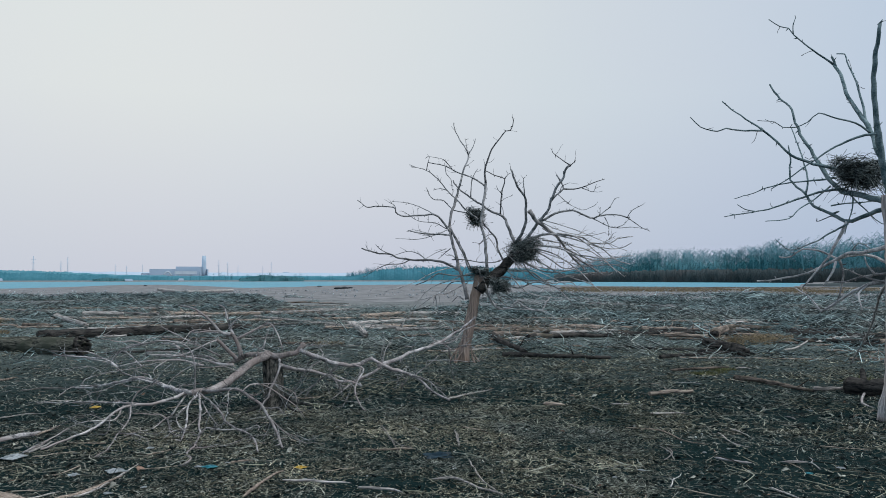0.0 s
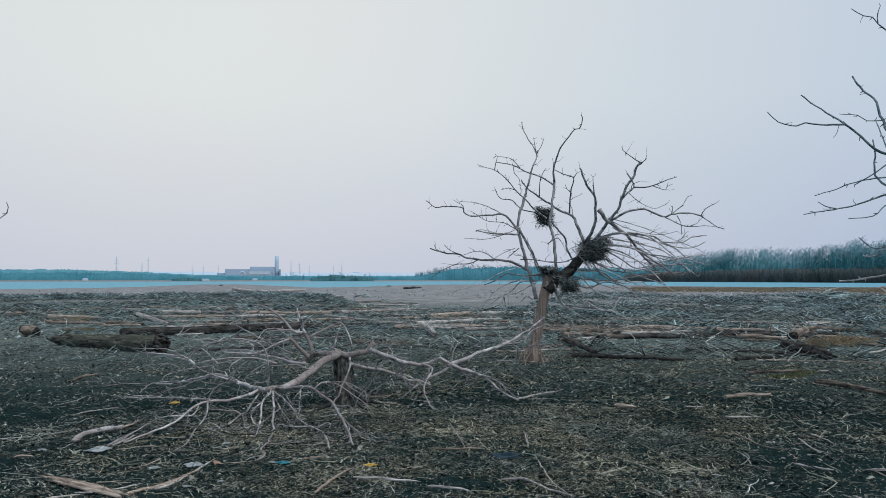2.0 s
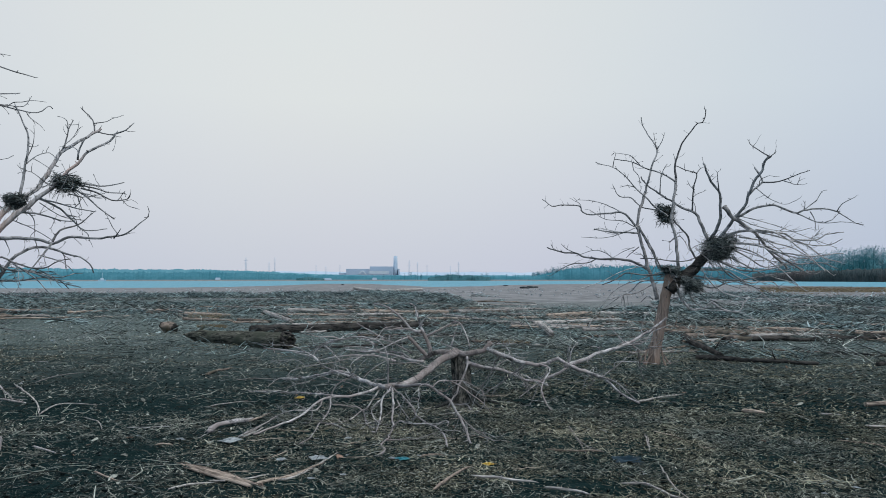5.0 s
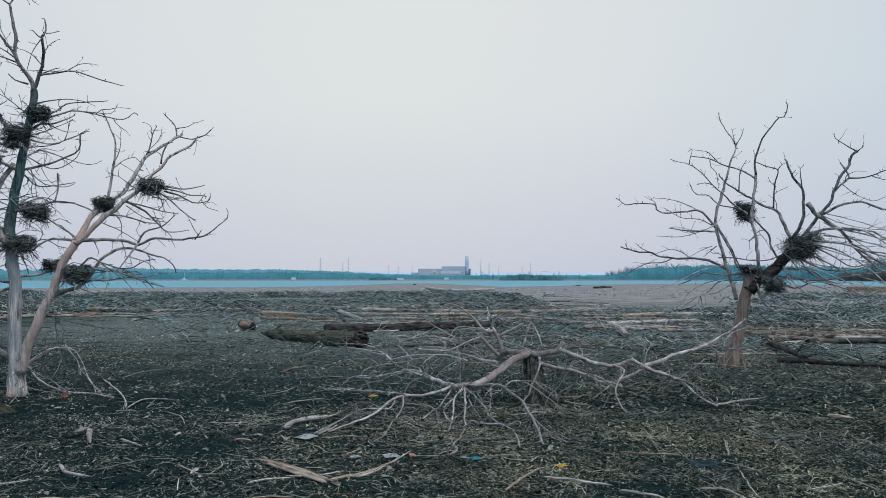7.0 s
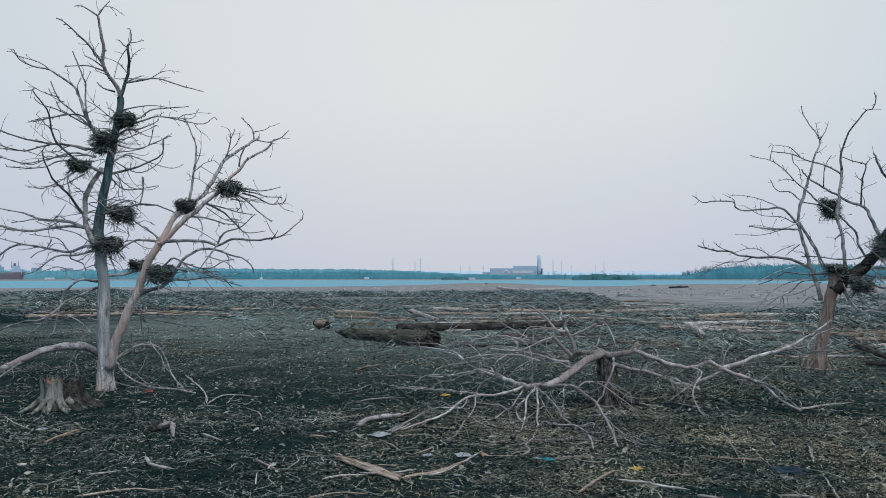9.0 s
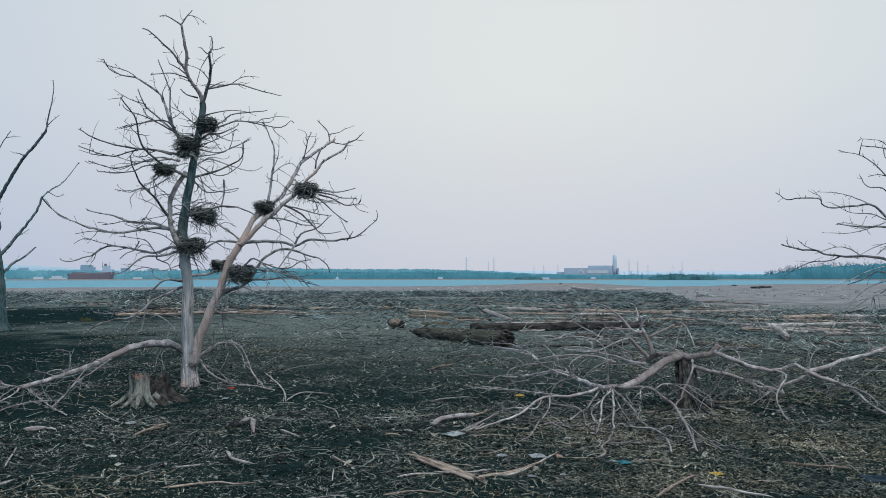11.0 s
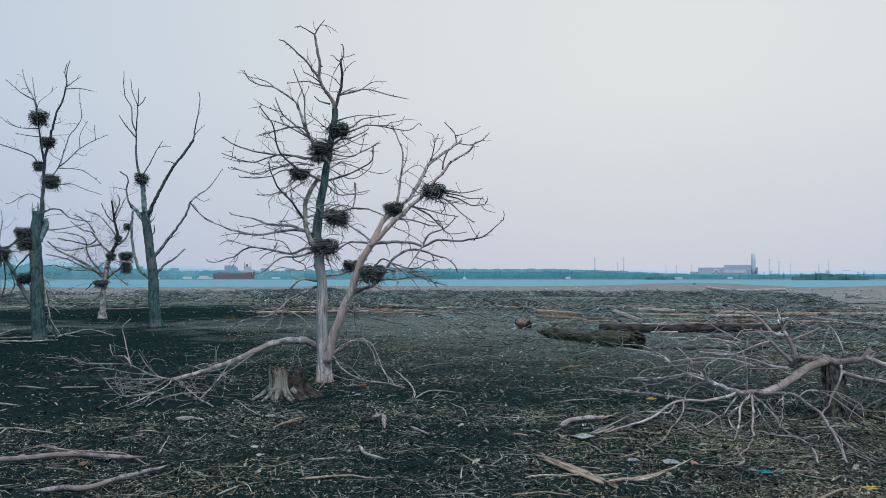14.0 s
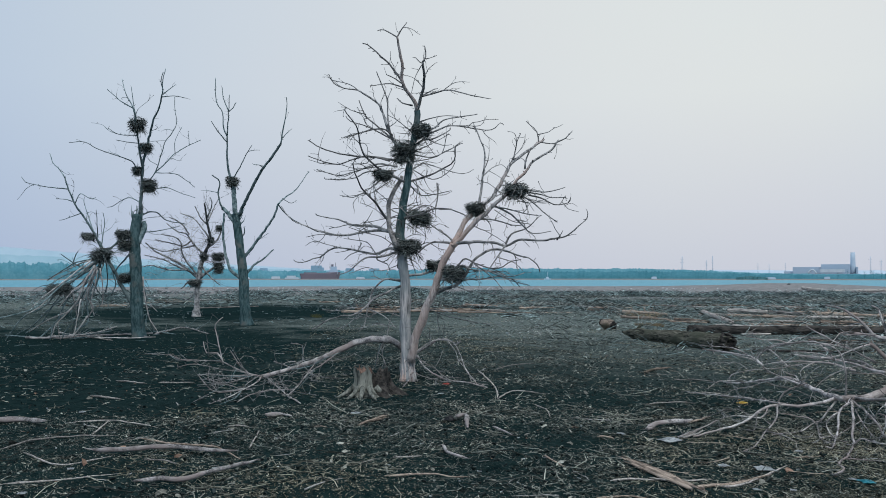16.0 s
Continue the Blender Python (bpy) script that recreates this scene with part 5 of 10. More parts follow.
tree.limb(0.011, 0.006, (0.02, 0.02, 4.00), (-0.10, -0.16, 3.85), (-0.33, -0.46, 3.84), (-0.53, -0.73, 3.67))
tree.limb(0.012, 0.006, (0.11, 0.07, 2.80), (0.28, 0.31, 2.92), (0.40, 0.50, 2.80), (0.62, 0.79, 2.73))
tree.limb(0.010, 0.006, (0.46, 0.52, 1.60), (0.27, 0.60, 1.40), (0.16, 0.76, 0.97))
tree.limb(0.012, 0.006, (-0.15, -0.11, 1.36), (-0.51, -0.30, 1.45), (-0.84, -0.46, 1.33), (-1.37, -0.83, 1.27))
tree.limb(0.010, 0.006, (-0.24, -0.15, 1.14), (-0.67, -0.31, 1.16), (-1.17, -0.53, 1.05))
tree.limb(0.011, 0.006, (0.90, 1.02, 3.29), (1.27, 1.14, 3.13), (1.62, 1.25, 2.91))
tree.limb(0.010, 0.006, (1.21, 1.40, 3.63), (1.35, 1.84, 3.40), (1.51, 2.30, 3.35))
tree.limb(0.010, 0.006, (1.46, 1.68, 3.90), (1.71, 1.94, 3.78), (2.01, 2.25, 3.88))
tree.limb(0.022, 0.010, (0.17, 0.00, 0.58), (0.30, 0.15, 0.72), (0.46, 0.31, 0.86), (0.65, 0.52, 0.86), (0.77, 0.65, 0.79), mat="limb_grey")
tree.limb(0.010, 0.006, (0.65, 0.52, 0.86), (0.77, 0.65, 0.62), (0.81, 0.69, 0.44), (0.92, 0.80, 0.26), mat="limb_grey")
tree.limb(0.018, 0.008, (0.15, -0.02, 0.61), (0.30, 0.15, 0.40), (0.46, 0.32, 0.28), (0.62, 0.48, 0.10), (0.85, 0.74, 0.07), mat="limb_grey")
tree.limb(0.009, 0.005, (0.46, 0.32, 0.28), (0.54, 0.40, 0.45), (0.58, 0.44, 0.63), mat="limb_grey")
for k in range(18):
    turn, high = k * 2.4, 0.42 + 0.26 * math.sin(k * 1.9)
    tree.limb(0.034, 0.012, (math.cos(turn) * 0.178, math.sin(turn) * 0.178, -0.02), (math.cos(turn) * 0.146, math.sin(turn) * 0.146, high * 0.4),
              (math.cos(turn) * 0.128 - 0.02, math.sin(turn) * 0.128 - 0.02, high), mat="pale", name="splinter")
tree.tangle((-0.02, -0.02, 4.70), 16, 0.8)
tree.tangle((-0.10, -0.12, 3.45), 16, 0.8)
tree.tangle((-0.08, -0.10, 2.80), 16, 0.9, 0.6)
tree.tangle((0.95, 0.35, 2.35), 12, 0.8, 0.5)
tree.tangle((0.06, 0.06, 5.25), 10, 0.6)
tree.tangle((2.16, 0.95, 3.95), 12, 0.9, 0.7)
tree.done()
nest((-12.02, 11.6, 5.31), 0.25, 0.29)
nest((-12.28, 11.36, 4.85), 0.31, 0.48)
nest((-12.33, 10.79, 4.31), 0.24, 0.24)
nest((-12.06, 11.59, 3.45), 0.31, 0.34)
nest((-12.24, 11.4, 2.83), 0.34, 0.34)
nest((-10.93, 12.13, 3.6), 0.23, 0.30)
nest((-10.06, 12.37, 3.94), 0.28, 0.29)
nest((-11.23, 11.77, 2.27), 0.29, 0.37)
nest((-11.98, 11.95, 2.44), 0.19, 0.22)

tree = Tree("fallen_limb", -13.98, 11.61, "bleached broken limb propped on the dead tree, fanned on mud", 470, ("bleach", "bleach", "bleach"), twigs=2.6, twig_len=0.60, boughs=0.35, category="fallen limb")
tree.limb(0.056, 0.074, (1.13, 0.65, 0.48), (1.02, 0.38, 0.58), (0.95, 0.18, 0.73), (0.85, -0.07, 0.84))
tree.limb(0.087, 0.043, (0.9, 0.06, 0.79), (0.68, -0.24, 0.82), (0.38, -0.64, 0.68), (0.17, -0.94, 0.53), (-0.08, -1.28, 0.35), (-0.33, -1.63, 0.21), (-0.55, -1.92, 0.12), (-0.76, -2.2, 0.03))
tree.limb(0.025, 0.013, (1.11, 0.63, 0.47), (1.35, 0.75, 0.62), (1.63, 0.88, 0.81), (1.89, 1.02, 0.76), (1.97, 1.04, 0.69), (2.08, 1.09, 0.78))
tree.limb(0.012, 0.009, (1.97, 1.04, 0.69), (2.33, 0.83, 0.49), (2.77, 0.52, 0.25), (3.36, 0.22, 0.03))
tree.limb(0.021, 0.013, (1.09, 0.69, 0.44), (1.54, 0.52, 0.21), (2.27, 0.36, 0.04), (3.15, 0.2, 0.05), (3.76, 0.05, 0.03))
tree.limb(0.012, 0.009, (1.11, 0.63, 0.47), (1.69, 0.05, 0.26), (2.16, -0.52, 0.11), (2.58, -1.11, 0.03))
tree.limb(0.021, 0.009, (-0.82, -2.13, 0.03), (-0.95, -2.5, 0.16), (-1.05, -2.85, 0.36), (-1.11, -3.02, 0.41), (-1.22, -3.35, 0.45), (-1.33, -3.67, 0.47), (-1.41, -3.94, 0.59))
tree.limb(0.017, 0.009, (-0.91, -2.36, 0.09), (-1.04, -2.59, 0.38), (-1.1, -2.72, 0.62))
tree.limb(0.019, 0.009, (-0.82, -2.13, 0.03), (-0.23, -2.6, 0.02), (0.56, -3.42, 0.02), (1.27, -4.2, 0.02), (1.68, -4.76, 0.03))
tree.limb(0.015, 0.009, (-0.91, -2.36, 0.08), (-1.1, -2.82, 0.09), (-1.24, -3.14, 0.14), (-1.32, -3.35, 0.13))
tree.limb(0.017, 0.009, (-1.08, -2.9, 0.38), (-1.22, -2.96, 0.57), (-1.43, -3.1, 0.57), (-1.54, -3.11, 0.8))
tree.limb(0.017, 0.009, (-1.08, -2.9, 0.34), (-1.21, -2.96, 0.87), (-1.28, -2.98, 1.17), (-1.19, -2.85, 1.33))
tree.limb(0.015, 0.009, (0.62, -3.46, 0.03), (0.37, -3.92, 0.02), (-0.09, -4.02, 0.31))
tree.limb(0.015, 0.009, (-0.92, -1.96, 0.03), (0.31, -2.55, 0.02), (1.79, -3.23, 0.02), (2.75, -3.63, 0.03))
tree.limb(0.017, 0.009, (0.24, -0.84, 0.56), (0.6, -1.57, 0.36), (0.83, -2.02, 0.27), (1.32, -2.78, 0.03))
tree.limb(0.011, 0.006, (-0.23, -1.48, 0.33), (-0.27, -1.44, 0.69), (-0.47, -1.61, 0.74))
tree.limb(0.012, 0.009, (0.83, -0.04, 0.78), (0.69, -0.12, 0.44), (0.66, -0.11, 0.22))
tree.limb(0.011, 0.009, (0.86, 0, 0.78), (0.75, -0.03, 0.5), (0.75, 0.09, 0.18))
tree.limb(0.012, 0.006, (0.88, -0.02, 0.82), (1.01, -0.05, 1.2), (1.17, -0.02, 1.52))
tree.limb(0.012, 0.009, (-0.05, -1.24, 0.35), (1.16, -2.53, 0.1), (1.84, -3.27, 0.03))
tree.limb(0.012, 0.006, (-0.33, -1.63, 0.2), (-0.42, -1.86, 0.31), (-0.48, -2.04, 0.38))
tree.limb(0.012, 0.006, (-0.19, -1.43, 0.29), (-0.35, -1.69, 0.36), (-0.45, -1.84, 0.3))
tree.limb(0.012, 0.009, (-0.87, -2.27, 0.08), (-0.54, -3.14, 0.02), (-1.44, -3.03, 0.02), (-1.67, -2.88, 0.23))
tree.limb(0.012, 0.009, (-0.96, -2.56, 0.2), (-1.09, -2.89, 0.22), (-1.28, -3.44, 0.37), (-1.4, -3.76, 0.32))
tree.limb(0.012, 0.009, (1.32, -2.78, 0.03), (1.5, -3.4, 0.11), (1.72, -4.01, 0.1), (1.87, -4.33, 0.03))
tree.limb(0.0115, 0.0060, (-1.15, -2.95, 0.41), (-1.37, -3.21, 0.42), (-1.51, -3.39, 0.42), (-1.73, -3.65, 0.46), (-1.81, -3.74, 0.55), mat="limb_teal")
tree.limb(0.0086, 0.0045, (-1.33, -3.17, 0.44), (-1.35, -3.19, 0.30), mat="limb")
tree.limb(0.0115, 0.0060, (-1.29, -3.12, 0.51), (-1.31, -3.14, 0.75), (-1.37, -3.22, 0.83), mat="limb")
tree.limb(0.0115, 0.0060, (-0.74, -2.45, 0.07), (-1.00, -2.77, 0.08), (-1.44, -3.30, 0.13), mat="limb_teal")
tree.limb(0.0144, 0.0075, (-0.63, -2.32, 0.07), (-0.13, -2.90, 0.03), (0.50, -3.40, 0.03), (0.48, -3.93, 0.03), mat="limb")
tree.limb(0.0086, 0.0060, (0.48, -3.93, 0.03), (-1.11, -3.22, 0.03), (-1.40, -3.25, 0.12), mat="limb")
tree.limb(0.0086, 0.0045, (0.50, -3.40, 0.03), (1.36, -4.04, 0.03), (1.87, -4.66, 0.03), mat="limb_teal")
tree.limb(0.0101, 0.0053, (-0.77, -2.50, 0.11), (-0.89, -2.63, 0.41), (-1.00, -2.77, 0.71), mat="limb")
tree.limb(0.0130, 0.0075, (-0.51, -2.18, 0.07), (0.39, -2.64, 0.03), (0.10, -2.10, 0.03), (0.77, -2.29, 0.03), mat="limb")
tree.limb(0.0115, 0.0060, (-0.18, -1.78, 0.21), (0.05, -1.50, 0.27), (0.28, -1.23, 0.44), (0.47, -1.00, 0.56), mat="limb_teal")
tree.limb(0.0101, 0.0060, (-0.03, -1.60, 0.27), (0.13, -1.41, 0.09), (0.65, -1.22, 0.03), mat="limb")
tree.limb(0.0086, 0.0060, (-0.10, -1.69, 0.33), (-0.18, -1.78, 0.09), mat="limb")
tree.limb(0.0072, 0.0045, (-0.03, -1.60, 0.39), (-0.04, -1.61, 0.73), mat="limb_teal")
tree.limb(0.0101, 0.0060, (-0.21, -1.82, 0.30), (0.13, -1.41, 0.48), mat="limb")
tree.limb(0.0086, 0.0045, (0.89, -3.03, 0.03), (2.06, -3.39, 0.03), (2.44, -3.47, 0.03), mat="limb")
tree.limb(0.0086, 0.0045, (0.13, -1.41, 0.21), (1.29, -2.66, 0.03), mat="limb_teal")
tree.limb(0.0086, 0.0045, (0.68, -4.21, 0.03), (1.35, -4.90, 0.03), mat="limb")
tree.limb(0.0086, 0.0045, (-1.07, -2.86, 0.23), (-1.22, -3.03, 0.06), (0.14, -3.74, 0.03), mat="limb")
tree.limb(0.0086, 0.0045, (-0.92, -2.68, 0.23), (-0.57, -3.08, 0.03), (0.68, -4.21, 0.03), mat="limb_teal")
tree.limb(0.0086, 0.0045, (-0.36, -2.00, 0.13), (1.13, -2.81, 0.03), (2.12, -2.88, 0.03), mat="limb")
tree.limb(0.0072, 0.0037, (-0.48, -2.27, 0.03), (0.93, -3.21, 0.03), (1.97, -4.08, 0.03), mat="limb")
tree.limb(0.0115, 0.0075, (0.30, 0.36, 0.78), (0.24, 0.28, 0.45), (0.20, 0.24, 0.13), mat="limb_teal")
tree.limb(0.0101, 0.0060, (0.27, 0.32, 0.78), (0.31, 0.37, 0.39), (0.34, 0.41, 0.10), mat="limb")
tree.done()

tree = Tree("dead_tree", -31.22, 19.23, "grey dead tree with a snapped top and few bare limbs", 483, ("bark", "limb_teal", "limb_teal"), twigs=1.2, twig_len=0.60, boughs=0.10)
tree.trunk(0.240, 0.170, (0, 0, -0.05), (-0.06, -0.09, 0.92), (-0.1, -0.17, 2.45), (-0.17, -0.28, 3.47), (-0.24, -0.39, 4.49), (-0.3, -0.48, 5.05), flare=0.22)
tree.limb(0.114, 0.104, (-0.28, -0.46, 4.87), (-0.36, -0.5, 5.77), (-0.43, -0.53, 6.64))
tree.limb(0.095, 0.076, (-0.32, -0.52, 4.69), (-0.62, -0.6, 5.01), (-0.95, -0.73, 5.33))
tree.limb(0.066, 0.028, (-0.45, -0.57, 6.49), (-0.34, -0.84, 7.14), (0.03, -1.1, 8.47))
tree.limb(0.033, 0.014, (0.03, -1.1, 8.47), (0.74, -1.45, 9.37), (1.24, -1.72, 9.99))
tree.limb(0.033, 0.014, (-0.06, -1.05, 8.18), (0.11, -1.49, 8.46), (0.28, -1.86, 8.71), (0.41, -2.09, 8.91))
tree.limb(0.028, 0.014, (0.74, -1.45, 9.37), (0.16, -1.37, 10.05), (-0.26, -1.21, 10.65))
tree.limb(0.024, 0.014, (0.74, -1.45, 9.37), (0.8, -1.26, 9.59), (0.82, -1.14, 9.81))
tree.limb(0.033, 0.014, (0.01, -1.09, 8.42), (0.02, -1.3, 8.82), (0.15, -1.41, 9.41), (0.14, -1.65, 9.75), (0.21, -1.8, 10.22), (0.37, -1.88, 10.85))
tree.limb(0.033, 0.014, (-0.41, -0.49, 6.67), (-0.02, -0.4, 7.15), (0.34, -0.34, 7.63), (0.7, -0.25, 8.06))
tree.twig(0.019, 0.009, (0.48, -0.29, 7.8), (0.54, -0.03, 7.88), (0.6, 0.22, 7.9))
tree.limb(0.085, 0.047, (-0.24, -0.39, 4.79), (0.1, -0.37, 5.23), (0.59, -0.33, 5.84), (0.99, -0.3, 6.31), (1.53, -0.22, 6.9), (2.01, -0.11, 7.36), (2.58, 0, 7.92))
tree.limb(0.038, 0.014, (2.58, 0, 7.92), (2.64, 0.1, 8.66), (2.7, 0.22, 9.41), (2.69, 0.2, 9.97))
tree.twig(0.024, 0.009, (2.62, 0.06, 8.17), (2.72, 0.22, 8.4), (2.83, 0.4, 8.6))
tree.twig(0.024, 0.009, (1.59, -0.2, 6.97), (1.62, -0.48, 7.06), (1.64, -0.77, 7.03))
tree.limb(0.076, 0.038, (-0.08, -0.13, 3.03), (0.29, 0.02, 3.46), (0.71, 0.18, 3.96), (1.23, 0.37, 4.58), (1.5, 0.45, 4.95), (1.74, 0.44, 5.39))
tree.limb(0.038, 0.014, (1.74, 0.44, 5.39), (1.72, 0.83, 5.72), (1.73, 1.43, 6.14), (1.63, 2.18, 7.04))
tree.limb(0.033, 0.014, (1.74, 0.44, 5.39), (1.71, 0.85, 5.01), (1.72, 1.3, 4.73), (1.78, 2.03, 4.45))
tree.twig(0.019, 0.009, (1.7, 0.7, 5.66), (1.7, 1.16, 5.49), (1.69, 1.46, 5.63))
tree.limb(0.066, 0.028, (-0.05, -0.08, 2.27), (-0.1, 0.42, 2.71), (-0.12, 1.03, 3.1), (-0.14, 1.47, 3.46))
tree.limb(0.076, 0.047, (-0.13, -0.2, 2.06), (-0.59, -0.45, 2.45), (-0.92, -0.49, 2.96), (-1.3, -0.45, 3.75), (-1.62, -0.3, 4.55), (-1.82, -0.14, 5.15))
tree.limb(0.047, 0.024, (-0.9, -0.75, 5.22), (-0.93, -0.97, 5.9), (-0.82, -0.96, 6.48), (-0.95, -1.28, 6.77))
tree.twig(0.019, 0.009, (-0.89, -0.94, 5.98), (-1.37, -1.18, 6.1), (-1.74, -1.37, 6.14))
tree.limb(0.038, 0.019, (-0.13, -0.22, 3.98), (0.07, -0.2, 4.17), (0.21, -0.32, 4.42))
tree.twig(0.024, 0.009, (0.45, 0.06, 3.71), (0.37, 0.55, 3.99), (0.32, 0.88, 4.18))
for k in range(12):
    turn, low = k * 2.4, 4.35 + 0.06 * k
    tree.limb(0.040, 0.012, (-0.24 + math.cos(turn) * 0.12, -0.40 + math.sin(turn) * 0.12, low), (-0.24 + math.cos(turn) * 0.26, -0.40 + math.sin(turn) * 0.26, low + 0.16),
              (-0.24 + math.cos(turn) * 0.33, -0.40 + math.sin(turn) * 0.33, low + 0.30), name="splinter")
tree.tangle((-0.28, -0.45, 5.0), 8, 0.9, 0.3)
tree.done()
nest((-31.65, 18.68, 6.49), 0.34, 0.53)

tree = Tree("dead_tree", -27.92, 12.74, "broken grey dead tree with nests and a collapsed crown beside it", 484, ("bark", "limb_teal", "limb_teal"), twigs=1.8, twig_len=0.60, boughs=0.50)
tree.trunk(0.236, 0.172, (0, 0, -0.04), (-0.04, -0.08, 1.17), (-0.06, -0.13, 2.6), (-0.07, -0.16, 3.63), (-0.05, -0.1, 4.46), flare=0.04)
tree.limb(0.150, 0.100, (-0.04, -0.09, 3.43), (-0.02, 0.14, 3.95), (-0.07, 0.12, 4.22))
tree.limb(0.071, 0.040, (-0.01, -0.02, 4.38), (0.07, -0.02, 5.07), (0.14, -0.02, 5.69), (0.21, -0.03, 6.3), (0.34, 0.08, 7.02))
tree.limb(0.048, 0.024, (0.34, 0.08, 7.02), (1.04, -0.08, 7.73), (1.46, -0.08, 8.07), (2, -0.19, 8.56))
tree.limb(0.024, 0.012, (2, -0.19, 8.56), (2.12, -0.25, 8.93), (2.31, -0.24, 9.35))
tree.limb(0.020, 0.012, (2.03, -0.18, 8.66), (2.12, -0.31, 8.92), (2.28, -0.31, 9.22))
tree.limb(0.040, 0.024, (0.19, -0.02, 6.09), (0.66, -0.4, 6.82), (1.03, -0.65, 7.35), (1.4, -0.91, 7.85))
tree.limb(0.024, 0.010, (1.4, -0.91, 7.85), (1.27, -0.95, 8.16), (1.06, -1.08, 8.57), (0.87, -1.13, 9.09))
tree.limb(0.024, 0.010, (1.17, -0.7, 7.56), (0.96, -0.76, 8.34), (0.83, -0.77, 8.86))
tree.limb(0.024, 0.010, (1.34, -0.92, 8.02), (0.98, -1.18, 8.27), (0.51, -1.49, 8.73))
tree.limb(0.024, 0.010, (0.17, -0.29, 6.13), (0.18, -0.4, 6.32), (0.12, -0.78, 6.47), (0.04, -1.26, 6.59), (-0.03, -1.63, 6.7), (-0.08, -2, 6.88), (-0.16, -2.5, 6.82))
tree.limb(0.020, 0.010, (0.75, -0.44, 6.93), (0.39, -0.71, 6.98), (0.04, -0.96, 7.07))
tree.limb(0.020, 0.010, (0.91, -0.57, 7.17), (0.84, -1.21, 7.14), (0.83, -1.56, 7.31))
tree.limb(0.020, 0.010, (1.95, -0.16, 8.52), (2.09, 0.02, 8.72), (2.23, 0.19, 8.89))
tree.limb(0.020, 0.010, (1.88, -0.17, 8.45), (1.97, 0.25, 8.54), (2.06, 0.67, 8.51))
tree.limb(0.024, 0.010, (0.22, 0.16, 5.65), (0.29, 0.4, 6.02), (0.33, 0.59, 6.66), (0.35, 0.75, 7.2), (0.42, 0.97, 7.54), (0.45, 1.11, 7.91), (0.4, 1.08, 8.4), (0.36, 1.08, 8.9))
tree.limb(0.024, 0.012, (0.29, 0.4, 6.02), (0.11, 0.81, 6.35), (-0.17, 1.39, 6.87), (-0.4, 2.09, 7.3), (-0.56, 2.65, 7.59))
tree.limb(0.016, 0.008, (-0.17, 1.39, 6.87), (-0.05, 1.32, 7.32), (0.21, 1.46, 7.84))
tree.twig(0.016, 0.008, (-0.4, 2.09, 7.3), (-0.73, 2.2, 7.92))
tree.limb(0.020, 0.010, (0.16, 0.11, 5.32), (0.27, 0.42, 5.4), (0.4, 0.79, 5.48), (0.57, 1.26, 5.3), (0.74, 1.74, 5.15))
tree.limb(0.020, 0.010, (0.29, 0.4, 6), (0.06, 1.28, 6.06), (-0.11, 1.83, 5.87), (-0.26, 2.26, 5.66))
tree.limb(0.032, 0.012, (0.02, 0.02, 4.42), (-0.11, 0.39, 4.59), (-0.22, 0.77, 4.56), (-0.38, 1.19, 4.33), (-0.61, 2.11, 4.24))
tree.limb(0.024, 0.010, (-0.04, 0.05, 3.8), (-0.24, 1.01, 3.95), (-0.38, 1.76, 4.14))
tree.twig(0.020, 0.010, (0.04, -0.05, 4.91), (-0.3, -0.27, 5.08), (-0.57, -0.46, 4.98), (-0.87, -0.65, 4.78), (-1.05, -0.78, 4.74))
tree.limb(0.079, 0.056, (-0.1, -0.22, 1.23), (-0.61, -0.4, 1.88), (-1.06, -0.54, 2.5), (-1.46, -0.69, 3.03), (-1.78, -0.77, 3.5))
tree.limb(0.048, 0.024, (-1.74, -0.79, 3.46), (-1.73, -1.01, 3.87), (-1.72, -1.33, 4.37), (-1.72, -1.63, 4.77), (-1.7, -1.85, 5.17), (-1.64, -2.07, 5.76))
tree.limb(0.024, 0.012, (-1.64, -2.07, 5.76), (-1.97, -2.15, 6.09), (-2.25, -2.26, 6.32), (-2.59, -2.28, 6.72))
tree.limb(0.024, 0.010, (-1.69, -1.95, 5.37), (-1.95, -2.44, 5.41), (-2.21, -2.93, 5.49), (-2.34, -3.17, 5.58), (-2.41, -3.28, 5.76))
tree.limb(0.020, 0.010, (-1.73, -1.77, 4.93), (-1.88, -1.97, 5.01), (-2.05, -2.21, 5.02))
tree.limb(0.020, 0.010, (-1.72, -1.67, 4.87), (-1.47, -1.59, 5.21), (-1.14, -1.36, 5.02), (-0.96, -1.23, 5.06))
tree.limb(0.020, 0.010, (-1.72, -1.47, 4.51), (-1.81, -1.99, 4.28), (-1.85, -2.17, 4.23))
tree.limb(0.024, 0.010, (-1.71, -0.84, 3.66), (-1.3, -1.04, 4.16), (-0.93, -1.23, 4.6))
tree.limb(0.024, 0.010, (-1.67, -0.71, 3.41), (-2.19, -0.41, 4.23), (-2.46, -0.34, 4.62))
tree.limb(0.024, 0.010, (-1.73, -0.98, 3.83), (-2.16, -1.12, 4.73), (-2.34, -1.16, 5.12))
tree.limb(0.048, 0.032, (-0.09, -0.2, 3.63), (-0.23, -0.59, 3.52), (-0.35, -0.95, 3.21), (-0.43, -1.21, 3.04))
tree.limb(0.040, 0.024, (-0.14, -0.31, 3.01), (-0.4, -0.51, 2.7), (-0.62, -0.64, 2.36))
tree.limb(0.037, 0.019, (-0.45, -1.24, 2.9), (-0.32, -1.83, 2.43), (-0.2, -2.54, 2), (0.05, -3.42, 1.26), (0.14, -3.88, 1.05), (0.28, -4.68, 0.88), mat="limb_teal")
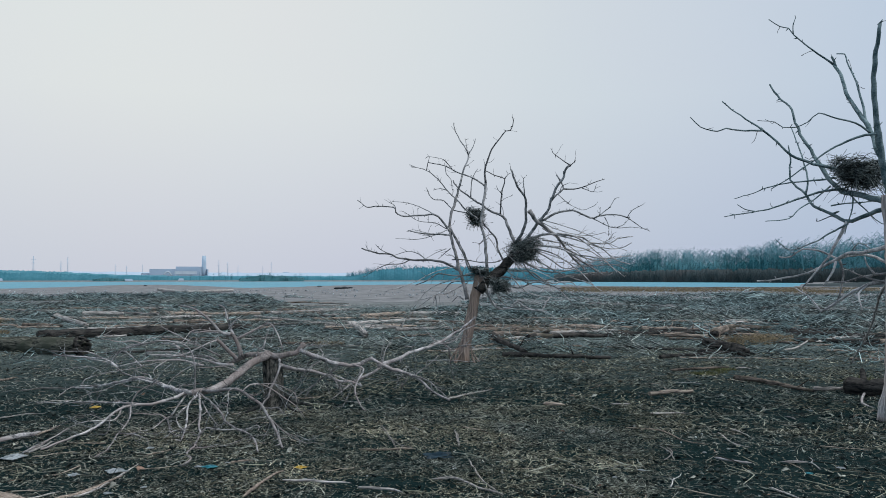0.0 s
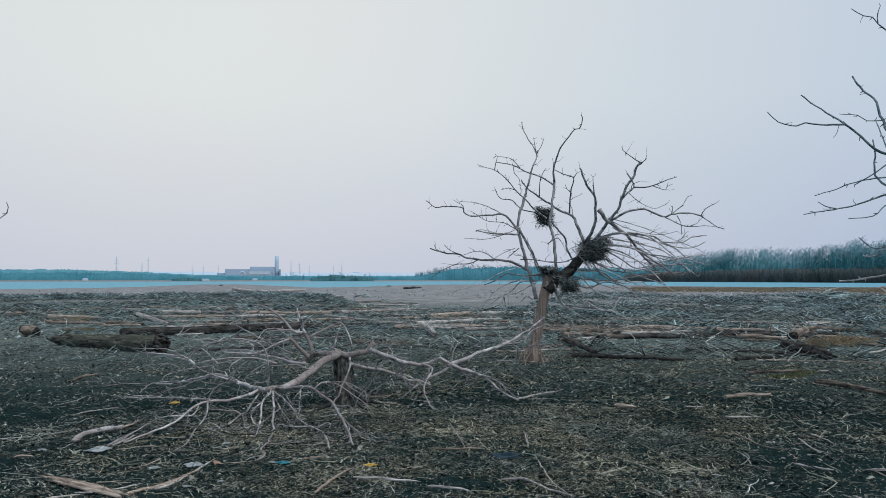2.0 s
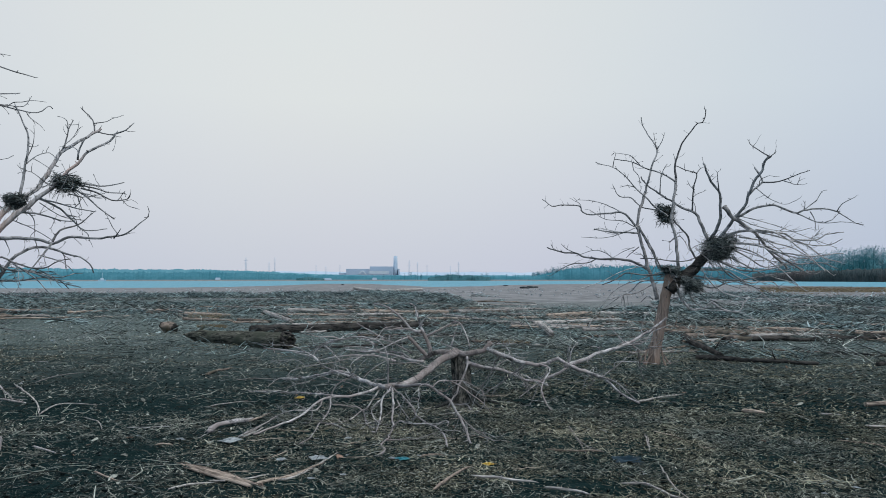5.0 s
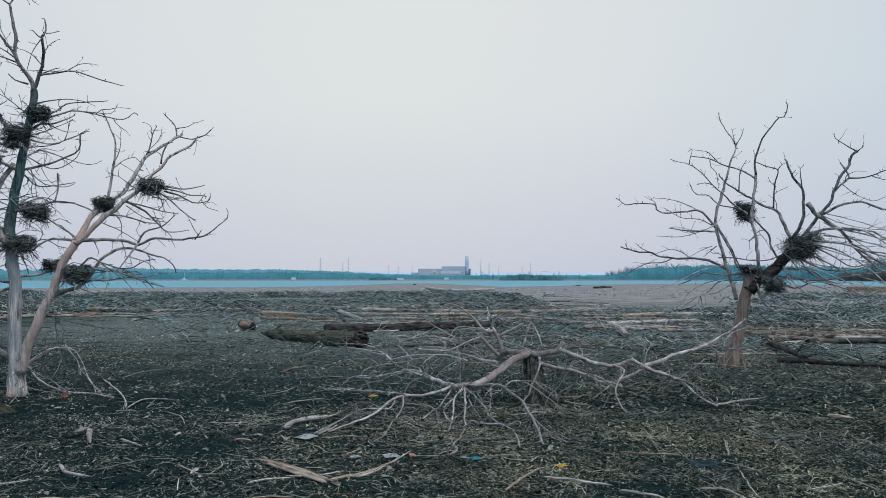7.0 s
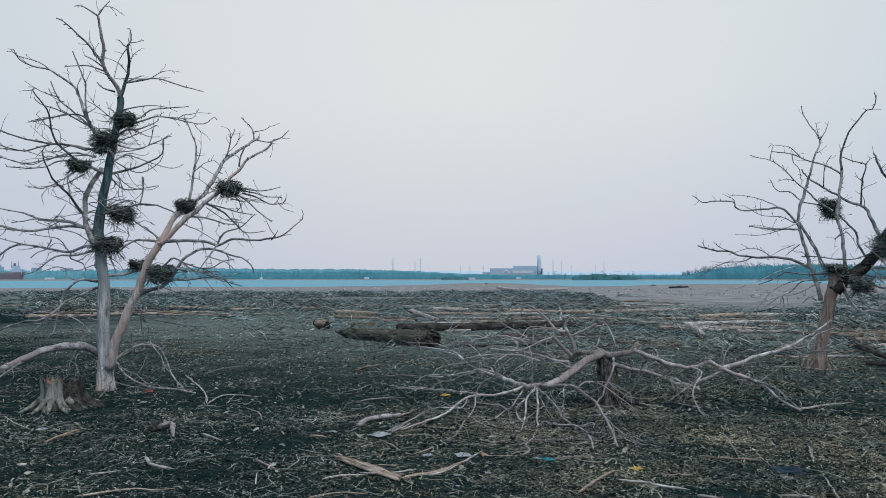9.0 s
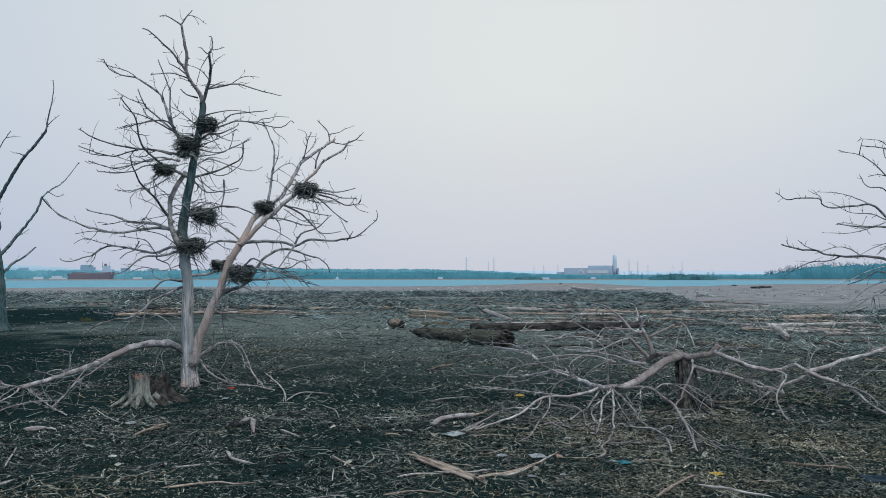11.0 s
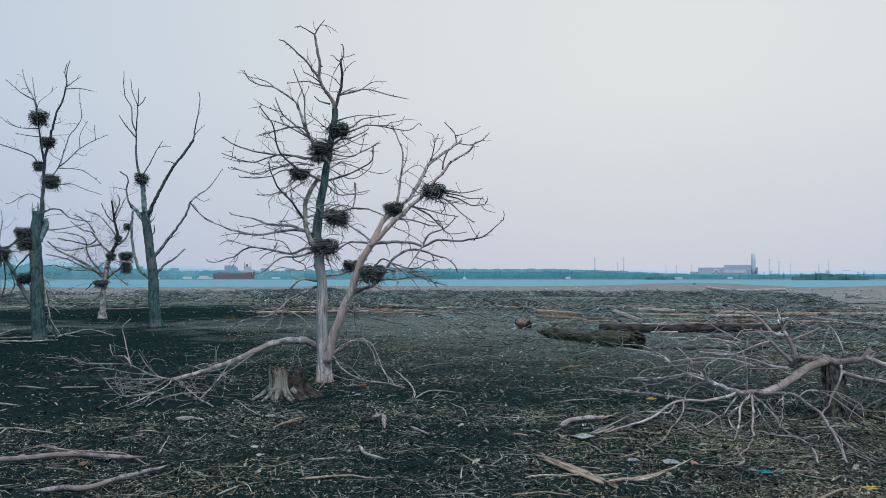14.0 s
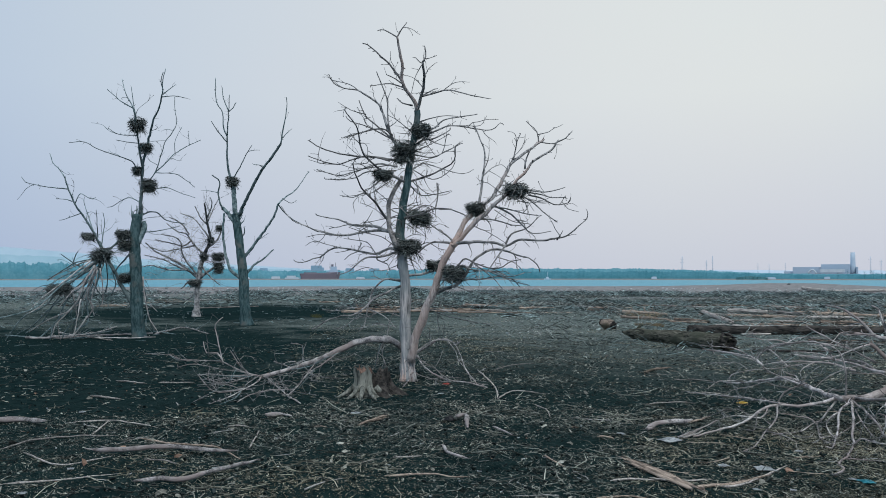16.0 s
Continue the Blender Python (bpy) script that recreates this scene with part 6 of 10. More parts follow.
tree.limb(0.037, 0.019, (-0.4, -1.38, 2.75), (-0.66, -1.9, 2.19), (-0.93, -2.45, 1.7), (-1.16, -2.92, 1.11), (-1.43, -3.47, 0.79), (-1.65, -3.92, 0.03), mat="limb_teal")
tree.limb(0.042, 0.019, (-0.44, -1.44, 2.59), (-0.42, -1.79, 1.99), (-0.35, -2, 1.41), (-0.39, -2.54, 0.83), (-0.4, -2.81, 0.56), (-0.33, -2.95, 0.03), mat="limb_teal")
tree.limb(0.042, 0.019, (-0.43, -1.21, 2.8), (-1.18, -1.29, 1.99), (-1.88, -1.42, 1.26), (-2.26, -1.36, 0.73), (-2.8, -1.36, 0.03), mat="limb_teal")
tree.limb(0.033, 0.014, (-0.44, -1.3, 2.84), (-1.24, -1.78, 2.7), (-1.78, -2.07, 2.4), (-2.33, -2.36, 2.09), mat="limb_teal")
tree.limb(0.042, 0.023, (-1.39, -0.71, 2.86), (-1.3, -0.95, 2.19), (-1.25, -1.36, 1.48), (-1.02, -1.44, 0.57), (-1.05, -1.81, 0.34), mat="limb_teal")
tree.limb(0.028, 0.014, (-1.24, -1.26, 1.58), (-1.57, -1.09, 1.15), (-1.72, -0.95, 0.94), mat="limb_teal")
tree.limb(0.033, 0.019, (-0.43, -1.5, 2.49), (-1.64, -1.82, 1.99), (-2.84, -1.97, 1.15), (-3.7, -2.06, 0.49), (-4.64, -2.34, 0.03), mat="limb_teal")
tree.limb(0.033, 0.019, (-1.88, -1.42, 1.26), (-2.54, -1.47, 0.82), (-2.94, -1.1, 0.37), (-3.3, -1.03, 0.03), mat="limb_teal")
tree.limb(0.028, 0.014, (-0.32, -1.83, 2.43), (-0.38, -2.29, 2.74), (-0.42, -2.6, 2.97), mat="limb_teal")
tree.limb(0.028, 0.014, (-1.36, -1.83, 2.6), (-1.18, -1.86, 2.9), (-1.01, -1.81, 3.1), mat="limb_teal")
tree.limb(0.033, 0.014, (-0.4, -1.6, 2.19), (-0.58, -1.33, 1.79), (-0.74, -0.96, 1.38), mat="limb_teal")
tree.limb(0.028, 0.014, (-0.78, -1.26, 2.4), (-0.24, -1.85, 1.6), (0.34, -2.16, 0.85), mat="limb_teal")
tree.limb(0.028, 0.014, (-0.46, -1.49, 2.59), (-0.37, -2.38, 2.29), (-0.24, -3.16, 1.81), (-0.06, -3.74, 1.26), (-0.02, -4.01, 1.18), mat="limb_teal")
tree.limb(0.033, 0.019, (0.02, 0.04, 2.19), (-0.61, 0.5, 1.56), (-1.36, 0.97, 0.78), (-2.03, 1.52, 0.03), mat="limb_teal")
tree.limb(0.028, 0.019, (-2.03, 1.52, 0.03), (-1.33, 1.48, 0.04), (0.01, 1.39, 0.03), mat="limb_teal")
tree.limb(0.037, 0.019, (-3.92, -3.25, 0.03), (-2.45, -2.76, 0.02), (-1.45, -2.15, 0.02), (-0.83, -1.4, 0.03), (-0.02, -0.93, 0.03), mat="limb_teal")
tree.limb(0.037, 0.019, (-3.02, -1.58, 0.03), (-2.4, -0.78, 0.02), (-3.83, 0.67, 0.03), mat="limb_teal")
tree.limb(0.037, 0.019, (-0.42, -1.17, 2.84), (-0.67, -1.4, 2.19), (-1.22, -2.06, 1.39), (-1.52, -2.32, 0.59), (-1.88, -2.76, 0.03), mat="limb_teal")
tree.limb(0.033, 0.019, (-0.44, -1.3, 2.8), (-1.34, -1.53, 1.99), (-2.72, -2.11, 1.05), (-3.53, -2.41, 0.4), (-4.23, -2.77, 0.03), mat="limb_teal")
tree.limb(0.033, 0.019, (-0.49, -1.22, 2.76), (-0.49, -1.33, 1.99), (-0.58, -1.71, 1.1), (-0.74, -2.22, 0.42), (-0.78, -2.39, 0.03), mat="limb_teal")
tree.limb(0.028, 0.014, (-0.7, -1.59, 2.39), (-1.12, -2.29, 1.89), (-1.58, -3.07, 1.5), (-1.94, -3.68, 1.41), mat="limb_teal")
tree.limb(0.028, 0.014, (-1.33, -0.68, 2.82), (-1.75, -0.45, 1.98), (-2.24, -0.45, 1.23), (-2.68, -0.58, 0.68), mat="limb_teal")
tree.limb(0.028, 0.014, (-1.17, -0.59, 2.61), (-0.97, -0.46, 1.88), (-0.99, -0.75, 1.37), (-0.88, -0.69, 0.96), mat="limb_teal")
for k in range(14):
    turn = k * 2.4
    tree.limb(0.035, 0.008, (-0.05 + math.cos(turn) * 0.13, -0.10 + math.sin(turn) * 0.13, 4.15), (-0.05 + math.cos(turn) * 0.17, -0.10 + math.sin(turn) * 0.17, 4.40 + 0.1 * math.sin(k * 1.7)),
              (-0.05 + math.cos(turn) * 0.20, -0.10 + math.sin(turn) * 0.20, 4.62 + 0.16 * math.sin(k * 2.9)), name="splinter")
tree.limb(0.030, 0.012, (-0.11, -1.68, 2.78), (-0.29, -2.07, 2.62), (-0.54, -2.62, 2.29), (-0.68, -2.93, 2.06), mat="limb_grey")
tree.limb(0.032, 0.012, (0.16, -1.82, 2.74), (-0.04, -2.25, 2.35), (-0.25, -2.71, 1.91), (-0.46, -3.17, 1.48), (-0.59, -3.46, 1.16), mat="limb_grey")
tree.limb(0.036, 0.014, (-0.18, -1.61, 2.69), (-0.38, -2.03, 2.29), (-0.52, -2.35, 2.10), (-0.66, -2.66, 1.81), (-0.84, -3.03, 1.24), (-1.01, -3.41, 0.94), mat="limb_grey")
tree.limb(0.036, 0.014, (0.30, -1.74, 2.58), (0.19, -2.00, 2.10), (0.10, -2.18, 1.47), (-0.01, -2.43, 1.06), (-0.18, -2.80, 0.59), (-0.25, -2.95, 0.12), mat="limb_grey")
tree.limb(0.032, 0.014, (0.14, -1.62, 2.55), (0.05, -1.82, 2.00), (-0.02, -1.97, 1.43), (-0.23, -2.43, 0.99), (-0.48, -2.97, 0.72), (-0.72, -3.49, 0.32), mat="limb_grey")
tree.limb(0.036, 0.018, (0.05, -1.58, 2.49), (-0.01, -1.70, 2.00), (-0.06, -1.82, 1.52), (0.01, -1.66, 1.13), (-0.06, -1.81, 0.73), mat="limb_grey")
tree.limb(0.030, 0.014, (-0.06, -1.81, 0.84), (-0.18, -2.08, 0.37), (-0.27, -2.28, 0.08), mat="limb_grey")
tree.limb(0.030, 0.014, (-0.18, -1.36, 2.49), (-0.15, -1.30, 2.00), (-0.14, -1.26, 1.61), (-0.15, -1.29, 1.11), mat="limb_grey")
tree.limb(0.026, 0.012, (0.23, -2.16, 1.43), (0.19, -2.24, 0.87), (0.15, -2.33, 0.30), (0.09, -2.45, 0.11), mat="limb_grey")
tree.limb(0.024, 0.012, (-0.07, -2.32, 1.62), (-0.03, -2.24, 1.14), (-0.01, -2.18, 0.82), mat="limb_grey")
tree.limb(0.024, 0.012, (-0.25, -2.73, 0.62), (-0.23, -2.67, 0.11), mat="limb_grey")
tree.limb(0.026, 0.012, (0.46, -1.89, 2.39), (0.32, -2.20, 1.91), (0.21, -2.43, 1.72), (0.04, -2.80, 1.16), mat="limb_grey")
tree.limb(0.024, 0.010, (-0.31, -1.40, 2.43), (-0.33, -1.46, 1.90), (-0.39, -1.58, 1.31), (-0.34, -1.47, 0.82), mat="limb_grey")
tree.limb(0.034, 0.016, (0.32, -0.03, 2.20), (0.35, 0.05, 1.39), (0.42, 0.19, 0.68), (0.53, 0.44, 0.21), mat="limb_grey")
tree.limb(0.022, 0.010, (0.42, 0.20, 1.19), (0.53, 0.43, 0.92), mat="limb_grey")
tree.limb(0.050, 0.030, (-2.17, -3.11, 0.03), (-1.44, -2.44, 0.03), (-1.25, -1.57, 0.03), (-1.46, -0.29, 0.03), (-1.22, 1.10, 0.03), mat="limb_grey")
tree.limb(0.040, 0.020, (-0.86, 1.04, 0.03), (-2.24, 2.28, 0.03), (-3.41, 3.56, 0.03), (0.62, 2.42, 0.03), mat="limb_grey")
tree.limb(0.035, 0.020, (-2.13, -2.39, 0.03), (-2.65, -0.63, 0.03), (-6.30, 1.88, 0.03), mat="limb_grey")
tree.limb(0.030, 0.015, (-0.55, -1.26, 0.03), (0.43, -0.69, 0.03), (0.73, 0.28, 0.03), mat="limb_grey")
tree.limb(0.030, 0.012, (-4.21, -1.27, 0.03), (-2.60, -1.35, 0.03), (-3.26, -0.38, 0.03), mat="limb_grey")
tree.tangle((-0.44, -1.21, 2.9), 14, 1.7, 0.9)
tree.tangle((-0.1, 0.2, 2.1), 8, 1.0, 0.6)
tree.done()
nest((-26.88, 12.11, 7.51), 0.34, 0.51)
nest((-27.64, 12.77, 6.87), 0.28, 0.39)
nest((-27.83, 12.55, 6.03), 0.20, 0.35)
nest((-27.73, 12.94, 5.53), 0.35, 0.53)
nest((-28.14, 12.2, 3.72), 0.31, 0.35)
nest((-28.13, 12.29, 3.32), 0.33, 0.44)
nest((-29.75, 11.61, 3.68), 0.30, 0.25)
nest((-28.36, 11.53, 2.96), 0.44, 0.48)
nest((-28.51, 12.47, 2.13), 0.31, 0.36)
nest((-28.85, 10.29, 1.76), 0.48, 0.35)

tree = Tree("dead_tree", -39.76, 21.32, "small dead tree with thin spreading branches and nests", 485, ("limb", "limb", "limb"), twigs=3.6, twig_len=0.90, boughs=1.3)
tree.trunk(0.155, 0.105, (0, 0, -0.03), (0.02, 0.04, 0.95), (0.03, 0.06, 1.73), (0.1, 0.18, 2.65), (0.19, 0.36, 3.43), flare=0.60)
tree.limb(0.111, 0.040, (0.19, 0.36, 3.43), (0.8, 0.36, 4.18), (1.18, 0, 4.92), (1.48, -0.27, 5.5), (1.79, -0.55, 6.06))
tree.limb(0.095, 0.032, (0.06, 0.11, 2.13), (-0.44, -0.2, 2.5), (-1.04, -0.56, 2.97), (-1.61, -0.94, 3.28), (-2.18, -1.32, 3.6), (-2.71, -1.63, 4.08))
tree.limb(0.063, 0.024, (-0.44, -0.2, 2.5), (-0.77, -0.86, 2.81), (-1.03, -1.38, 3.11), (-1.46, -2.26, 3.35))
tree.limb(0.063, 0.024, (-0.02, 0.09, 2.25), (-0.05, -0.74, 3.26), (0.07, -0.97, 4.01), (0.04, -1.29, 4.31), (-0.09, -2.01, 4.44))
tree.limb(0.063, 0.024, (0.19, 0.36, 3.43), (0.08, -0.15, 3.88), (0, -0.62, 4.49), (-0.12, -1.05, 4.63), (-0.25, -1.63, 5.06))
tree.limb(0.056, 0.024, (0.83, 0.27, 4.33), (0.04, 0.19, 4.98), (-0.66, 0.05, 5.48), (-1.44, -0.22, 5.73))
tree.limb(0.048, 0.024, (1.18, 0, 4.92), (0.68, -0.16, 5.39), (0.18, -0.24, 6.03))
tree.limb(0.048, 0.024, (1.32, -0.08, 5.15), (1.16, 0.33, 5.86), (1.06, 0.62, 6.34))
tree.limb(0.063, 0.032, (0.45, 0.35, 3.73), (0.61, 0.9, 4.21), (0.62, 1.13, 4.84), (0.64, 1.32, 5.32))
tree.limb(0.095, 0.048, (0.07, 0.14, 2.13), (0.48, 0.48, 2.5), (0.9, 0.85, 2.87))
tree.limb(0.063, 0.024, (0.03, 0.06, 1.73), (-0.2, -0.31, 1.88), (-0.44, -0.68, 1.51))
tree.limb(0.048, 0.024, (0.02, 0.04, 1.51), (-0.54, -0.13, 0.95), (-0.93, -0.36, 1.01))
tree.limb(0.048, 0.024, (0.06, -0.32, 4.19), (0.09, -0.82, 3.86), (0.09, -1.62, 3.99), (0.09, -2.41, 4.12))
tree.limb(0.048, 0.024, (-0.51, -0.33, 2.56), (-0.68, -1.22, 2.56), (-0.84, -2.11, 2.79), (-0.94, -2.68, 2.7))
tree.limb(0.048, 0.024, (0.1, 0.18, 2.81), (0.68, 0.44, 2.19), (1.23, 0.74, 1.73))
tree.limb(0.048, 0.024, (0.08, -0.15, 3.88), (0.04, -0.95, 3.71), (0, -1.89, 3.54), (-0.01, -2.66, 3.76))
tree.limb(0.048, 0.024, (0.05, -0.48, 4.49), (0.32, -1.12, 5.06), (0.48, -1.84, 5.32))
tree.limb(0.048, 0.024, (1.46, -0.16, 5.35), (1.9, -0.18, 6.02), (2.04, -0.36, 6.36))
tree.tangle((0.10, 0.20, 3.0), 18, 2.0, 0.15)
tree.tangle((0.75, 0.30, 4.2), 14, 1.7, 0.0)
tree.tangle((-0.9, -0.5, 2.9), 12, 1.5, 0.2)
tree.done()
nest((-39.01, 21.74, 4.19), 0.22, 0.38)
nest((-38.88, 22.12, 3.27), 0.42, 0.51)
nest((-38.94, 22.16, 2.68), 0.35, 0.71)
nest((-39.58, 21.66, 3.27), 0.29, 0.36)
nest((-39.8, 21.26, 1.85), 0.42, 0.39)
nest((-39.18, 22.34, 4.87), 0.24, 0.36)

tree = Tree("dead_tree", 7.08, 12.23, "large dead tree with dark forking limbs and one big nest", 480, ("pale", "limb_teal", "limb_teal"), twigs=1.6, twig_len=0.35, boughs=0.15)
tree.trunk(0.254, 0.142, (0, 0, -0.03), (0.01, 0, 1.26), (0, 0, 2.31), (-0.03, 0.02, 3.02), (-0.06, 0.04, 3.5), flare=0.30)
tree.limb(0.069, 0.027, (-0.06, 0.04, 3.44), (-0.2, 0, 3.9), (-0.3, -0.07, 4.42), (-0.37, -0.12, 4.76), (-0.43, -0.19, 5.19), (-0.45, -0.29, 5.6), (-0.44, -0.41, 6.07))
tree.limb(0.050, 0.025, (-0.26, -0.02, 4.12), (-0.23, 0.22, 4.47), (-0.25, 0.44, 4.74), (-0.28, 0.67, 5.02), (-0.3, 0.88, 5.31), (-0.29, 1.14, 5.71), (-0.31, 1.27, 5.89))
tree.limb(0.020, 0.007, (-0.31, 1.27, 5.89), (-0.65, 1.28, 6.14), (-0.99, 1.29, 6.42), (-1.08, 1.28, 6.54), (-1.22, 1.3, 6.57), (-1.41, 1.31, 6.7))
tree.twig(0.012, 0.006, (-1, 1.28, 6.44), (-0.98, 1.32, 6.6), (-0.93, 1.33, 6.74))
tree.twig(0.020, 0.020, (-0.29, 1.23, 5.83), (-0.33, 1.24, 5.95), (-0.36, 1.25, 6.03))
tree.limb(0.025, 0.010, (-0.24, 0.41, 4.71), (-0.22, 0.53, 4.99), (-0.21, 0.75, 5.47), (-0.24, 0.95, 5.85), (-0.24, 1.03, 6.02), (-0.32, 1.15, 6.05))
tree.limb(0.060, 0.015, (-0.05, 0.03, 3.35), (-0.26, 0.64, 3.57), (-0.38, 0.94, 3.65), (-0.44, 1.2, 3.87), (-0.48, 1.5, 4.21), (-0.53, 1.81, 4.56), (-0.57, 2.15, 4.98), (-0.55, 2.38, 5.34), (-0.63, 2.61, 5.55), (-0.7, 2.81, 5.77), (-0.72, 2.96, 5.97))
tree.limb(0.035, 0.010, (-0.27, 1.15, 4.06), (-0.53, 1.19, 4.11), (-0.81, 1.23, 4.2), (-1.08, 1.26, 4.32), (-1.32, 1.27, 4.56), (-1.55, 1.28, 4.76), (-1.83, 1.31, 4.96), (-2.07, 1.33, 5.12), (-2.23, 1.34, 5.27))
tree.limb(0.020, 0.007, (-1.54, 1.28, 4.75), (-1.98, 1.19, 4.73), (-2.24, 1.14, 4.76), (-2.4, 1.1, 4.7), (-2.71, 1.03, 4.76), (-2.91, 0.94, 4.91))
tree.limb(0.045, 0.012, (-0.04, 0.02, 3.26), (-0.12, 0.22, 3.28), (-0.28, 0.6, 3.19), (-0.39, 0.84, 3.15), (-0.5, 1.09, 3.28), (-0.64, 1.4, 3.45), (-0.69, 1.6, 3.67), (-0.78, 1.84, 3.9), (-0.8, 1.97, 4.07), (-0.72, 2.12, 4.4), (-0.69, 2.25, 4.65))
tree.limb(0.020, 0.010, (-0.69, 1.6, 3.67), (-0.57, 1.75, 3.94), (-0.52, 2.01, 4.28), (-0.48, 2.37, 4.76), (-0.47, 2.61, 5.06))
tree.limb(0.025, 0.007, (-0.35, 0.9, 3.69), (-0.82, 0.82, 3.63), (-1.13, 0.76, 3.53), (-1.44, 0.69, 3.43), (-1.75, 0.63, 3.33), (-2.05, 0.57, 3.28), (-2.35, 0.51, 3.23), (-2.53, 0.47, 3.19))
tree.twig(0.012, 0.006, (-1.99, 0.59, 3.29), (-2.15, 0.6, 3.33), (-2.27, 0.59, 3.4))
tree.limb(0.017, 0.007, (-0.46, 1.16, 3.77), (-0.8, 1.06, 3.52), (-1.07, 1, 3.37), (-1.29, 0.93, 3.19), (-1.7, 0.87, 3.15))
tree.limb(0.020, 0.007, (-0.39, 1.14, 3.91), (-0.55, 1.58, 3.92), (-0.79, 2.16, 3.94), (-1.01, 2.66, 3.89), (-1.12, 2.91, 3.83), (-1.31, 3.3, 3.77))
tree.limb(0.025, 0.007, (-0.27, -0.09, 4.44), (-0.52, -0.06, 4.42), (-0.77, -0.02, 4.34), (-1.02, 0.01, 4.21), (-1.27, 0.03, 4.04), (-1.53, 0.06, 3.86), (-1.7, 0.07, 3.73), (-1.92, 0.1, 3.6))
tree.limb(0.020, 0.007, (-0.24, 0.26, 4.51), (-0.49, 0.25, 4.68), (-0.79, 0.26, 4.75), (-1.06, 0.27, 4.84), (-1.25, 0.26, 4.69), (-1.43, 0.26, 4.61))
tree.twig(0.010, 0.005, (-1.43, 0.26, 4.61), (-1.67, 0.22, 4.6), (-1.82, 0.18, 4.68), (-2.11, 0.12, 4.69))
tree.limb(0.035, 0.013, (-0.37, 0.8, 3.14), (-0.56, 0.8, 2.79), (-0.7, 0.81, 2.55), (-0.84, 0.83, 2.36), (-1.1, 0.87, 2.05), mat="limb_grey")
tree.limb(0.042, 0.013, (-0.01, 0, 2.75), (-0.23, 0.39, 2.63), (-0.42, 0.71, 2.6), (-0.53, 0.88, 2.51), (-0.63, 1.06, 2.42), (-0.8, 1.32, 2.3), (-1.04, 1.67, 2.2), (-1.36, 2.11, 2.15), mat="limb_grey")
tree.limb(0.035, 0.013, (-0.01, 0.01, 2.35), (-0.06, 0.23, 2.45), (-0.15, 0.54, 2.57), (-0.29, 0.97, 2.56), (-0.37, 1.19, 2.51), mat="limb_grey")
tree.limb(0.024, 0.010, (-0.35, 1.14, 2.51), (-0.55, 1.4, 2.67), (-0.75, 1.63, 2.7), (-0.87, 1.8, 2.58), (-1.01, 1.95, 2.58), mat="limb_grey")
tree.limb(0.024, 0.013, (-0.53, 0.88, 2.51), (-0.58, 0.88, 2.32), (-0.73, 0.92, 2.07), mat="limb_grey")
tree.limb(0.024, 0.013, (-0.5, 0.85, 2.52), (-0.43, 0.86, 2.32), (-0.42, 0.93, 2.04), (-0.46, 1, 1.83), mat="limb_grey")
tree.limb(0.042, 0.019, (0.01, -0.01, 2.18), (-0.25, 0.36, 2.11), (-0.41, 0.58, 1.99), (-0.57, 0.82, 1.8), (-0.72, 1.03, 1.63), mat="limb_grey")
tree.limb(0.021, 0.010, (-0.72, 1.03, 1.63), (-0.87, 1.18, 1.89), (-1.02, 1.31, 2.03), mat="limb_grey")
tree.limb(0.028, 0.019, (0, 0, 2.16), (0.4, 1.06, 2.08), (0.95, 2.29, 1.81), (1.8, 4.07, 1.3), (2.42, 5.56, 0.83), (3.27, 7.83, 0.03), mat="limb_grey")
tree.limb(0.020, 0.007, (-0.37, 0.79, 3.1), (-0.7, 0.7, 2.95), (-1.03, 0.6, 2.78), (-1.45, 0.49, 2.66), (-1.74, 0.39, 2.82))
tree.limb(0.017, 0.007, (-0.5, 1.09, 3.28), (-0.36, 1.09, 3.33), (-0.54, 1.42, 3.19), (-0.57, 1.46, 3.21))
tree.limb(0.015, 0.007, (-0.3, 0.74, 3.53), (-0.34, 0.7, 3.34), (-0.43, 0.68, 3.11), (-0.49, 0.66, 2.92))
tree.limb(0.015, 0.007, (-0.32, 0.78, 3.58), (-0.12, 0.73, 3.34), (0.12, 0.66, 3.1), (0.35, 0.58, 3.05))
tree.limb(0.015, 0.007, (-0.48, 1.12, 3.43), (-0.28, 0.96, 3.46), (-0.08, 0.8, 3.46), (0.24, 0.54, 3.51))
tree.limb(0.020, 0.007, (-0.29, 0.97, 2.56), (-0.12, 0.92, 2.79), (0.04, 0.87, 2.69))
tree.limb(0.028, 0.010, (-0.02, 0.01, 2.31), (-0.21, 0.27, 2.25), (-0.37, 0.47, 2.22), (-0.53, 0.69, 2.13), (-0.71, 0.9, 2.15), mat="limb_grey")
tree.limb(0.024, 0.010, (0.07, 0.17, 2.13), (-0.18, 0.16, 2.15), (-0.45, 0.15, 2.22), (-0.72, 0.13, 2.33), mat="limb_grey")
tree.limb(0.021, 0.010, (-0.25, 0.36, 2.11), (-0.49, 0.25, 1.95), (-0.57, 0.02, 1.71), mat="limb_grey")
tree.limb(0.021, 0.010, (-0.21, 0.27, 2.25), (-0.33, 0.28, 2.4), (-0.38, 0.27, 2.54), mat="limb_grey")
tree.done()
nest((6.84, 12.89, 3.93), 0.47, 0.48)

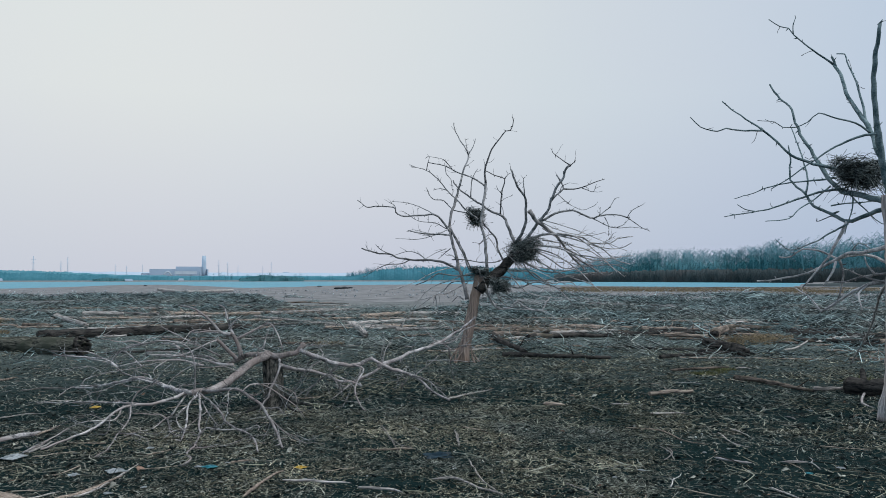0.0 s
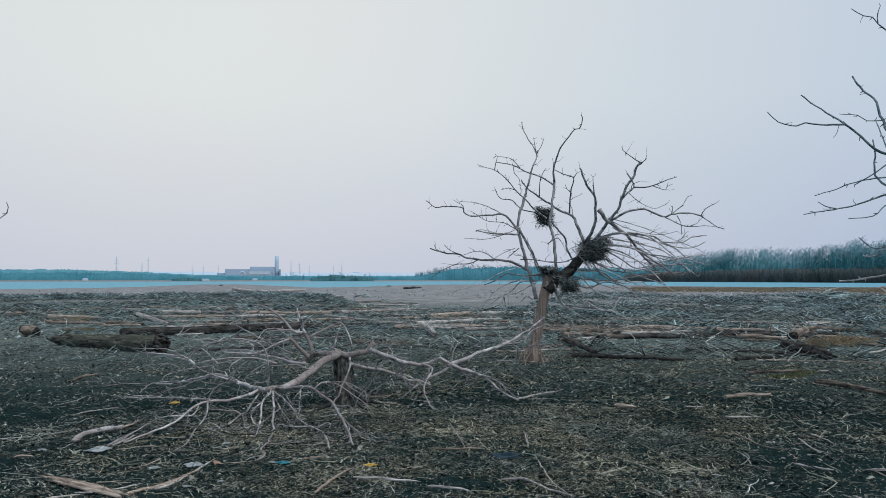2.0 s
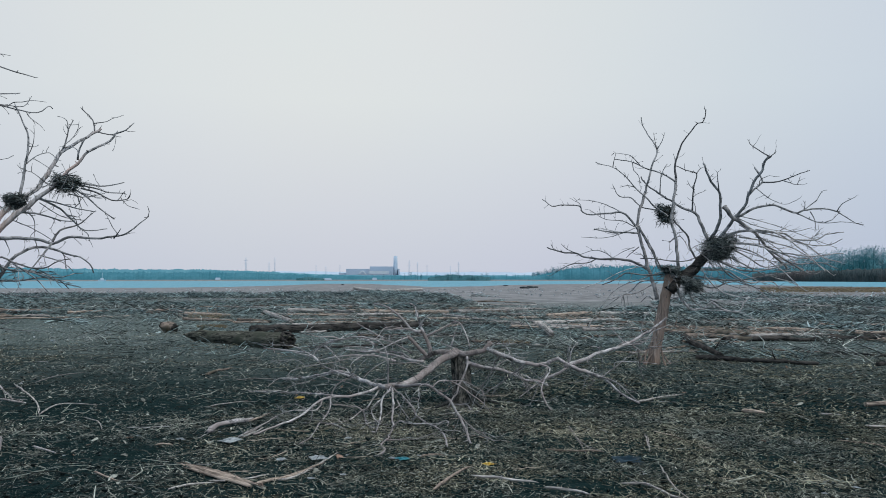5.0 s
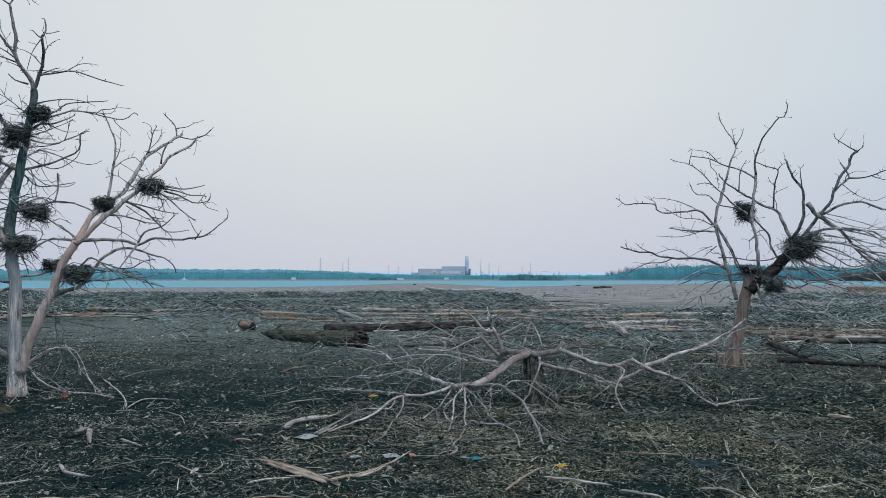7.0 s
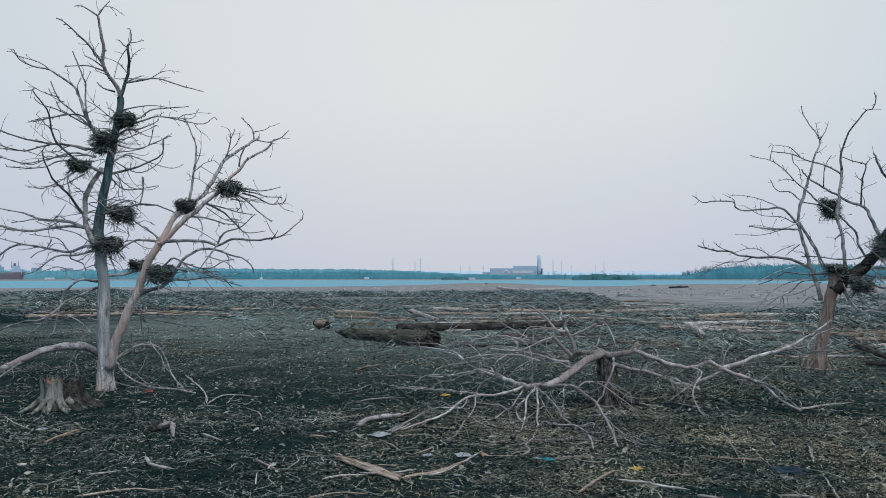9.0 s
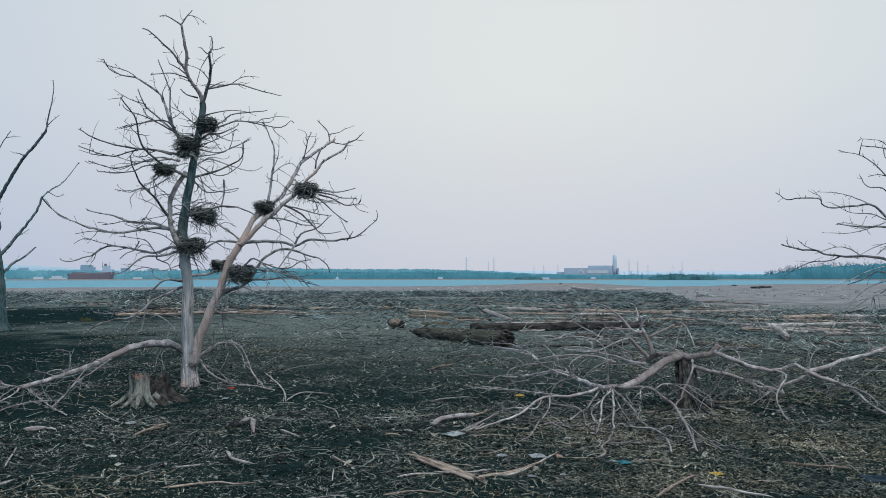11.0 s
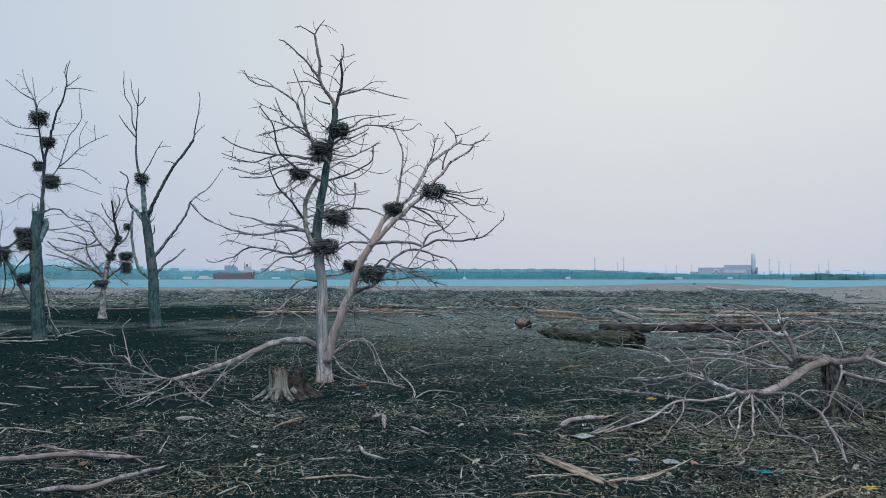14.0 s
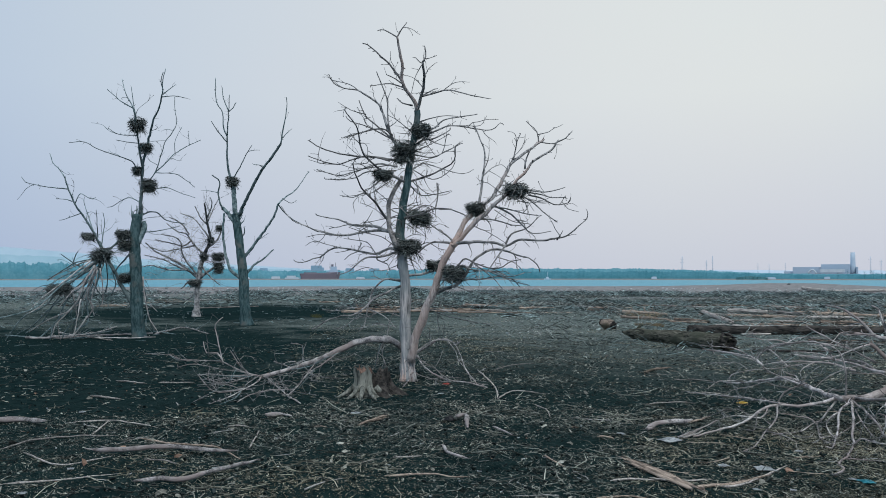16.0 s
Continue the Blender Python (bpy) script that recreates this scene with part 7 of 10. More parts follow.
def root_stock(top):
    """The rotten foot under a fallen crown: a low ragged wedge of black wood with upright fibres and splayed roots."""
    h = Heap()
    n, rings = 44, 14
    for i in range(rings + 1):
        u = i / rings
        mid = Vector((0.10 - 0.12 * u, -0.30 + 0.30 * u, 0.84 * u - 0.03))
        for k in range(n):
            a = 2 * math.pi * k / n
            d = Vector((math.cos(a), math.sin(a), 0))
            rib = noise.noise(d * 4.5 + Vector((0, 0, u * 0.6)))
            r = 0.13 * (1 + 0.6 * max(0, 1 - u / 0.4) ** 1.6 * (0.8 + 0.9 * noise.noise(d * 1.6))) * (1 + 0.5 * rib)
            h.v.append(mid + Vector((d.x * r * 1.15, d.y * r, 0.05 * noise.noise(d * 6 + Vector((u, 0, 0))))))
    for i in range(rings):
        for k in range(n):
            a, b = i * n + k, i * n + (k + 1) % n
            h.f.append((a, b, b + n, a + n))
    h.f.append(tuple(rings * n + k for k in range(n)))
    part("root_stock", h, "root_wood", top, "dark grey-brown rotten root stock")
    rng = random.Random(17)
    for a in (20, 130, 235, 320):
        d = Vector((math.cos(radians(a)), math.sin(radians(a)), 0))
        c = Vector((0.10, -0.30, 0.0))
        path, ts = smooth_path([c + d * 0.16 + Vector((0, 0, 0.22)), c + d * 0.32 + Vector((0, 0, 0.09)), c + d * rng.uniform(0.5, 0.75)], 0.05, 0.02)
        h = Heap()
        h.tube(path, [0.05 - 0.035 * t for t in ts], 8, 0.3)
        part("root", h, "black_wood", top)
    for k in range(9):
        a = rng.uniform(0, 2 * math.pi)
        p = Vector((0.02 + math.cos(a) * 0.15, -0.05 + math.sin(a) * 0.13, rng.uniform(0.5, 0.75)))
        h = Heap()
        h.tube([p, p + Vector((rng.gauss(0, 0.02), rng.gauss(0, 0.02), -0.2)), p + Vector((math.cos(a) * 0.06, math.sin(a) * 0.06, -0.45))], [0.006, 0.008, 0.004], 5)
        part("fibre", h, "stump", top)


tree = Tree("fallen_tree", -2.95, 13.74, "bleached fallen tree crown lying on a dark root stump", 626, ("dark", "bleach", "worn"), twigs=4.2, twig_len=0.65, boughs=0.65, category="fallen tree")
root_stock(tree.top)
tree.limb(0.074, 0.050, (-0.06, -0.12, 0.9), (-0.33, -0.51, 0.71), (-0.54, -0.85, 0.52), (-0.75, -1.15, 0.43), (-0.96, -1.43, 0.42))
tree.limb(0.044, 0.017, (-0.96, -1.43, 0.42), (-1.28, -1.05, 0.4), (-1.71, -0.55, 0.41), (-2.08, -0.13, 0.45), (-2.44, 0.25, 0.45), (-2.83, 0.63, 0.34), (-3.32, 1.08, 0.21), (-3.93, 1.62, 0.08), (-4.32, 1.94, 0.03))
tree.limb(0.064, 0.030, (-0.05, -0.01, 0.86), (-0.41, 0, 0.87), (-0.67, 0.01, 0.76), (-0.88, 0.02, 0.68))
tree.limb(0.025, 0.009, (-0.86, 0.02, 0.68), (-1.17, 0.1, 0.82), (-1.58, 0.18, 0.83), (-1.93, 0.24, 0.81), (-2.35, 0.31, 0.85))
tree.limb(0.018, 0.007, (-0.93, -1.4, 0.42), (-0.9, -1.46, 0.74), (-0.92, -1.53, 1.02), (-1, -1.59, 1.16), (-1.17, -1.67, 1.22), (-1.34, -1.74, 1.25), (-1.58, -1.86, 1.21), (-1.83, -1.98, 1.12), (-1.91, -2.02, 1.03), (-2.02, -2.09, 0.89), mat="limb_grey")
tree.limb(0.011, 0.007, (-1.61, 0.18, 0.83), (-1.67, 0.19, 0.95), (-1.75, 0.19, 1.02), (-2.02, 0.17, 1.05))
tree.limb(0.020, 0.007, (-1.84, -0.41, 0.41), (-2.08, -0.41, 0.48), (-2.25, -0.41, 0.53), (-2.47, -0.41, 0.62), (-2.58, -0.4, 0.72), (-2.75, -0.4, 0.79), (-3.03, -0.4, 0.84), (-3.37, -0.41, 0.9), (-3.6, -0.41, 0.9))
tree.limb(0.011, 0.006, (-4.15, 1.81, 0.06), (-4.1, 1.85, 0.21), (-3.72, 2.02, 0.32), (-3.27, 2.22, 0.38), (-2.93, 2.36, 0.47), (-2.48, 2.55, 0.56))
tree.limb(0.011, 0.006, (-3.73, 1.44, 0.14), (-3.97, 1, 0.17), (-4.08, 0.69, 0.03))
tree.limb(0.026, 0.012, (-1.1, -1.28, 0.4), (-1.28, -1.62, 0.33), (-1.43, -1.88, 0.32), (-1.6, -2.19, 0.35), (-1.72, -2.47, 0.3), (-1.84, -2.85, 0.14), (-2.01, -3.28, 0.08), (-2.15, -3.68, 0.03))
tree.limb(0.014, 0.007, (-1.6, -2.19, 0.35), (-1.47, -2.55, 0.24), (-1.42, -2.87, 0.17), (-1.38, -3.23, 0.11), (-1.31, -3.67, 0.03), (-1.28, -4.11, 0.03))
tree.limb(0.018, 0.007, (-1.59, -2.16, 0.37), (-2.72, -1.08, 0.22), (-3.65, -0.29, 0.09), (-4.21, 0.14, 0.03))
tree.limb(0.014, 0.007, (-1.63, -2.11, 0.36), (-1.55, -2.07, 0.52), (-1.38, -2.02, 0.62), (-1.25, -1.98, 0.67))
tree.limb(0.011, 0.007, (-1.68, -2.35, 0.32), (-1.7, -2.51, 0.2), (-1.96, -2.99, 0.24), (-2.13, -3.4, 0.13), (-2.29, -3.85, 0.03))
tree.limb(0.020, 0.012, (-0.89, -1.34, 0.43), (-0.86, -1.51, 0.38), (-0.85, -1.92, 0.31), (-0.71, -2.42, 0.17), (-0.61, -2.84, 0.08), (-0.56, -3.14, 0.03))
tree.limb(0.020, 0.012, (-0.88, -1.31, 0.41), (-0.64, -2.01, 0.24), (-0.48, -2.59, 0.13), (-0.36, -2.93, 0.08), (-0.28, -3.46, 0.02), (-0.25, -3.83, 0.02), (-0.1, -4.13, 0.02), (-0.08, -4.54, 0.03))
tree.limb(0.018, 0.012, (-0.84, -1.38, 0.4), (-0.5, -1.84, 0.31), (-0.3, -2.16, 0.24), (-0.16, -2.43, 0.16), (0.12, -2.84, 0.13), (0.31, -3.1, 0.13), (0.5, -3.43, 0.1), (0.63, -3.8, 0.03))
tree.limb(0.011, 0.007, (-0.71, -1.69, 0.32), (-0.53, -1.92, 0.15), (-0.35, -2.1, 0.03))
tree.limb(0.018, 0.007, (-1.1, -1.28, 0.36), (-1.13, -1.54, 0.24), (-1.15, -1.77, 0.13), (-1.19, -1.89, 0.11), (-1.26, -2.21, 0.02), (-1.35, -2.48, 0.02), (-1.44, -2.81, 0.03))
tree.limb(0.011, 0.007, (-1.17, -1.89, 0.12), (-0.92, -2.48, 0.02), (-0.69, -2.83, 0.03))
tree.limb(0.026, 0.017, (-0.86, -1.28, 0.43), (-0.6, -1.5, 0.46), (-0.29, -1.77, 0.53), (-0.05, -2, 0.54), (0.13, -2.22, 0.48), (0.37, -2.51, 0.41), (0.53, -2.79, 0.3), (0.71, -3.14, 0.18), (0.89, -3.56, 0.03))
tree.limb(0.012, 0.007, (0.53, -2.79, 0.3), (0.76, -2.99, 0.15), (0.98, -3.16, 0.05), (1.13, -3.26, 0.03))
tree.limb(0.012, 0.007, (0, -2.04, 0.54), (0.07, -1.97, 0.61), (0.22, -1.86, 0.61), (0.37, -1.74, 0.51), (0.52, -1.61, 0.37), (0.67, -1.48, 0.23), (0.78, -1.35, 0.03))
tree.limb(0.011, 0.007, (0.13, -2.22, 0.51), (0.21, -2.18, 0.49), (0.29, -2.13, 0.53))
tree.limb(0.021, 0.012, (0.16, -0.27, 0.82), (0.19, -0.34, 0.71), (0.15, -0.46, 0.53), (0.08, -0.59, 0.35), (0.07, -0.67, 0.23), (0.01, -0.73, 0.18), (-0.04, -0.84, 0.03))
tree.limb(0.066, 0.038, (-0.04, -0.11, 0.86), (0.18, -0.1, 0.85), (0.42, -0.09, 0.93), (0.55, -0.09, 1.07))
tree.limb(0.050, 0.029, (0.47, -0.09, 0.98), (0.61, -0.02, 0.88), (0.75, 0.03, 0.83), (0.98, 0.13, 0.73), (1.3, 0.26, 0.66), (1.53, 0.36, 0.68))
tree.limb(0.036, 0.030, (1.48, 0.34, 0.67), (1.67, 0.46, 0.75), (1.85, 0.59, 0.62), (2.13, 0.76, 0.51), (2.41, 0.94, 0.38))
tree.limb(0.026, 0.016, (2.41, 0.94, 0.38), (2.55, 0.81, 0.3), (2.74, 0.62, 0.16), (2.93, 0.46, 0.08), (3.08, 0.33, 0.03))
tree.limb(0.019, 0.008, (2.36, 0.9, 0.4), (2.65, 0.79, 0.33), (2.88, 0.66, 0.16), (3.04, 0.57, 0.03))
tree.limb(0.042, 0.019, (1.78, 0.54, 0.62), (2.08, 0.83, 0.7), (2.31, 1.06, 0.79), (2.6, 1.33, 0.87), (2.84, 1.55, 0.93), (3.09, 1.8, 1.08), (3.34, 2.04, 1.2), (3.61, 2.31, 1.41))
tree.limb(0.014, 0.009, (2.84, 1.55, 0.93), (3.14, 1.69, 0.96), (3.34, 1.79, 1.17), (3.64, 1.93, 1.29))
tree.limb(0.041, 0.021, (0.14, -0.17, 0.71), (0.35, 0.29, 0.58), (0.54, 0.68, 0.51), (0.78, 1.16, 0.36), (0.94, 1.49, 0.22), (1.16, 1.88, 0.15), (1.31, 2.17, 0.03))
tree.limb(0.035, 0.025, (1.19, 1.94, 0.14), (1.47, 2.04, 0.28), (1.71, 2.13, 0.42))
tree.limb(0.015, 0.007, (0.75, 0.03, 0.83), (0.6, 0.04, 0.73), (0.54, 0.06, 0.53), (0.39, 0.08, 0.32), (0.38, 0.11, 0.12), (0.44, 0.15, 0.03))
tree.limb(0.019, 0.009, (1.08, 0.17, 0.7), (1.06, 0.19, 0.61), (0.86, 0.22, 0.47), (0.61, 0.25, 0.26), (0.47, 0.29, 0.03))
tree.limb(0.019, 0.011, (1.35, 0.28, 0.67), (1.56, 0.1, 0.61), (1.49, -0.14, 0.45), (1.46, -0.36, 0.29), (1.58, -0.61, 0.1), (1.67, -0.73, 0.03))
tree.limb(0.011, 0.007, (0.88, 0.1, 0.73), (0.92, 0.91, 0.34), (0.99, 1.57, 0.03))
tree.limb(0.014, 0.008, (1.16, 1.88, 0.13), (0.96, 0.53, 0.03))
tree.limb(0.014, 0.007, (1.85, 0.6, 0.64), (1.9, 0.64, 0.91), (2.01, 0.69, 1.03))
tree.limb(0.014, 0.007, (1.85, 0.6, 0.64), (1.83, 0.54, 0.82), (1.89, 0.5, 1))
tree.limb(0.014, 0.007, (2.36, 1.12, 0.8), (2.36, 1.09, 0.91), (2.22, 1.01, 0.93))
tree.limb(0.014, 0.007, (2.84, 1.55, 0.93), (2.64, 1.51, 1.17), (2.55, 1.48, 1.27))
tree.limb(0.014, 0.009, (2.94, 1.6, 0.94), (3.13, 1.62, 0.81), (3.28, 1.63, 0.89), (3.54, 1.66, 0.9))
tree.limb(0.014, 0.009, (3.06, 1.61, 0.84), (3.11, 2.44, 0.41), (3.19, 3.15, 0.03))
tree.limb(0.014, 0.007, (2.13, 0.76, 0.51), (2.23, 1.65, 0.2), (2.1, 2.11, 0.03))
tree.limb(0.014, 0.007, (2.41, 0.94, 0.38), (2.7, 1.06, 0.6), (2.87, 1.14, 0.75))
tree.limb(0.011, 0.006, (-0.06, -0.12, 0.94), (-0.28, -0.09, 1.01), (-0.36, -0.08, 1.06))
tree.limb(0.046, 0.030, (-0.52, -0.16, 0.82), (-0.56, -0.17, 1.06), (-0.63, -0.19, 1.20), (-0.70, -0.20, 1.25), mat="worn")
tree.limb(0.030, 0.010, (-0.63, -0.19, 1.20), (-0.70, -0.16, 1.34), (-0.77, -0.14, 1.51), (-0.83, -0.11, 1.68), (-0.93, -0.10, 1.74))
tree.limb(0.020, 0.008, (-0.70, -0.18, 1.34), (-0.62, -0.25, 1.46), (-0.49, -0.31, 1.55))
tree.limb(0.034, 0.012, (-0.69, -0.20, 1.24), (-0.88, -0.17, 1.28), (-1.04, -0.13, 1.45), (-1.22, -0.10, 1.60), (-1.45, -0.08, 1.70), (-1.63, -0.04, 1.72))
tree.limb(0.024, 0.009, (-0.59, -0.18, 1.16), (-0.33, -0.17, 1.29), (-0.07, -0.17, 1.42), (0.05, -0.19, 1.36), (0.17, -0.22, 1.13), (0.21, -0.26, 0.96))
tree.limb(0.037, 0.028, (-0.58, -0.23, 0.82), (-0.70, -0.29, 0.96), (-0.82, -0.35, 1.10), (-0.88, -0.39, 1.16), mat="worn")
tree.limb(0.020, 0.007, (-0.85, -0.23, 1.29), (-0.99, -0.38, 1.30), (-1.10, -0.53, 1.30), (-1.19, -0.66, 1.29))
tree.limb(0.018, 0.007, (-0.87, -0.39, 1.15), (-1.05, -0.53, 1.08), (-1.30, -0.69, 0.95), (-1.56, -0.85, 0.92))
tree.limb(0.015, 0.007, (-0.15, -0.13, 1.00), (-0.09, -0.17, 1.20), (-0.03, -0.21, 1.32))
tree.limb(0.026, 0.010, (-0.62, -0.24, 0.72), (-0.93, -0.23, 0.75), (-1.25, -0.22, 0.83), (-1.66, -0.23, 0.88), (-2.09, -0.24, 0.90))
tree.limb(0.019, 0.007, (-0.83, -0.28, 0.86), (-1.16, -0.15, 1.00), (-1.62, -0.04, 1.19), (-1.99, 0.08, 1.36))
tree.limb(0.014, 0.006, (-0.10, -0.18, 1.12), (-0.15, -0.21, 0.95), (-0.23, -0.25, 0.91))
tree.limb(0.020, 0.008, (-1.08, -0.44, 0.73), (-1.47, -0.49, 0.83), (-2.06, -0.58, 0.81), (-2.46, -0.63, 0.73))
tree.limb(0.016, 0.006, (-1.99, -0.22, 1.10), (-2.31, -0.22, 1.06), (-2.63, -0.22, 0.94), (-2.78, -0.19, 0.82))
tree.limb(0.018, 0.007, (-1.56, -0.23, 1.00), (-1.80, -0.15, 1.13), (-2.20, -0.10, 1.06), (-2.65, -0.06, 0.95))
tree.limb(0.016, 0.006, (-2.04, -0.64, 0.74), (-2.37, -0.61, 1.00), (-2.62, -0.56, 0.80))
tree.limb(0.022, 0.008, (-2.50, -0.54, 0.72), (-2.75, -0.45, 0.84), (-3.20, -0.41, 0.87), (-3.64, -0.37, 0.90))
tree.done()


# ---- stump, logs, sticks and scraps ----
def stump(x, y):
    """A rotted stump: a fluted pale shell with root toes, a dark half behind and a reddish broken top."""
    top = tagged(new("tree_stump"), "rotted tree stump with a reddish broken top and splayed roots", "stump")
    top.location = (x, y, 0)
    view = Vector((x, y, 0)).normalized()
    side = Vector((view.y, -view.x, 0))
    for name, off, r, high, mat, s in (("shell", -side * 0.12, 0.15, 0.50, "stump", 1.0), ("heartwood", side * 0.17 + view * 0.12, 0.19, 0.45, "dark", 4.0)):
        h = Heap()
        n, rings = 40, 14
        for i in range(rings + 1):
            u = i / rings
            for k in range(n):
                a = 2 * math.pi * k / n
                d = Vector((math.cos(a), math.sin(a), 0))
                toe = max(0.0, math.sin(a * 5 + s + 1.5 * noise.noise(d * 2)))
                flute = 1 + 0.20 * (toe - 0.4) * (1 - u * 0.3) + 0.30 * noise.noise(d * 1.7 + Vector((0, 0, u * 1.4 + s)))
                rr = r * flute * (1 + 1.5 * max(0, 1 - u / 0.75) ** 1.8 * (0.35 + 0.9 * toe))
                z = high * u * (1 + 0.45 * u * noise.noise(d * 3.0 + Vector((s, 0, 0))) + 0.12 * u * noise.noise(d * 9.0)) - 0.03
                h.v.append(off + d * rr + Vector((0, 0, z)))
        for i in range(rings):
            for k in range(n):
                a, b = i * n + k, i * n + (k + 1) % n
                h.f.append((a, b, b + n, a + n))
        part(name, h, mat, top)
        cap = Heap()
        rim = h.v[rings * n:]
        mid = sum((p for p in rim), Vector()) / n
        cap.v = [p * 0.999 for p in rim] + [mid + (p - mid) * 0.5 + Vector((0, 0, -0.07 + 0.05 * noise.noise(p * 9))) for p in rim] + [mid - Vector((0, 0, 0.1))]
        for k in range(n):
            b = (k + 1) % n
            cap.f += [(k, b, n + b, n + k), (n + k, n + b, 2 * n)]
        part("broken_top", cap, "rot" if mat == "stump" else "dark", top, "reddish crumbling wood" if mat == "stump" else "")
    rng = random.Random(5)
    for k, a in enumerate((200, 235, 262, 290, 335)):
        d = side * math.cos(radians(a)) + view * math.sin(radians(a))
        p = -side * 0.1 + d * 0.22
        path, ts = smooth_path([p + Vector((0, 0, 0.16)), p + d * 0.14 + Vector((0, 0, 0.07)), p + d * rng.uniform(0.24, 0.40) + Vector((0, 0, -0.01))], 0.04, 0.01)
        h = Heap()
        h.tube(path, [0.06 - 0.045 * t for t in ts], 8, 0.2)
        part("root", h, "stump", top)


stump(-11.22, 9.53)


def log(a, b, r, mat):
    """A drift log with uneven girth, its two ends broken."""
    a, b = Vector(a), Vector(b)
    label = {"log": "weathered brown driftwood log lying on the mud", "mossy": "thick mossy brown drift log with a broken end", "dark": "dark waterlogged driftwood log half sunk in the mud",
             "grey": "bleached grey driftwood pole on the mud", "tan": "pale tan driftwood plank on the mud"}[mat]
    top = tagged(new("driftwood_log"), label, "log", group="driftwood logs")
    mid = (a + b) / 2
    top.location = mid
    long = (b - a).length
    turned = Vector((1, 0, 0)).rotation_difference((b - a).normalized())
    top.rotation_mode, top.rotation_quaternion = "QUATERNION", turned
    back = turned.inverted()
    rng = random.Random(int(mid.x * 131 + mid.y * 17))
    pts = [back @ (a - mid)]
    n = 2 if r > 0.12 else 4
    for k in range(1, n + 1):
        q = a.lerp(b, k / (n + 1)) - mid
        off = min(0.035 * long, r * (0.5 if r > 0.12 else 2.4))
        pts.append(back @ (q + Vector((rng.gauss(0, off), rng.gauss(0, off), rng.uniform(-0.2, 0.35) * r))))
    path, ts = smooth_path(pts + [back @ (b - mid)], max(0.08, long / 60), min(0.03, r * 0.25))
    h = Heap()
    radii = [r * (1.1 - 0.45 * t if r < 0.12 else 1.05 - 0.22 * t) * (1 + (0.2 if r < 0.12 else 0.11) * noise.noise(p * 2.5 + mid)) for p, t in zip(path, ts)]
    if mat == "mossy":
        # thick at its rotten butt, drawn out to a worn point
        radii = [w * (1.12 - 0.12 * t - 0.75 * max(0, (t - 0.8) / 0.2) ** 1.6) for w, t in zip(radii, ts)]
    h.tube(path, radii, 24 if r > 0.12 else 9, 0.15 if r > 0.12 else 0.2, cap=False)
    made = part("body", h, mat, top)
    for k in range(rng.randrange(0, 3)):
        i = rng.randrange(2, len(path) - 2)
        d = Vector((rng.gauss(0, 1), rng.gauss(0, 1), abs(rng.gauss(0.3, 0.5)))).normalized()
        w = radii[i] * rng.uniform(0.3, 0.5)
        h = Heap()
        h.tube([path[i], path[i] + d * (radii[i] + rng.uniform(0.05, 0.25)), path[i] + d * (radii[i] + rng.uniform(0.25, 0.4))], [w, w * 0.8, w * 0.4], 6, 0.2)
        part("branch_stub", h, mat, made)
    for i, s in ((0, -1), (len(path) - 1, 1)):
        d = (path[i] - path[i - s]).normalized()
        end = Heap()
        sides = 16 if r > 0.12 else 9
        end.tube([path[i] - d * 0.02, path[i] + d * r * 0.35, path[i] + d * r * 0.1], [radii[i] * 1.0, radii[i] * 0.7, radii[i] * 0.25], sides, 0.7)
        cap = part("broken_end", end, "dark" if mat in ("log", "dark", "mossy") else mat, top)
        for k in range(16 if mat == "mossy" and s < 0 else 0):
            # rotten teeth of wood round the butt
            turn, w = k * 2.4, radii[i] * rng.uniform(0.35, 0.95)
            side = Vector((0, math.cos(turn), math.sin(turn)))
            tooth = Heap()
            tooth.tube([path[i] - d * 0.1 + side * w, path[i] + d * rng.uniform(0.02, 0.1) + side * w, path[i] + d * rng.uniform(0.12, 0.3) + side * w * rng.uniform(0.8, 1.15)], [0.05, 0.045, 0.012], 6, 0.3)
            part("tooth", tooth, "dark" if k % 3 else "mossy", cap)


log((-10.26, 22.40, 0.24), (-15.15, 24.73, 0.20), 0.245, "mossy")
log((-18.34, 28.38, 0.19), (-17.78, 28.22, 0.18), 0.185, "log")
log((-14.6, 28.5, 0.13), (-8.1, 33.0, 0.13), 0.180, "dark")
log((-4.29, 35.99, 0.1), (-0.53, 40.47, 0.11), 0.101, "grey")
log((-3.87, 34.2, 0.13), (-2.84, 29, 0.11), 0.121, "grey")
log((-20.7, 45.34, 0.14), (-18.69, 46.03, 0.14), 0.143, "grey")
log((-20.94, 42.63, 0.15), (-15.68, 34.67, 0.12), 0.131, "grey")
log((-19.03, 46.89, 0.11), (-16.35, 45.3, 0.1), 0.102, "grey")
log((-12.55, 45.16, 0.13), (-10.64, 45.8, 0.13), 0.125, "tan")
log((-11.44, 46.95, 0.1), (-10.29, 48.97, 0.1), 0.102, "grey")
log((-15.01, 42.07, 0.09), (-12.77, 43.52, 0.09), 0.093, "grey")
log((-10.21, 46.92, 0.12), (-6.73, 51.37, 0.13), 0.124, "grey")
log((-7.78, 35.76, 0.07), (-5.25, 38.01, 0.07), 0.070, "grey")
log((-5.85, 33.68, 0.05), (-4.11, 33.13, 0.05), 0.050, "log")
log((-3.45, 33.35, 0.05), (-2.36, 34.08, 0.05), 0.050, "grey")
log((-5.32, 26.2, 0.04), (-3.25, 26.19, 0.04), 0.039, "log")
log((-38.47, 41.63, 0.17), (-34.73, 41.2, 0.16), 0.085, "tan")
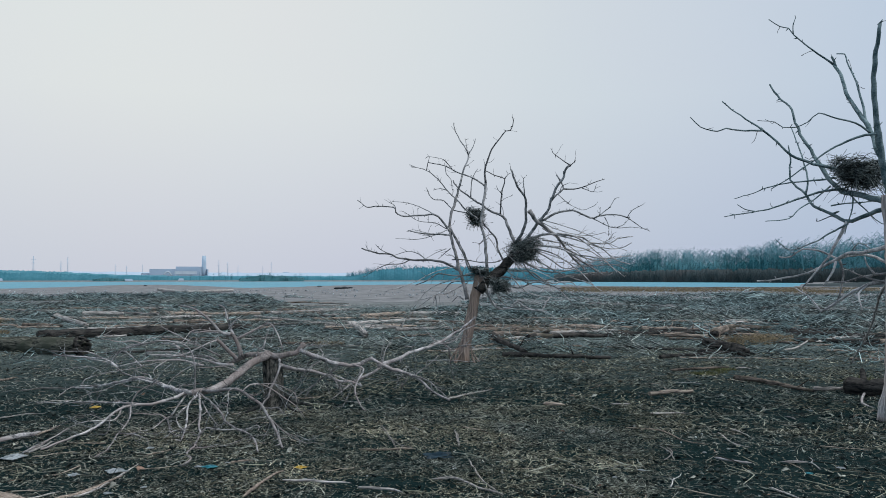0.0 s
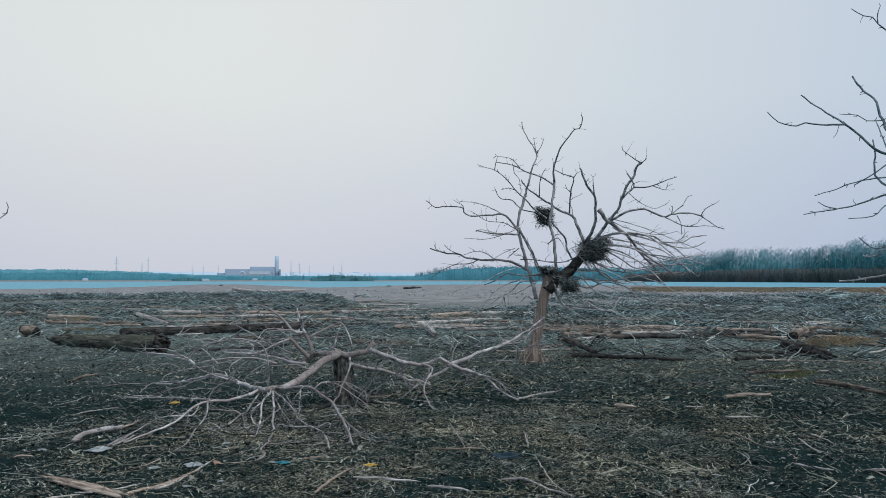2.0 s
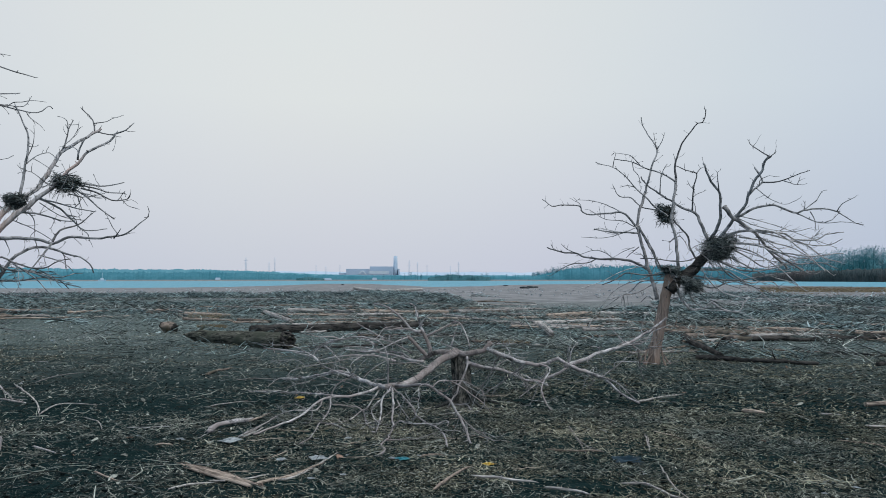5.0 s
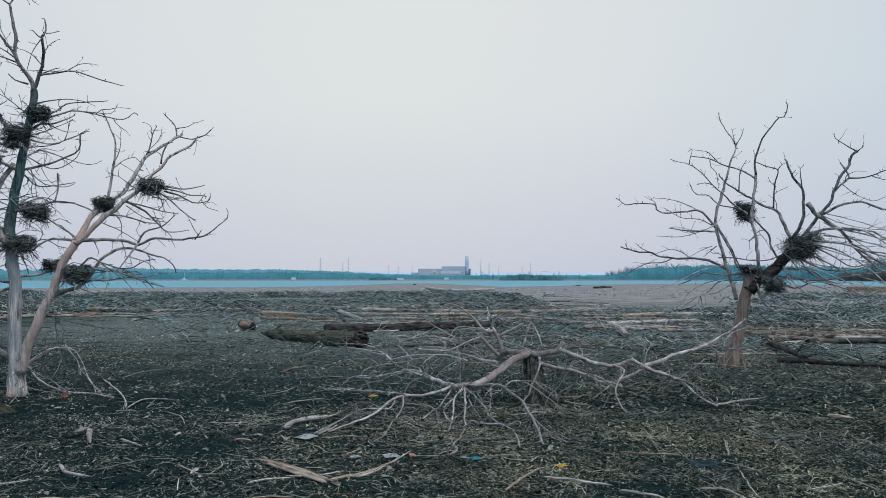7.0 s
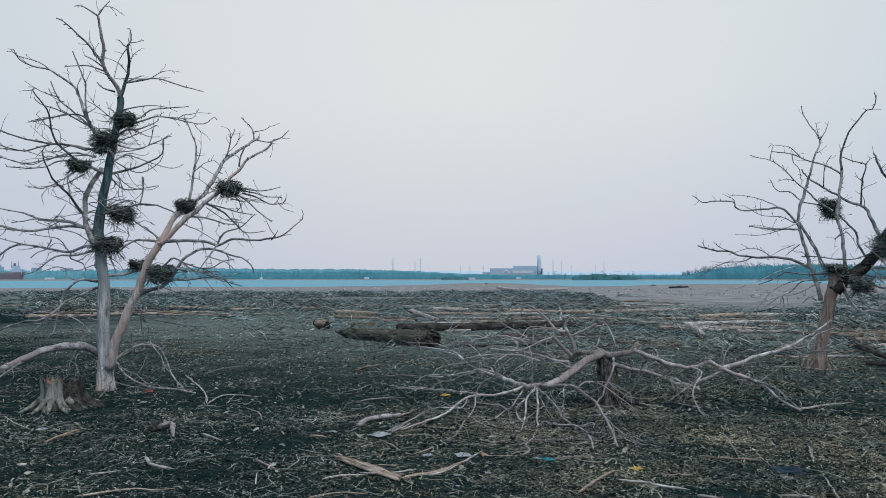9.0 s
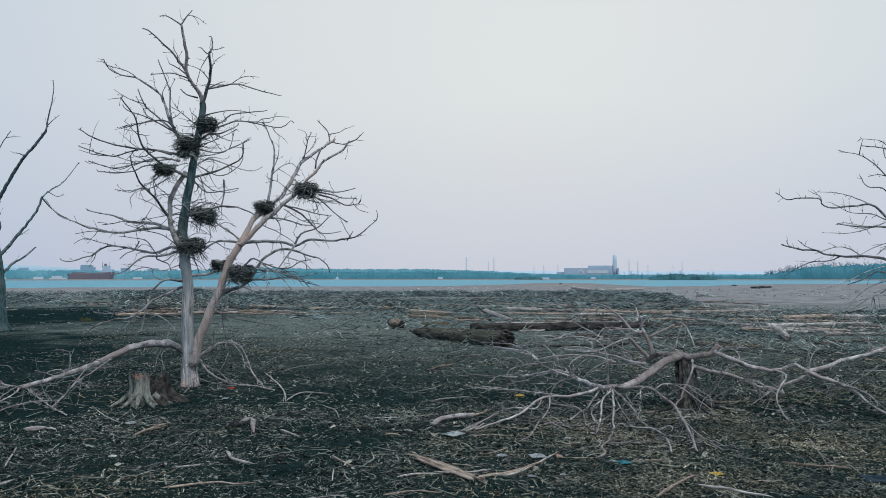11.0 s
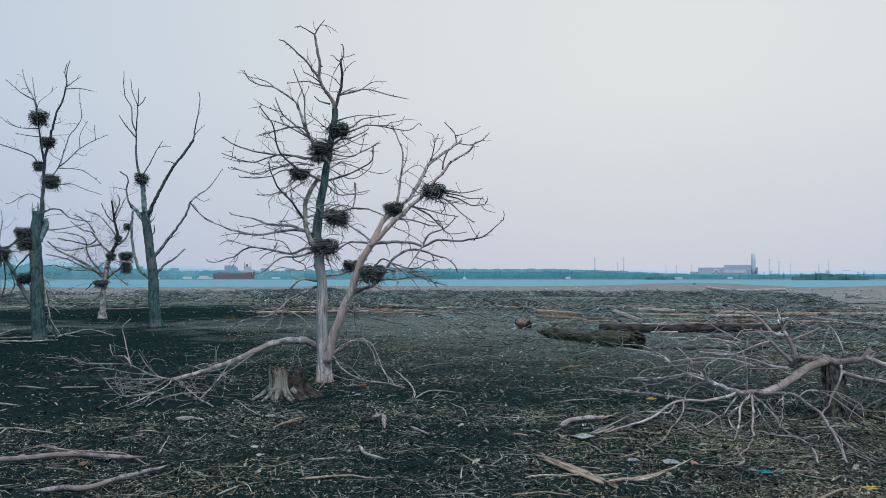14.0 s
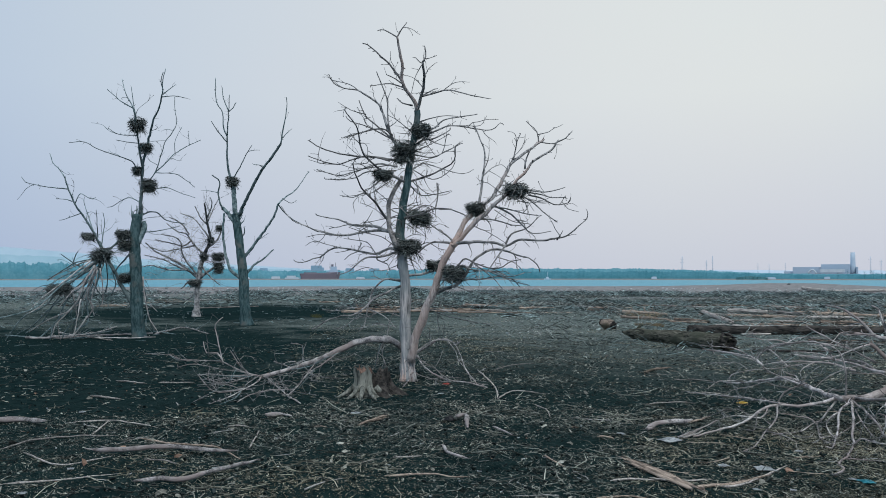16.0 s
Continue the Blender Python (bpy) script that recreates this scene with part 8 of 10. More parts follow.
log((-32.3, 40.08, 0.13), (-31.01, 42.21, 0.13), 0.08, "tan")
log((-31.39, 45.17, 0.16), (-26.3, 42.55, 0.14), 0.08, "grey")
log((-24.85, 40.51, 0.15), (-21.23, 38.99, 0.14), 0.10, "tan")
log((-13.2, 38.76, 0.09), (-10.56, 37.99, 0.09), 0.090, "log")
log((-4.43, 42.93, 0.12), (-2.27, 46.18, 0.13), 0.128, "tan")
log((-1.98, 46.67, 0.12), (1.33, 46.4, 0.11), 0.115, "grey")
log((1.67, 22.04, 0.07), (4.5, 21.26, 0.07), 0.065, "dark")
log((1.77, 28.73, 0.13), (2.35, 22.47, 0.10), 0.105, "dark")
log((4.18, 30.57, 0.07), (7.04, 32.15, 0.07), 0.071, "grey")
log((2.32, 27.96, 0.05), (3.72, 29.56, 0.06), 0.053, "grey")
log((3.61, 31.37, 0.06), (5.16, 33.4, 0.06), 0.060, "grey")
log((8.39, 34.89, 0.07), (8.93, 32.32, 0.06), 0.064, "log")
log((9.29, 33.17, 0.08), (10.6, 32.12, 0.08), 0.076, "tan")
log((9.8, 28.51, 0.15), (11.89, 32.36, 0.18), 0.163, "log")
log((8.37, 25.09, 0.16), (8.33, 21.73, 0.14), 0.154, "dark")
log((6.31, 17.12, 0.05), (7.11, 15.17, 0.045), 0.048, "log")
log((7.24, 15.46, 0.04), (7.82, 15.3, 0.04), 0.044, "grey")
log((7.74, 15.1, 0.16), (8.41, 14.44, 0.16), 0.157, "dark")
log((3.87, 14.81, 0.04), (4.78, 15.17, 0.04), 0.040, "tan")
log((13.69, 31.04, 0.1), (17.93, 32.27, 0.11), 0.107, "dark")
log((13.76, 27.63, 0.06), (16.1, 29.75, 0.06), 0.060, "grey")
log((14.76, 33.47, 0.08), (16.49, 34.57, 0.09), 0.084, "tan")
log((-50.01, 138.34, 0.27), (-36.23, 109.35, 0.21), 0.238, "grey")
log((-36.39, 109.35, 0.21), (-34.02, 127.52, 0.24), 0.222, "grey")
log((-21.21, 43.3, 0.11), (-17.25, 37.99, 0.09), 0.102, "dark")
log((-19.04, 35.74, 0.09), (-16.87, 34.96, 0.09), 0.089, "log")
log((-10.48, 43.82, 0.08), (-4.76, 36.14, 0.07), 0.076, "grey")
log((8.08, 38.11, 0.09), (9.36, 36.73, 0.09), 0.086, "log")
log((-43.68, 36.79, 0.11), (-31.18, 43.54, 0.1), 0.104, "dark")
log((-38.85, 41.76, 0.14), (-33.42, 40.32, 0.13), 0.075, "grey")
log((-49.79, 26.78, 0.05), (-49.33, 31.34, 0.05), 0.045, "grey")
log((-28.23, 41.83, 0.12), (-27.58, 44.74, 0.13), 0.128, "tan")
log((3.04, 28.29, 0.08), (6.27, 29.55, 0.08), 0.105, "dark")
log((6.79, 30.01, 0.07), (10.78, 31.11, 0.07), 0.095, "dark")
log((8.01, 28.53, 0.16), (9.19, 28.05, 0.14), 0.085, "tan")
log((-22.27, 36.14, 0.10), (-19.06, 35.29, 0.08), 0.085, "tan")
log((-18.58, 40.69, 0.10), (-15.79, 42.81, 0.08), 0.07, "tan")
log((-20.46, 46.54, 0.10), (-19.52, 49.29, 0.08), 0.05, "grey")
log((-7.66, 31.44, 0.08), (-7.33, 36.16, 0.08), 0.06, "log")
log((-18.50, 34.26, 0.06), (-16.93, 34.79, 0.06), 0.055, "tan")
rng_log = random.Random(8)
for k in range(200):
    az, d = rng_log.uniform(-34, 46), rng_log.uniform(23, 74)
    if -8 < az < 6 and d > 46 or az > 30 and d < 62:
        continue
    p, turn = far(az, d), radians(az) + rng_log.gauss(0, 0.5)
    half = Vector((math.cos(turn), math.sin(turn), 0)) * rng_log.uniform(0.4, 2.6)
    r = rng_log.uniform(0.016, 0.045) + 0.0006 * d * rng_log.random()
    p.z = relief(p.x, p.y) + r * 0.7
    log(p - half, p + half, r, rng_log.choice(("grey", "grey", "log", "log", "dark", "tan", "tan")))


def drift_band(count, az0, az1, r0, r1, long, thick, mats, seed, lean=0.14):
    """A strand line: poles and planks washed up side by side along the shore's line."""
    rng = random.Random(seed)
    for k in range(count):
        az, d = rng.uniform(az0, az1), rng.uniform(r0, r1) + 1.8 * noise.noise(Vector((seed, k * 0.7, 0)))
        p, turn = far(az, d), radians(az) + rng.gauss(0, lean)
        half = Vector((math.cos(turn), math.sin(turn), 0)) * rng.uniform(*long) * 0.5
        r = rng.uniform(*thick)
        p.z = relief(p.x, p.y) + r * 0.75
        log(p - half, p + half, r, rng.choice(mats))


drift_band(52, 6, 50, 47, 56, (0.8, 3.8), (0.04, 0.11), ("tan", "tan", "grey", "log"), 31, 0.24)
drift_band(40, -6, 24, 33, 46, (0.8, 3.8), (0.035, 0.09), ("tan", "grey", "grey", "log", "dark"), 32, 0.22)
drift_band(46, -35, 1, 27, 44, (1.0, 4.5), (0.035, 0.09), ("tan", "grey", "log", "log", "dark"), 33, 0.25)
drift_band(12, -35, -3, 28, 36, (1.8, 4.2), (0.08, 0.13), ("dark", "log", "tan"), 34)
drift_band(22, 44, 72, 64, 78, (0.8, 3.2), (0.035, 0.08), ("tan", "grey", "log"), 35)


def stick(mat, r, *pts):
    label = {"grey": "bleached grey drift stick lying on litter", "tan": "tan bark-stripped stick lying on litter", "pale": "short whitish broken stick on the mud",
             "straw": "long dry reed stem on the mud", "log": "brown drift stick lying on litter", "bleached": "bleached bark-stripped pole lying on litter"}[mat]
    path, ts = smooth_path(pts, 0.05, min(0.012, r))
    h = Heap()
    mid = path[len(path) // 2].copy()
    rng = random.Random(int(mid.x * 97 + mid.y * 31))
    thick = r > 0.03
    radii = [r * (1.05 - 0.35 * t) * (min(1, 0.5 + 6 * t) * min(1, 0.3 + 4.5 * (1 - t)) if thick else min(1, 0.35 + 6 * t, 0.25 + 5 * (1 - t)))
             * (1 + (0.35 if thick else 0.2) * noise.noise(p * 6)) for p, t in zip(path, ts)]
    crook = 0.18 * r if thick else 0.0
    path = [p + Vector((noise.noise(p * 5), noise.noise(p * 5 + Vector((7, 0, 0))), 0.5 * noise.noise(p * 5 + Vector((0, 9, 0))))) * crook * 2 for p in path]
    h.tube([p - mid for p in path], radii, 11 if thick else 9, 0.42 if thick else 0.15)
    ob = tagged(part("driftwood_stick" if mat != "straw" else "reed_stem", h, {"pale": "bleach", "straw": "grey", "bleached": "bleach"}.get(mat, mat)), label, "stick", group="loose sticks")
    if thick:
        # splinters and strips of bark standing off the ends and flanks
        for k in range(6):
            i = rng.choice((0, 0, 1, len(path) - 2, len(path) - 2, rng.randrange(1, len(path) - 1)))
            d = (path[i + 1] - path[i]).normalized() * (-1 if i < 2 else 1)
            off = Vector((rng.gauss(0, 1), rng.gauss(0, 1), abs(rng.gauss(0, 1)))).normalized() * radii[i] * 0.75
            q = path[i] - mid + off
            bit = Heap()
            bit.tube([q - d * 0.05, q + d * 0.02 + off * 0.15, q + d * rng.uniform(0.03, 0.11) + off * 0.3], [r * 0.22, r * 0.2, r * 0.04], 5)
            part("splinter", bit, {"pale": "bleach", "straw": "grey", "bleached": "bleach"}.get(mat, mat), ob)
    ob.location = mid


stick("bleached", 0.032, (-10, 4, 0.05), (-9.79, 4.26, 0.05), (-9.51, 4.76, 0.05), (-8.92, 4.98, 0.05), (-8.69, 5.22, 0.05))
stick("tan", 0.012, (-10.38, 4.75, 0.03), (-9.78, 4.89, 0.03), (-9.15, 5.18, 0.03), (-8.37, 5.08, 0.02))
stick("bleached", 0.028, (-8.21, 3.7, 0.04), (-8.13, 3.94, 0.04), (-7.93, 4.13, 0.04), (-8.03, 4.62, 0.04), (-8.11, 5.19, 0.04))
stick("bleached", 0.042, (-13.09, 3.69, 0.06), (-12.89, 4.02, 0.06), (-12.4, 4.25, 0.06))
stick("straw", 0.011, (-11.01, 3.24, 0.02), (-11.32, 3.75, 0.02), (-11.18, 4.2, 0.02), (-10.81, 4.67, 0.02))
stick("straw", 0.010, (-10.63, 3.39, 0.02), (-9.63, 3.47, 0.02), (-9.62, 4.08, 0.02))
stick("straw", 0.009, (-9.14, 2.7, 0.02), (-8.95, 3.14, 0.02), (-8.72, 3.77, 0.02))
stick("straw", 0.011, (-12.25, 4.6, 0.02), (-11.97, 5.08, 0.02), (-10.97, 5.31, 0.02))
stick("straw", 0.012, (-11.11, 4.43, 0.02), (-12.05, 5.06, 0.02))
stick("straw", 0.009, (-9.2, 4.28, 0.02), (-8.95, 4.41, 0.02), (-8.63, 4.44, 0.02))
stick("tan", 0.011, (-6.54, 5.76, 0.02), (-6.26, 6.17, 0.02), (-5.98, 6.24, 0.02), (-5.84, 6.38, 0.02))
stick("pale", 0.021, (-7.13, 7.27, 0.04), (-6.76, 7.01, 0.04), (-6.4, 6.98, 0.03))
stick("pale", 0.036, (-8.36, 8.83, 0.06), (-8.3, 8.97, 0.06), (-7.64, 8.3, 0.05))
stick("grey", 0.017, (-12.24, 13.64, 0.04), (-10.26, 11.93, 0.03), (-9.05, 10.63, 0.03))
stick("grey", 0.014, (-9.15, 10.75, 0.03), (-9.5, 11.45, 0.03), (-9.49, 11.77, 0.03), (-8.87, 11.78, 0.03))
stick("log", 0.015, (-8.98, 7.47, 0.03), (-9.11, 7.79, 0.03), (-9.17, 8.19, 0.03))
stick("grey", 0.011, (-4.43, 7.72, 0.02), (-4.15, 7.83, 0.02), (-3.91, 8.13, 0.02))
stick("tan", 0.015, (-3.9, 7.68, 0.03), (-3.64, 8.08, 0.03), (-3.59, 8.52, 0.03))
stick("grey", 0.022, (-5.21, 9.92, 0.03), (-5.25, 10.58, 0.04))
stick("grey", 0.020, (-10.65, 6.91, 0.03), (-10.42, 7.06, 0.03))
stick("straw", 0.011, (-8.82, 5.48, 0.02), (-9.46, 6, 0.02), (-9.94, 6.38, 0.02))
stick("straw", 0.027, (-28.67, 10.16, 0.04), (-29.01, 11.24, 0.04), (-26.57, 11.23, 0.04))
stick("straw", 0.016, (-16.41, 7.01, 0.03), (-15.53, 7.27, 0.03))
stick("straw", 0.016, (-15.45, 7.47, 0.03), (-15, 8.03, 0.03))
stick("grey", 0.019, (-14.7, 5.81, 0.03), (-13.9, 6.04, 0.03))
stick("tan", 0.017, (-1.99, 7.9, 0.03), (-1.89, 8.74, 0.03), (-1.8, 8.97, 0.03))
stick("grey", 0.016, (-0.89, 8.25, 0.03), (-0.55, 8.19, 0.03), (-0.41, 8.06, 0.03))
stick("grey", 0.015, (-0.12, 8.6, 0.03), (0.16, 8.6, 0.03), (0.39, 8.21, 0.03), (0.61, 7.98, 0.03))
stick("grey", 0.010, (0.31, 9.58, 0.02), (0.41, 8.69, 0.02), (0.59, 7.98, 0.02))
stick("grey", 0.014, (-1.73, 8.56, 0.03), (-1.36, 8.51, 0.03), (-0.97, 8.42, 0.03))
stick("bleached", 0.038, (-5.79, 10.06, 0.04), (-5.86, 10.5, 0.06), (-5.66, 10.97, 0.05), (-5.69, 11.2, 0.04))
stick("grey", 0.013, (-3.8, 7.87, 0.02), (-3.6, 8.12, 0.02), (-3.57, 9.07, 0.02), (-3.57, 9.34, 0.02))
stick("grey", 0.015, (-5.16, 9.87, 0.03), (-5.18, 10.55, 0.03))
stick("straw", 0.008, (1.3, 8.47, 0.02), (1.53, 8.07, 0.02), (1.68, 7.85, 0.02))
stick("straw", 0.011, (3.4, 8.3, 0.02), (3.54, 7.84, 0.02))
stick("straw", 0.009, (2.9, 10.29, 0.02), (2.86, 9.9, 0.02), (2.64, 9.5, 0.02))
stick("straw", 0.010, (3.89, 11.22, 0.02), (3.84, 10.46, 0.02), (3.97, 10.22, 0.02))
stick("straw", 0.010, (4.06, 9.41, 0.02), (4.33, 9.41, 0.02))
stick("pale", 0.016, (3.29, 9.62, 0.03), (3.41, 9.47, 0.03), (3.62, 9.33, 0.03))
stick("straw", 0.013, (3.34, 12.8, 0.02), (3.91, 12.85, 0.02))
stick("straw", 0.010, (-0.92, 11.78, 0.02), (-0.63, 10.54, 0.02), (-0.35, 10.13, 0.02))
stick("tan", 0.010, (-0.96, 10.06, 0.02), (-0.43, 10.19, 0.02))
stick("straw", 0.010, (0.17, 11.43, 0.02), (0.21, 10.29, 0.02))
stick("grey", 0.019, (0.06, 14.18, 0.03), (0.49, 14.87, 0.03), (0.94, 15.39, 0.03))
stick("grey", 0.013, (2.9, 13.71, 0.03), (3.24, 13.71, 0.03))
stick("pale", 0.024, (8.19, 15.32, 0.04), (7.3, 13.81, 0.04), (7.18, 13.22, 0.04))
stick("log", 0.032, (5.39, 18.57, 0.05), (6.92, 19.14, 0.05))
stick("grey", 0.030, (10.2, 23.73, 0.04), (11.05, 24.68, 0.04), (13.54, 28.85, 0.05))
stick("grey", 0.041, (12.63, 26.7, 0.05), (13.7, 27.9, 0.06), (14.56, 29.23, 0.06))
stick("straw", 0.033, (16.44, 41.28, 0.06), (13.3, 32.53, 0.05))
stick("tan", 0.030, (1.71, 13.58, 0.05), (2.07, 13.47, 0.05))
stick("tan", 0.015, (-3.85, 7.78, 0.03), (-3.68, 8.04, 0.03), (-3.52, 8.74, 0.03))
stick("tan", 0.010, (-4.4, 6.65, 0.02), (-4.21, 6.93, 0.02), (-3.92, 7, 0.02))
stick("tan", 0.016, (-5.63, 10.96, 0.03), (-5.63, 11.39, 0.03), (-5.65, 11.7, 0.03))
stick("grey", 0.011, (-4.66, 7.31, 0.02), (-4.53, 7.57, 0.02), (-4.31, 7.68, 0.02))
stick("grey", 0.012, (-12.04, 13.99, 0.02), (-12.39, 15.00, 0.02), (-12.29, 15.82, 0.02))
stick("log", 0.030, (-9.27, 15.96, 0.04), (-9.37, 16.73, 0.04), (-9.27, 17.23, 0.04))
stick("grey", 0.010, (-8.38, 10.80, 0.01), (-7.89, 10.49, 0.01), (-7.43, 9.97, 0.01))
stick("pale", 0.013, (-7.54, 8.73, 0.02), (-7.29, 8.64, 0.02), (-6.96, 8.47, 0.02))
stick("tan", 0.013, (-5.90, 7.78, 0.02), (-5.69, 7.66, 0.02), (-5.36, 7.47, 0.02))
stick("tan", 0.012, (-6.05, 9.17, 0.02), (-6.01, 9.30, 0.02), (-5.82, 9.23, 0.02))
stick("grey", 0.012, (-6.98, 12.06, 0.02), (-6.73, 12.68, 0.02), (-6.43, 12.80, 0.02))
stick("grey", 0.012, (-8.21, 15.38, 0.02), (-7.89, 15.71, 0.02), (-7.33, 15.62, 0.02))
stick("grey", 0.011, (-7.14, 13.89, 0.01), (-6.91, 14.14, 0.01), (-6.48, 14.14, 0.01))
stick("pale", 0.020, (-10.77, 6.97, 0.03), (-10.64, 7.16, 0.03), (-10.31, 7.16, 0.03))
stick("tan", 0.024, (-8.96, 7.37, 0.03), (-9.16, 7.83, 0.03), (-9.34, 8.31, 0.03))
stick("tan", 0.012, (-9.37, 6.91, 0.02), (-9.35, 7.01, 0.02), (-9.20, 7.02, 0.02))
stick("grey", 0.010, (-10.37, 6.09, 0.01), (-10.30, 6.23, 0.01), (-10.03, 6.27, 0.01))
stick("grey", 0.010, (-7.16, 6.44, 0.01), (-7.05, 6.58, 0.01), (-6.99, 6.76, 0.01))
stick("tan", 0.010, (-3.68, 9.83, 0.01), (-3.56, 9.98, 0.01), (-3.48, 10.21, 0.01))
stick("tan", 0.014, (-2.52, 9.35, 0.02), (-2.41, 9.49, 0.02), (-2.27, 9.52, 0.02))
stick("tan", 0.008, (-1.07, 10.17, 0.01), (-0.70, 10.15, 0.01), (-0.35, 10.20, 0.01))
stick("grey", 0.008, (-0.92, 11.64, 0.01), (-0.70, 10.76, 0.01), (-0.54, 9.87, 0.01))
stick("straw", 0.009, (0.20, 11.39, 0.01), (0.21, 10.79, 0.01), (0.21, 10.33, 0.01))
stick("grey", 0.011, (3.36, 12.83, 0.01), (3.71, 12.90, 0.01), (4.02, 12.86, 0.01))
stick("pale", 0.010, (5.42, 12.58, 0.01), (5.48, 12.49, 0.01), (5.48, 12.30, 0.01))
stick("pale", 0.011, (3.36, 9.62, 0.01), (3.49, 9.48, 0.01), (3.67, 9.44, 0.01))
stick("grey", 0.010, (2.83, 10.38, 0.01), (2.86, 10.05, 0.01), (2.80, 9.60, 0.01))
stick("pale", 0.009, (4.03, 9.47, 0.01), (4.22, 9.53, 0.01), (4.34, 9.48, 0.01))
stick("grey", 0.009, (4.18, 11.54, 0.01), (4.24, 11.30, 0.01), (4.24, 10.91, 0.01))
stick("grey", 0.016, (7.06, 19.15, 0.02), (7.33, 19.28, 0.02), (7.44, 19.05, 0.02))
stick("tan", 0.011, (-2.86, 14.65, 0.01), (-2.51, 14.46, 0.01), (-2.23, 14.68, 0.01))
stick("tan", 0.010, (2.68, 11.63, 0.01), (3.11, 11.44, 0.01), (3.27, 10.68, 0.01), (3.49, 10.45, 0.01))


def bark_plank(a, b, wide, mat, label):
    """A torn slab of bark and sapwood: a thin curved board with ridged grain and ragged ends."""
    a, b = Vector(a), Vector(b)
    long = (b - a).length
    n, m = 34, 9
    rng = random.Random(int(a.x * 50 + a.y))
    ends = [[rng.uniform(0.0, 0.16), rng.uniform(0.84, 1.0)] for k in range(m + 1)]
    h = Heap()
    for lay in (1, 0):
        for i in range(n + 1):
            for k in range(m + 1):
                u, v = i / n, k / m - 0.5
                u = ends[k][0] + (ends[k][1] - ends[k][0]) * u
                w = wide * (0.55 + 0.45 * math.sin(math.pi * min(1, 0.25 + u * 0.8))) * (1 + 0.25 * noise.noise(Vector((u * 4, 2, a.x))))
                x = u * long
                bow = 0.05 * long * math.sin(math.pi * u) * 0.4
                z = 0.05 * math.cos(v * 2.4) - 0.02 + 0.016 * noise.noise(Vector((x * 2.5, v * 9, 1))) + 0.008 * noise.noise(Vector((x * 9, v * 22, 5)))
                h.v.append(Vector((x - long / 2, v * w + bow, max(0.0, z) + 0.014 * lay)))
    c = (n + 1) * (m + 1)
    for i in range(n):
        for k in range(m):
            p = i * (m + 1) + k
            h.f += [(p, p + m + 1, p + m + 2, p + 1), (c + p, c + p + 1, c + p + m + 2, c + p + m + 1)]
    rim = [i * (m + 1) for i in range(n + 1)] + [n * (m + 1) + k for k in range(1, m + 1)] + [i * (m + 1) + m for i in range(n - 1, -1, -1)] + [k for k in range(m - 1, 0, -1)]
    for p, q in zip(rim, rim[1:] + rim[:1]):
        h.f.append((p, q, c + q, c + p))
    ob = tagged(part("bark_plank", h, mat, smooth=False), label, "driftwood")
    mid = (a + b) / 2
    ob.location = (mid.x, mid.y, relief(mid.x, mid.y) + 0.012)
    ob.rotation_euler = (0, 0, math.atan2(b.y - a.y, b.x - a.x))
    for k in range(5):
        s = Heap()
        u, v = rng.choice((-0.46, 0.44, 0.47)), rng.uniform(-0.4, 0.4)
        p = Vector((u * long, v * wide * 0.7, 0.03))
        s.tube([p, p + Vector((0.08 if u > 0 else -0.08, rng.gauss(0, 0.01), 0.01)), p + Vector((0.2 if u > 0 else -0.2, rng.gauss(0, 0.03), 0.0))], [0.010, 0.008, 0.003], 5)
        part("splinter", s, mat, ob)


bark_plank((-5.02, 8.22, 0), (-3.80, 7.57, 0), 0.16, "tan", "torn tan slab of bark lying on the litter")


def scrap(mat, x, y, wide):
    """A crumpled bit of plastic or cloth lying on the litter."""
    label = {"rag": "crumpled soiled white plastic scrap on the mud", "blue": "torn teal plastic scrap on the mud", "yellow": "torn yellow plastic scrap in the litter",
             "navy": "dark blue sodden cloth lying in the litter", "red": "small red plastic scrap on the mud", "black": "crumpled black plastic bag on the mud"}[mat]
    h = Heap()
    n = 12
    s = x * 3.1 + y
    high = 0.35 if mat == "black" else 0.16
    for lay in (0, 1):
        for i in range(n + 1):
            for j in range(n + 1):
                u, v = (i / n - 0.5), (j / n - 0.5)
                q = Vector((u * 5, v * 5, s))
                edge = 1 + 0.5 * noise.noise(Vector((u * 3, v * 3, s + 4)))
                z = high * wide * max(0.0, 0.5 + noise.noise(q) + 0.6 * noise.noise(q * 2.3)) * max(0.15, 1 - 3.2 * (u * u + v * v)) + 0.012
                h.v.append(Vector((u * wide * edge, v * wide * 0.9 * edge, z + 0.006 * lay)))
    m = (n + 1) * (n + 1)
    for i in range(n):
        for j in range(n):
            a = i * (n + 1) + j
            h.f += [(a + 1, a, a + n + 1, a + n + 2)[::-1], (m + a, m + a + 1, m + a + n + 2, m + a + n + 1)[::-1]]
    ob = tagged(part("scrap", h, mat), label, "litter", group="scraps of rubbish")
    ob.location = (x, y, relief(x, y))
    ob.rotation_euler = (0, 0, s)


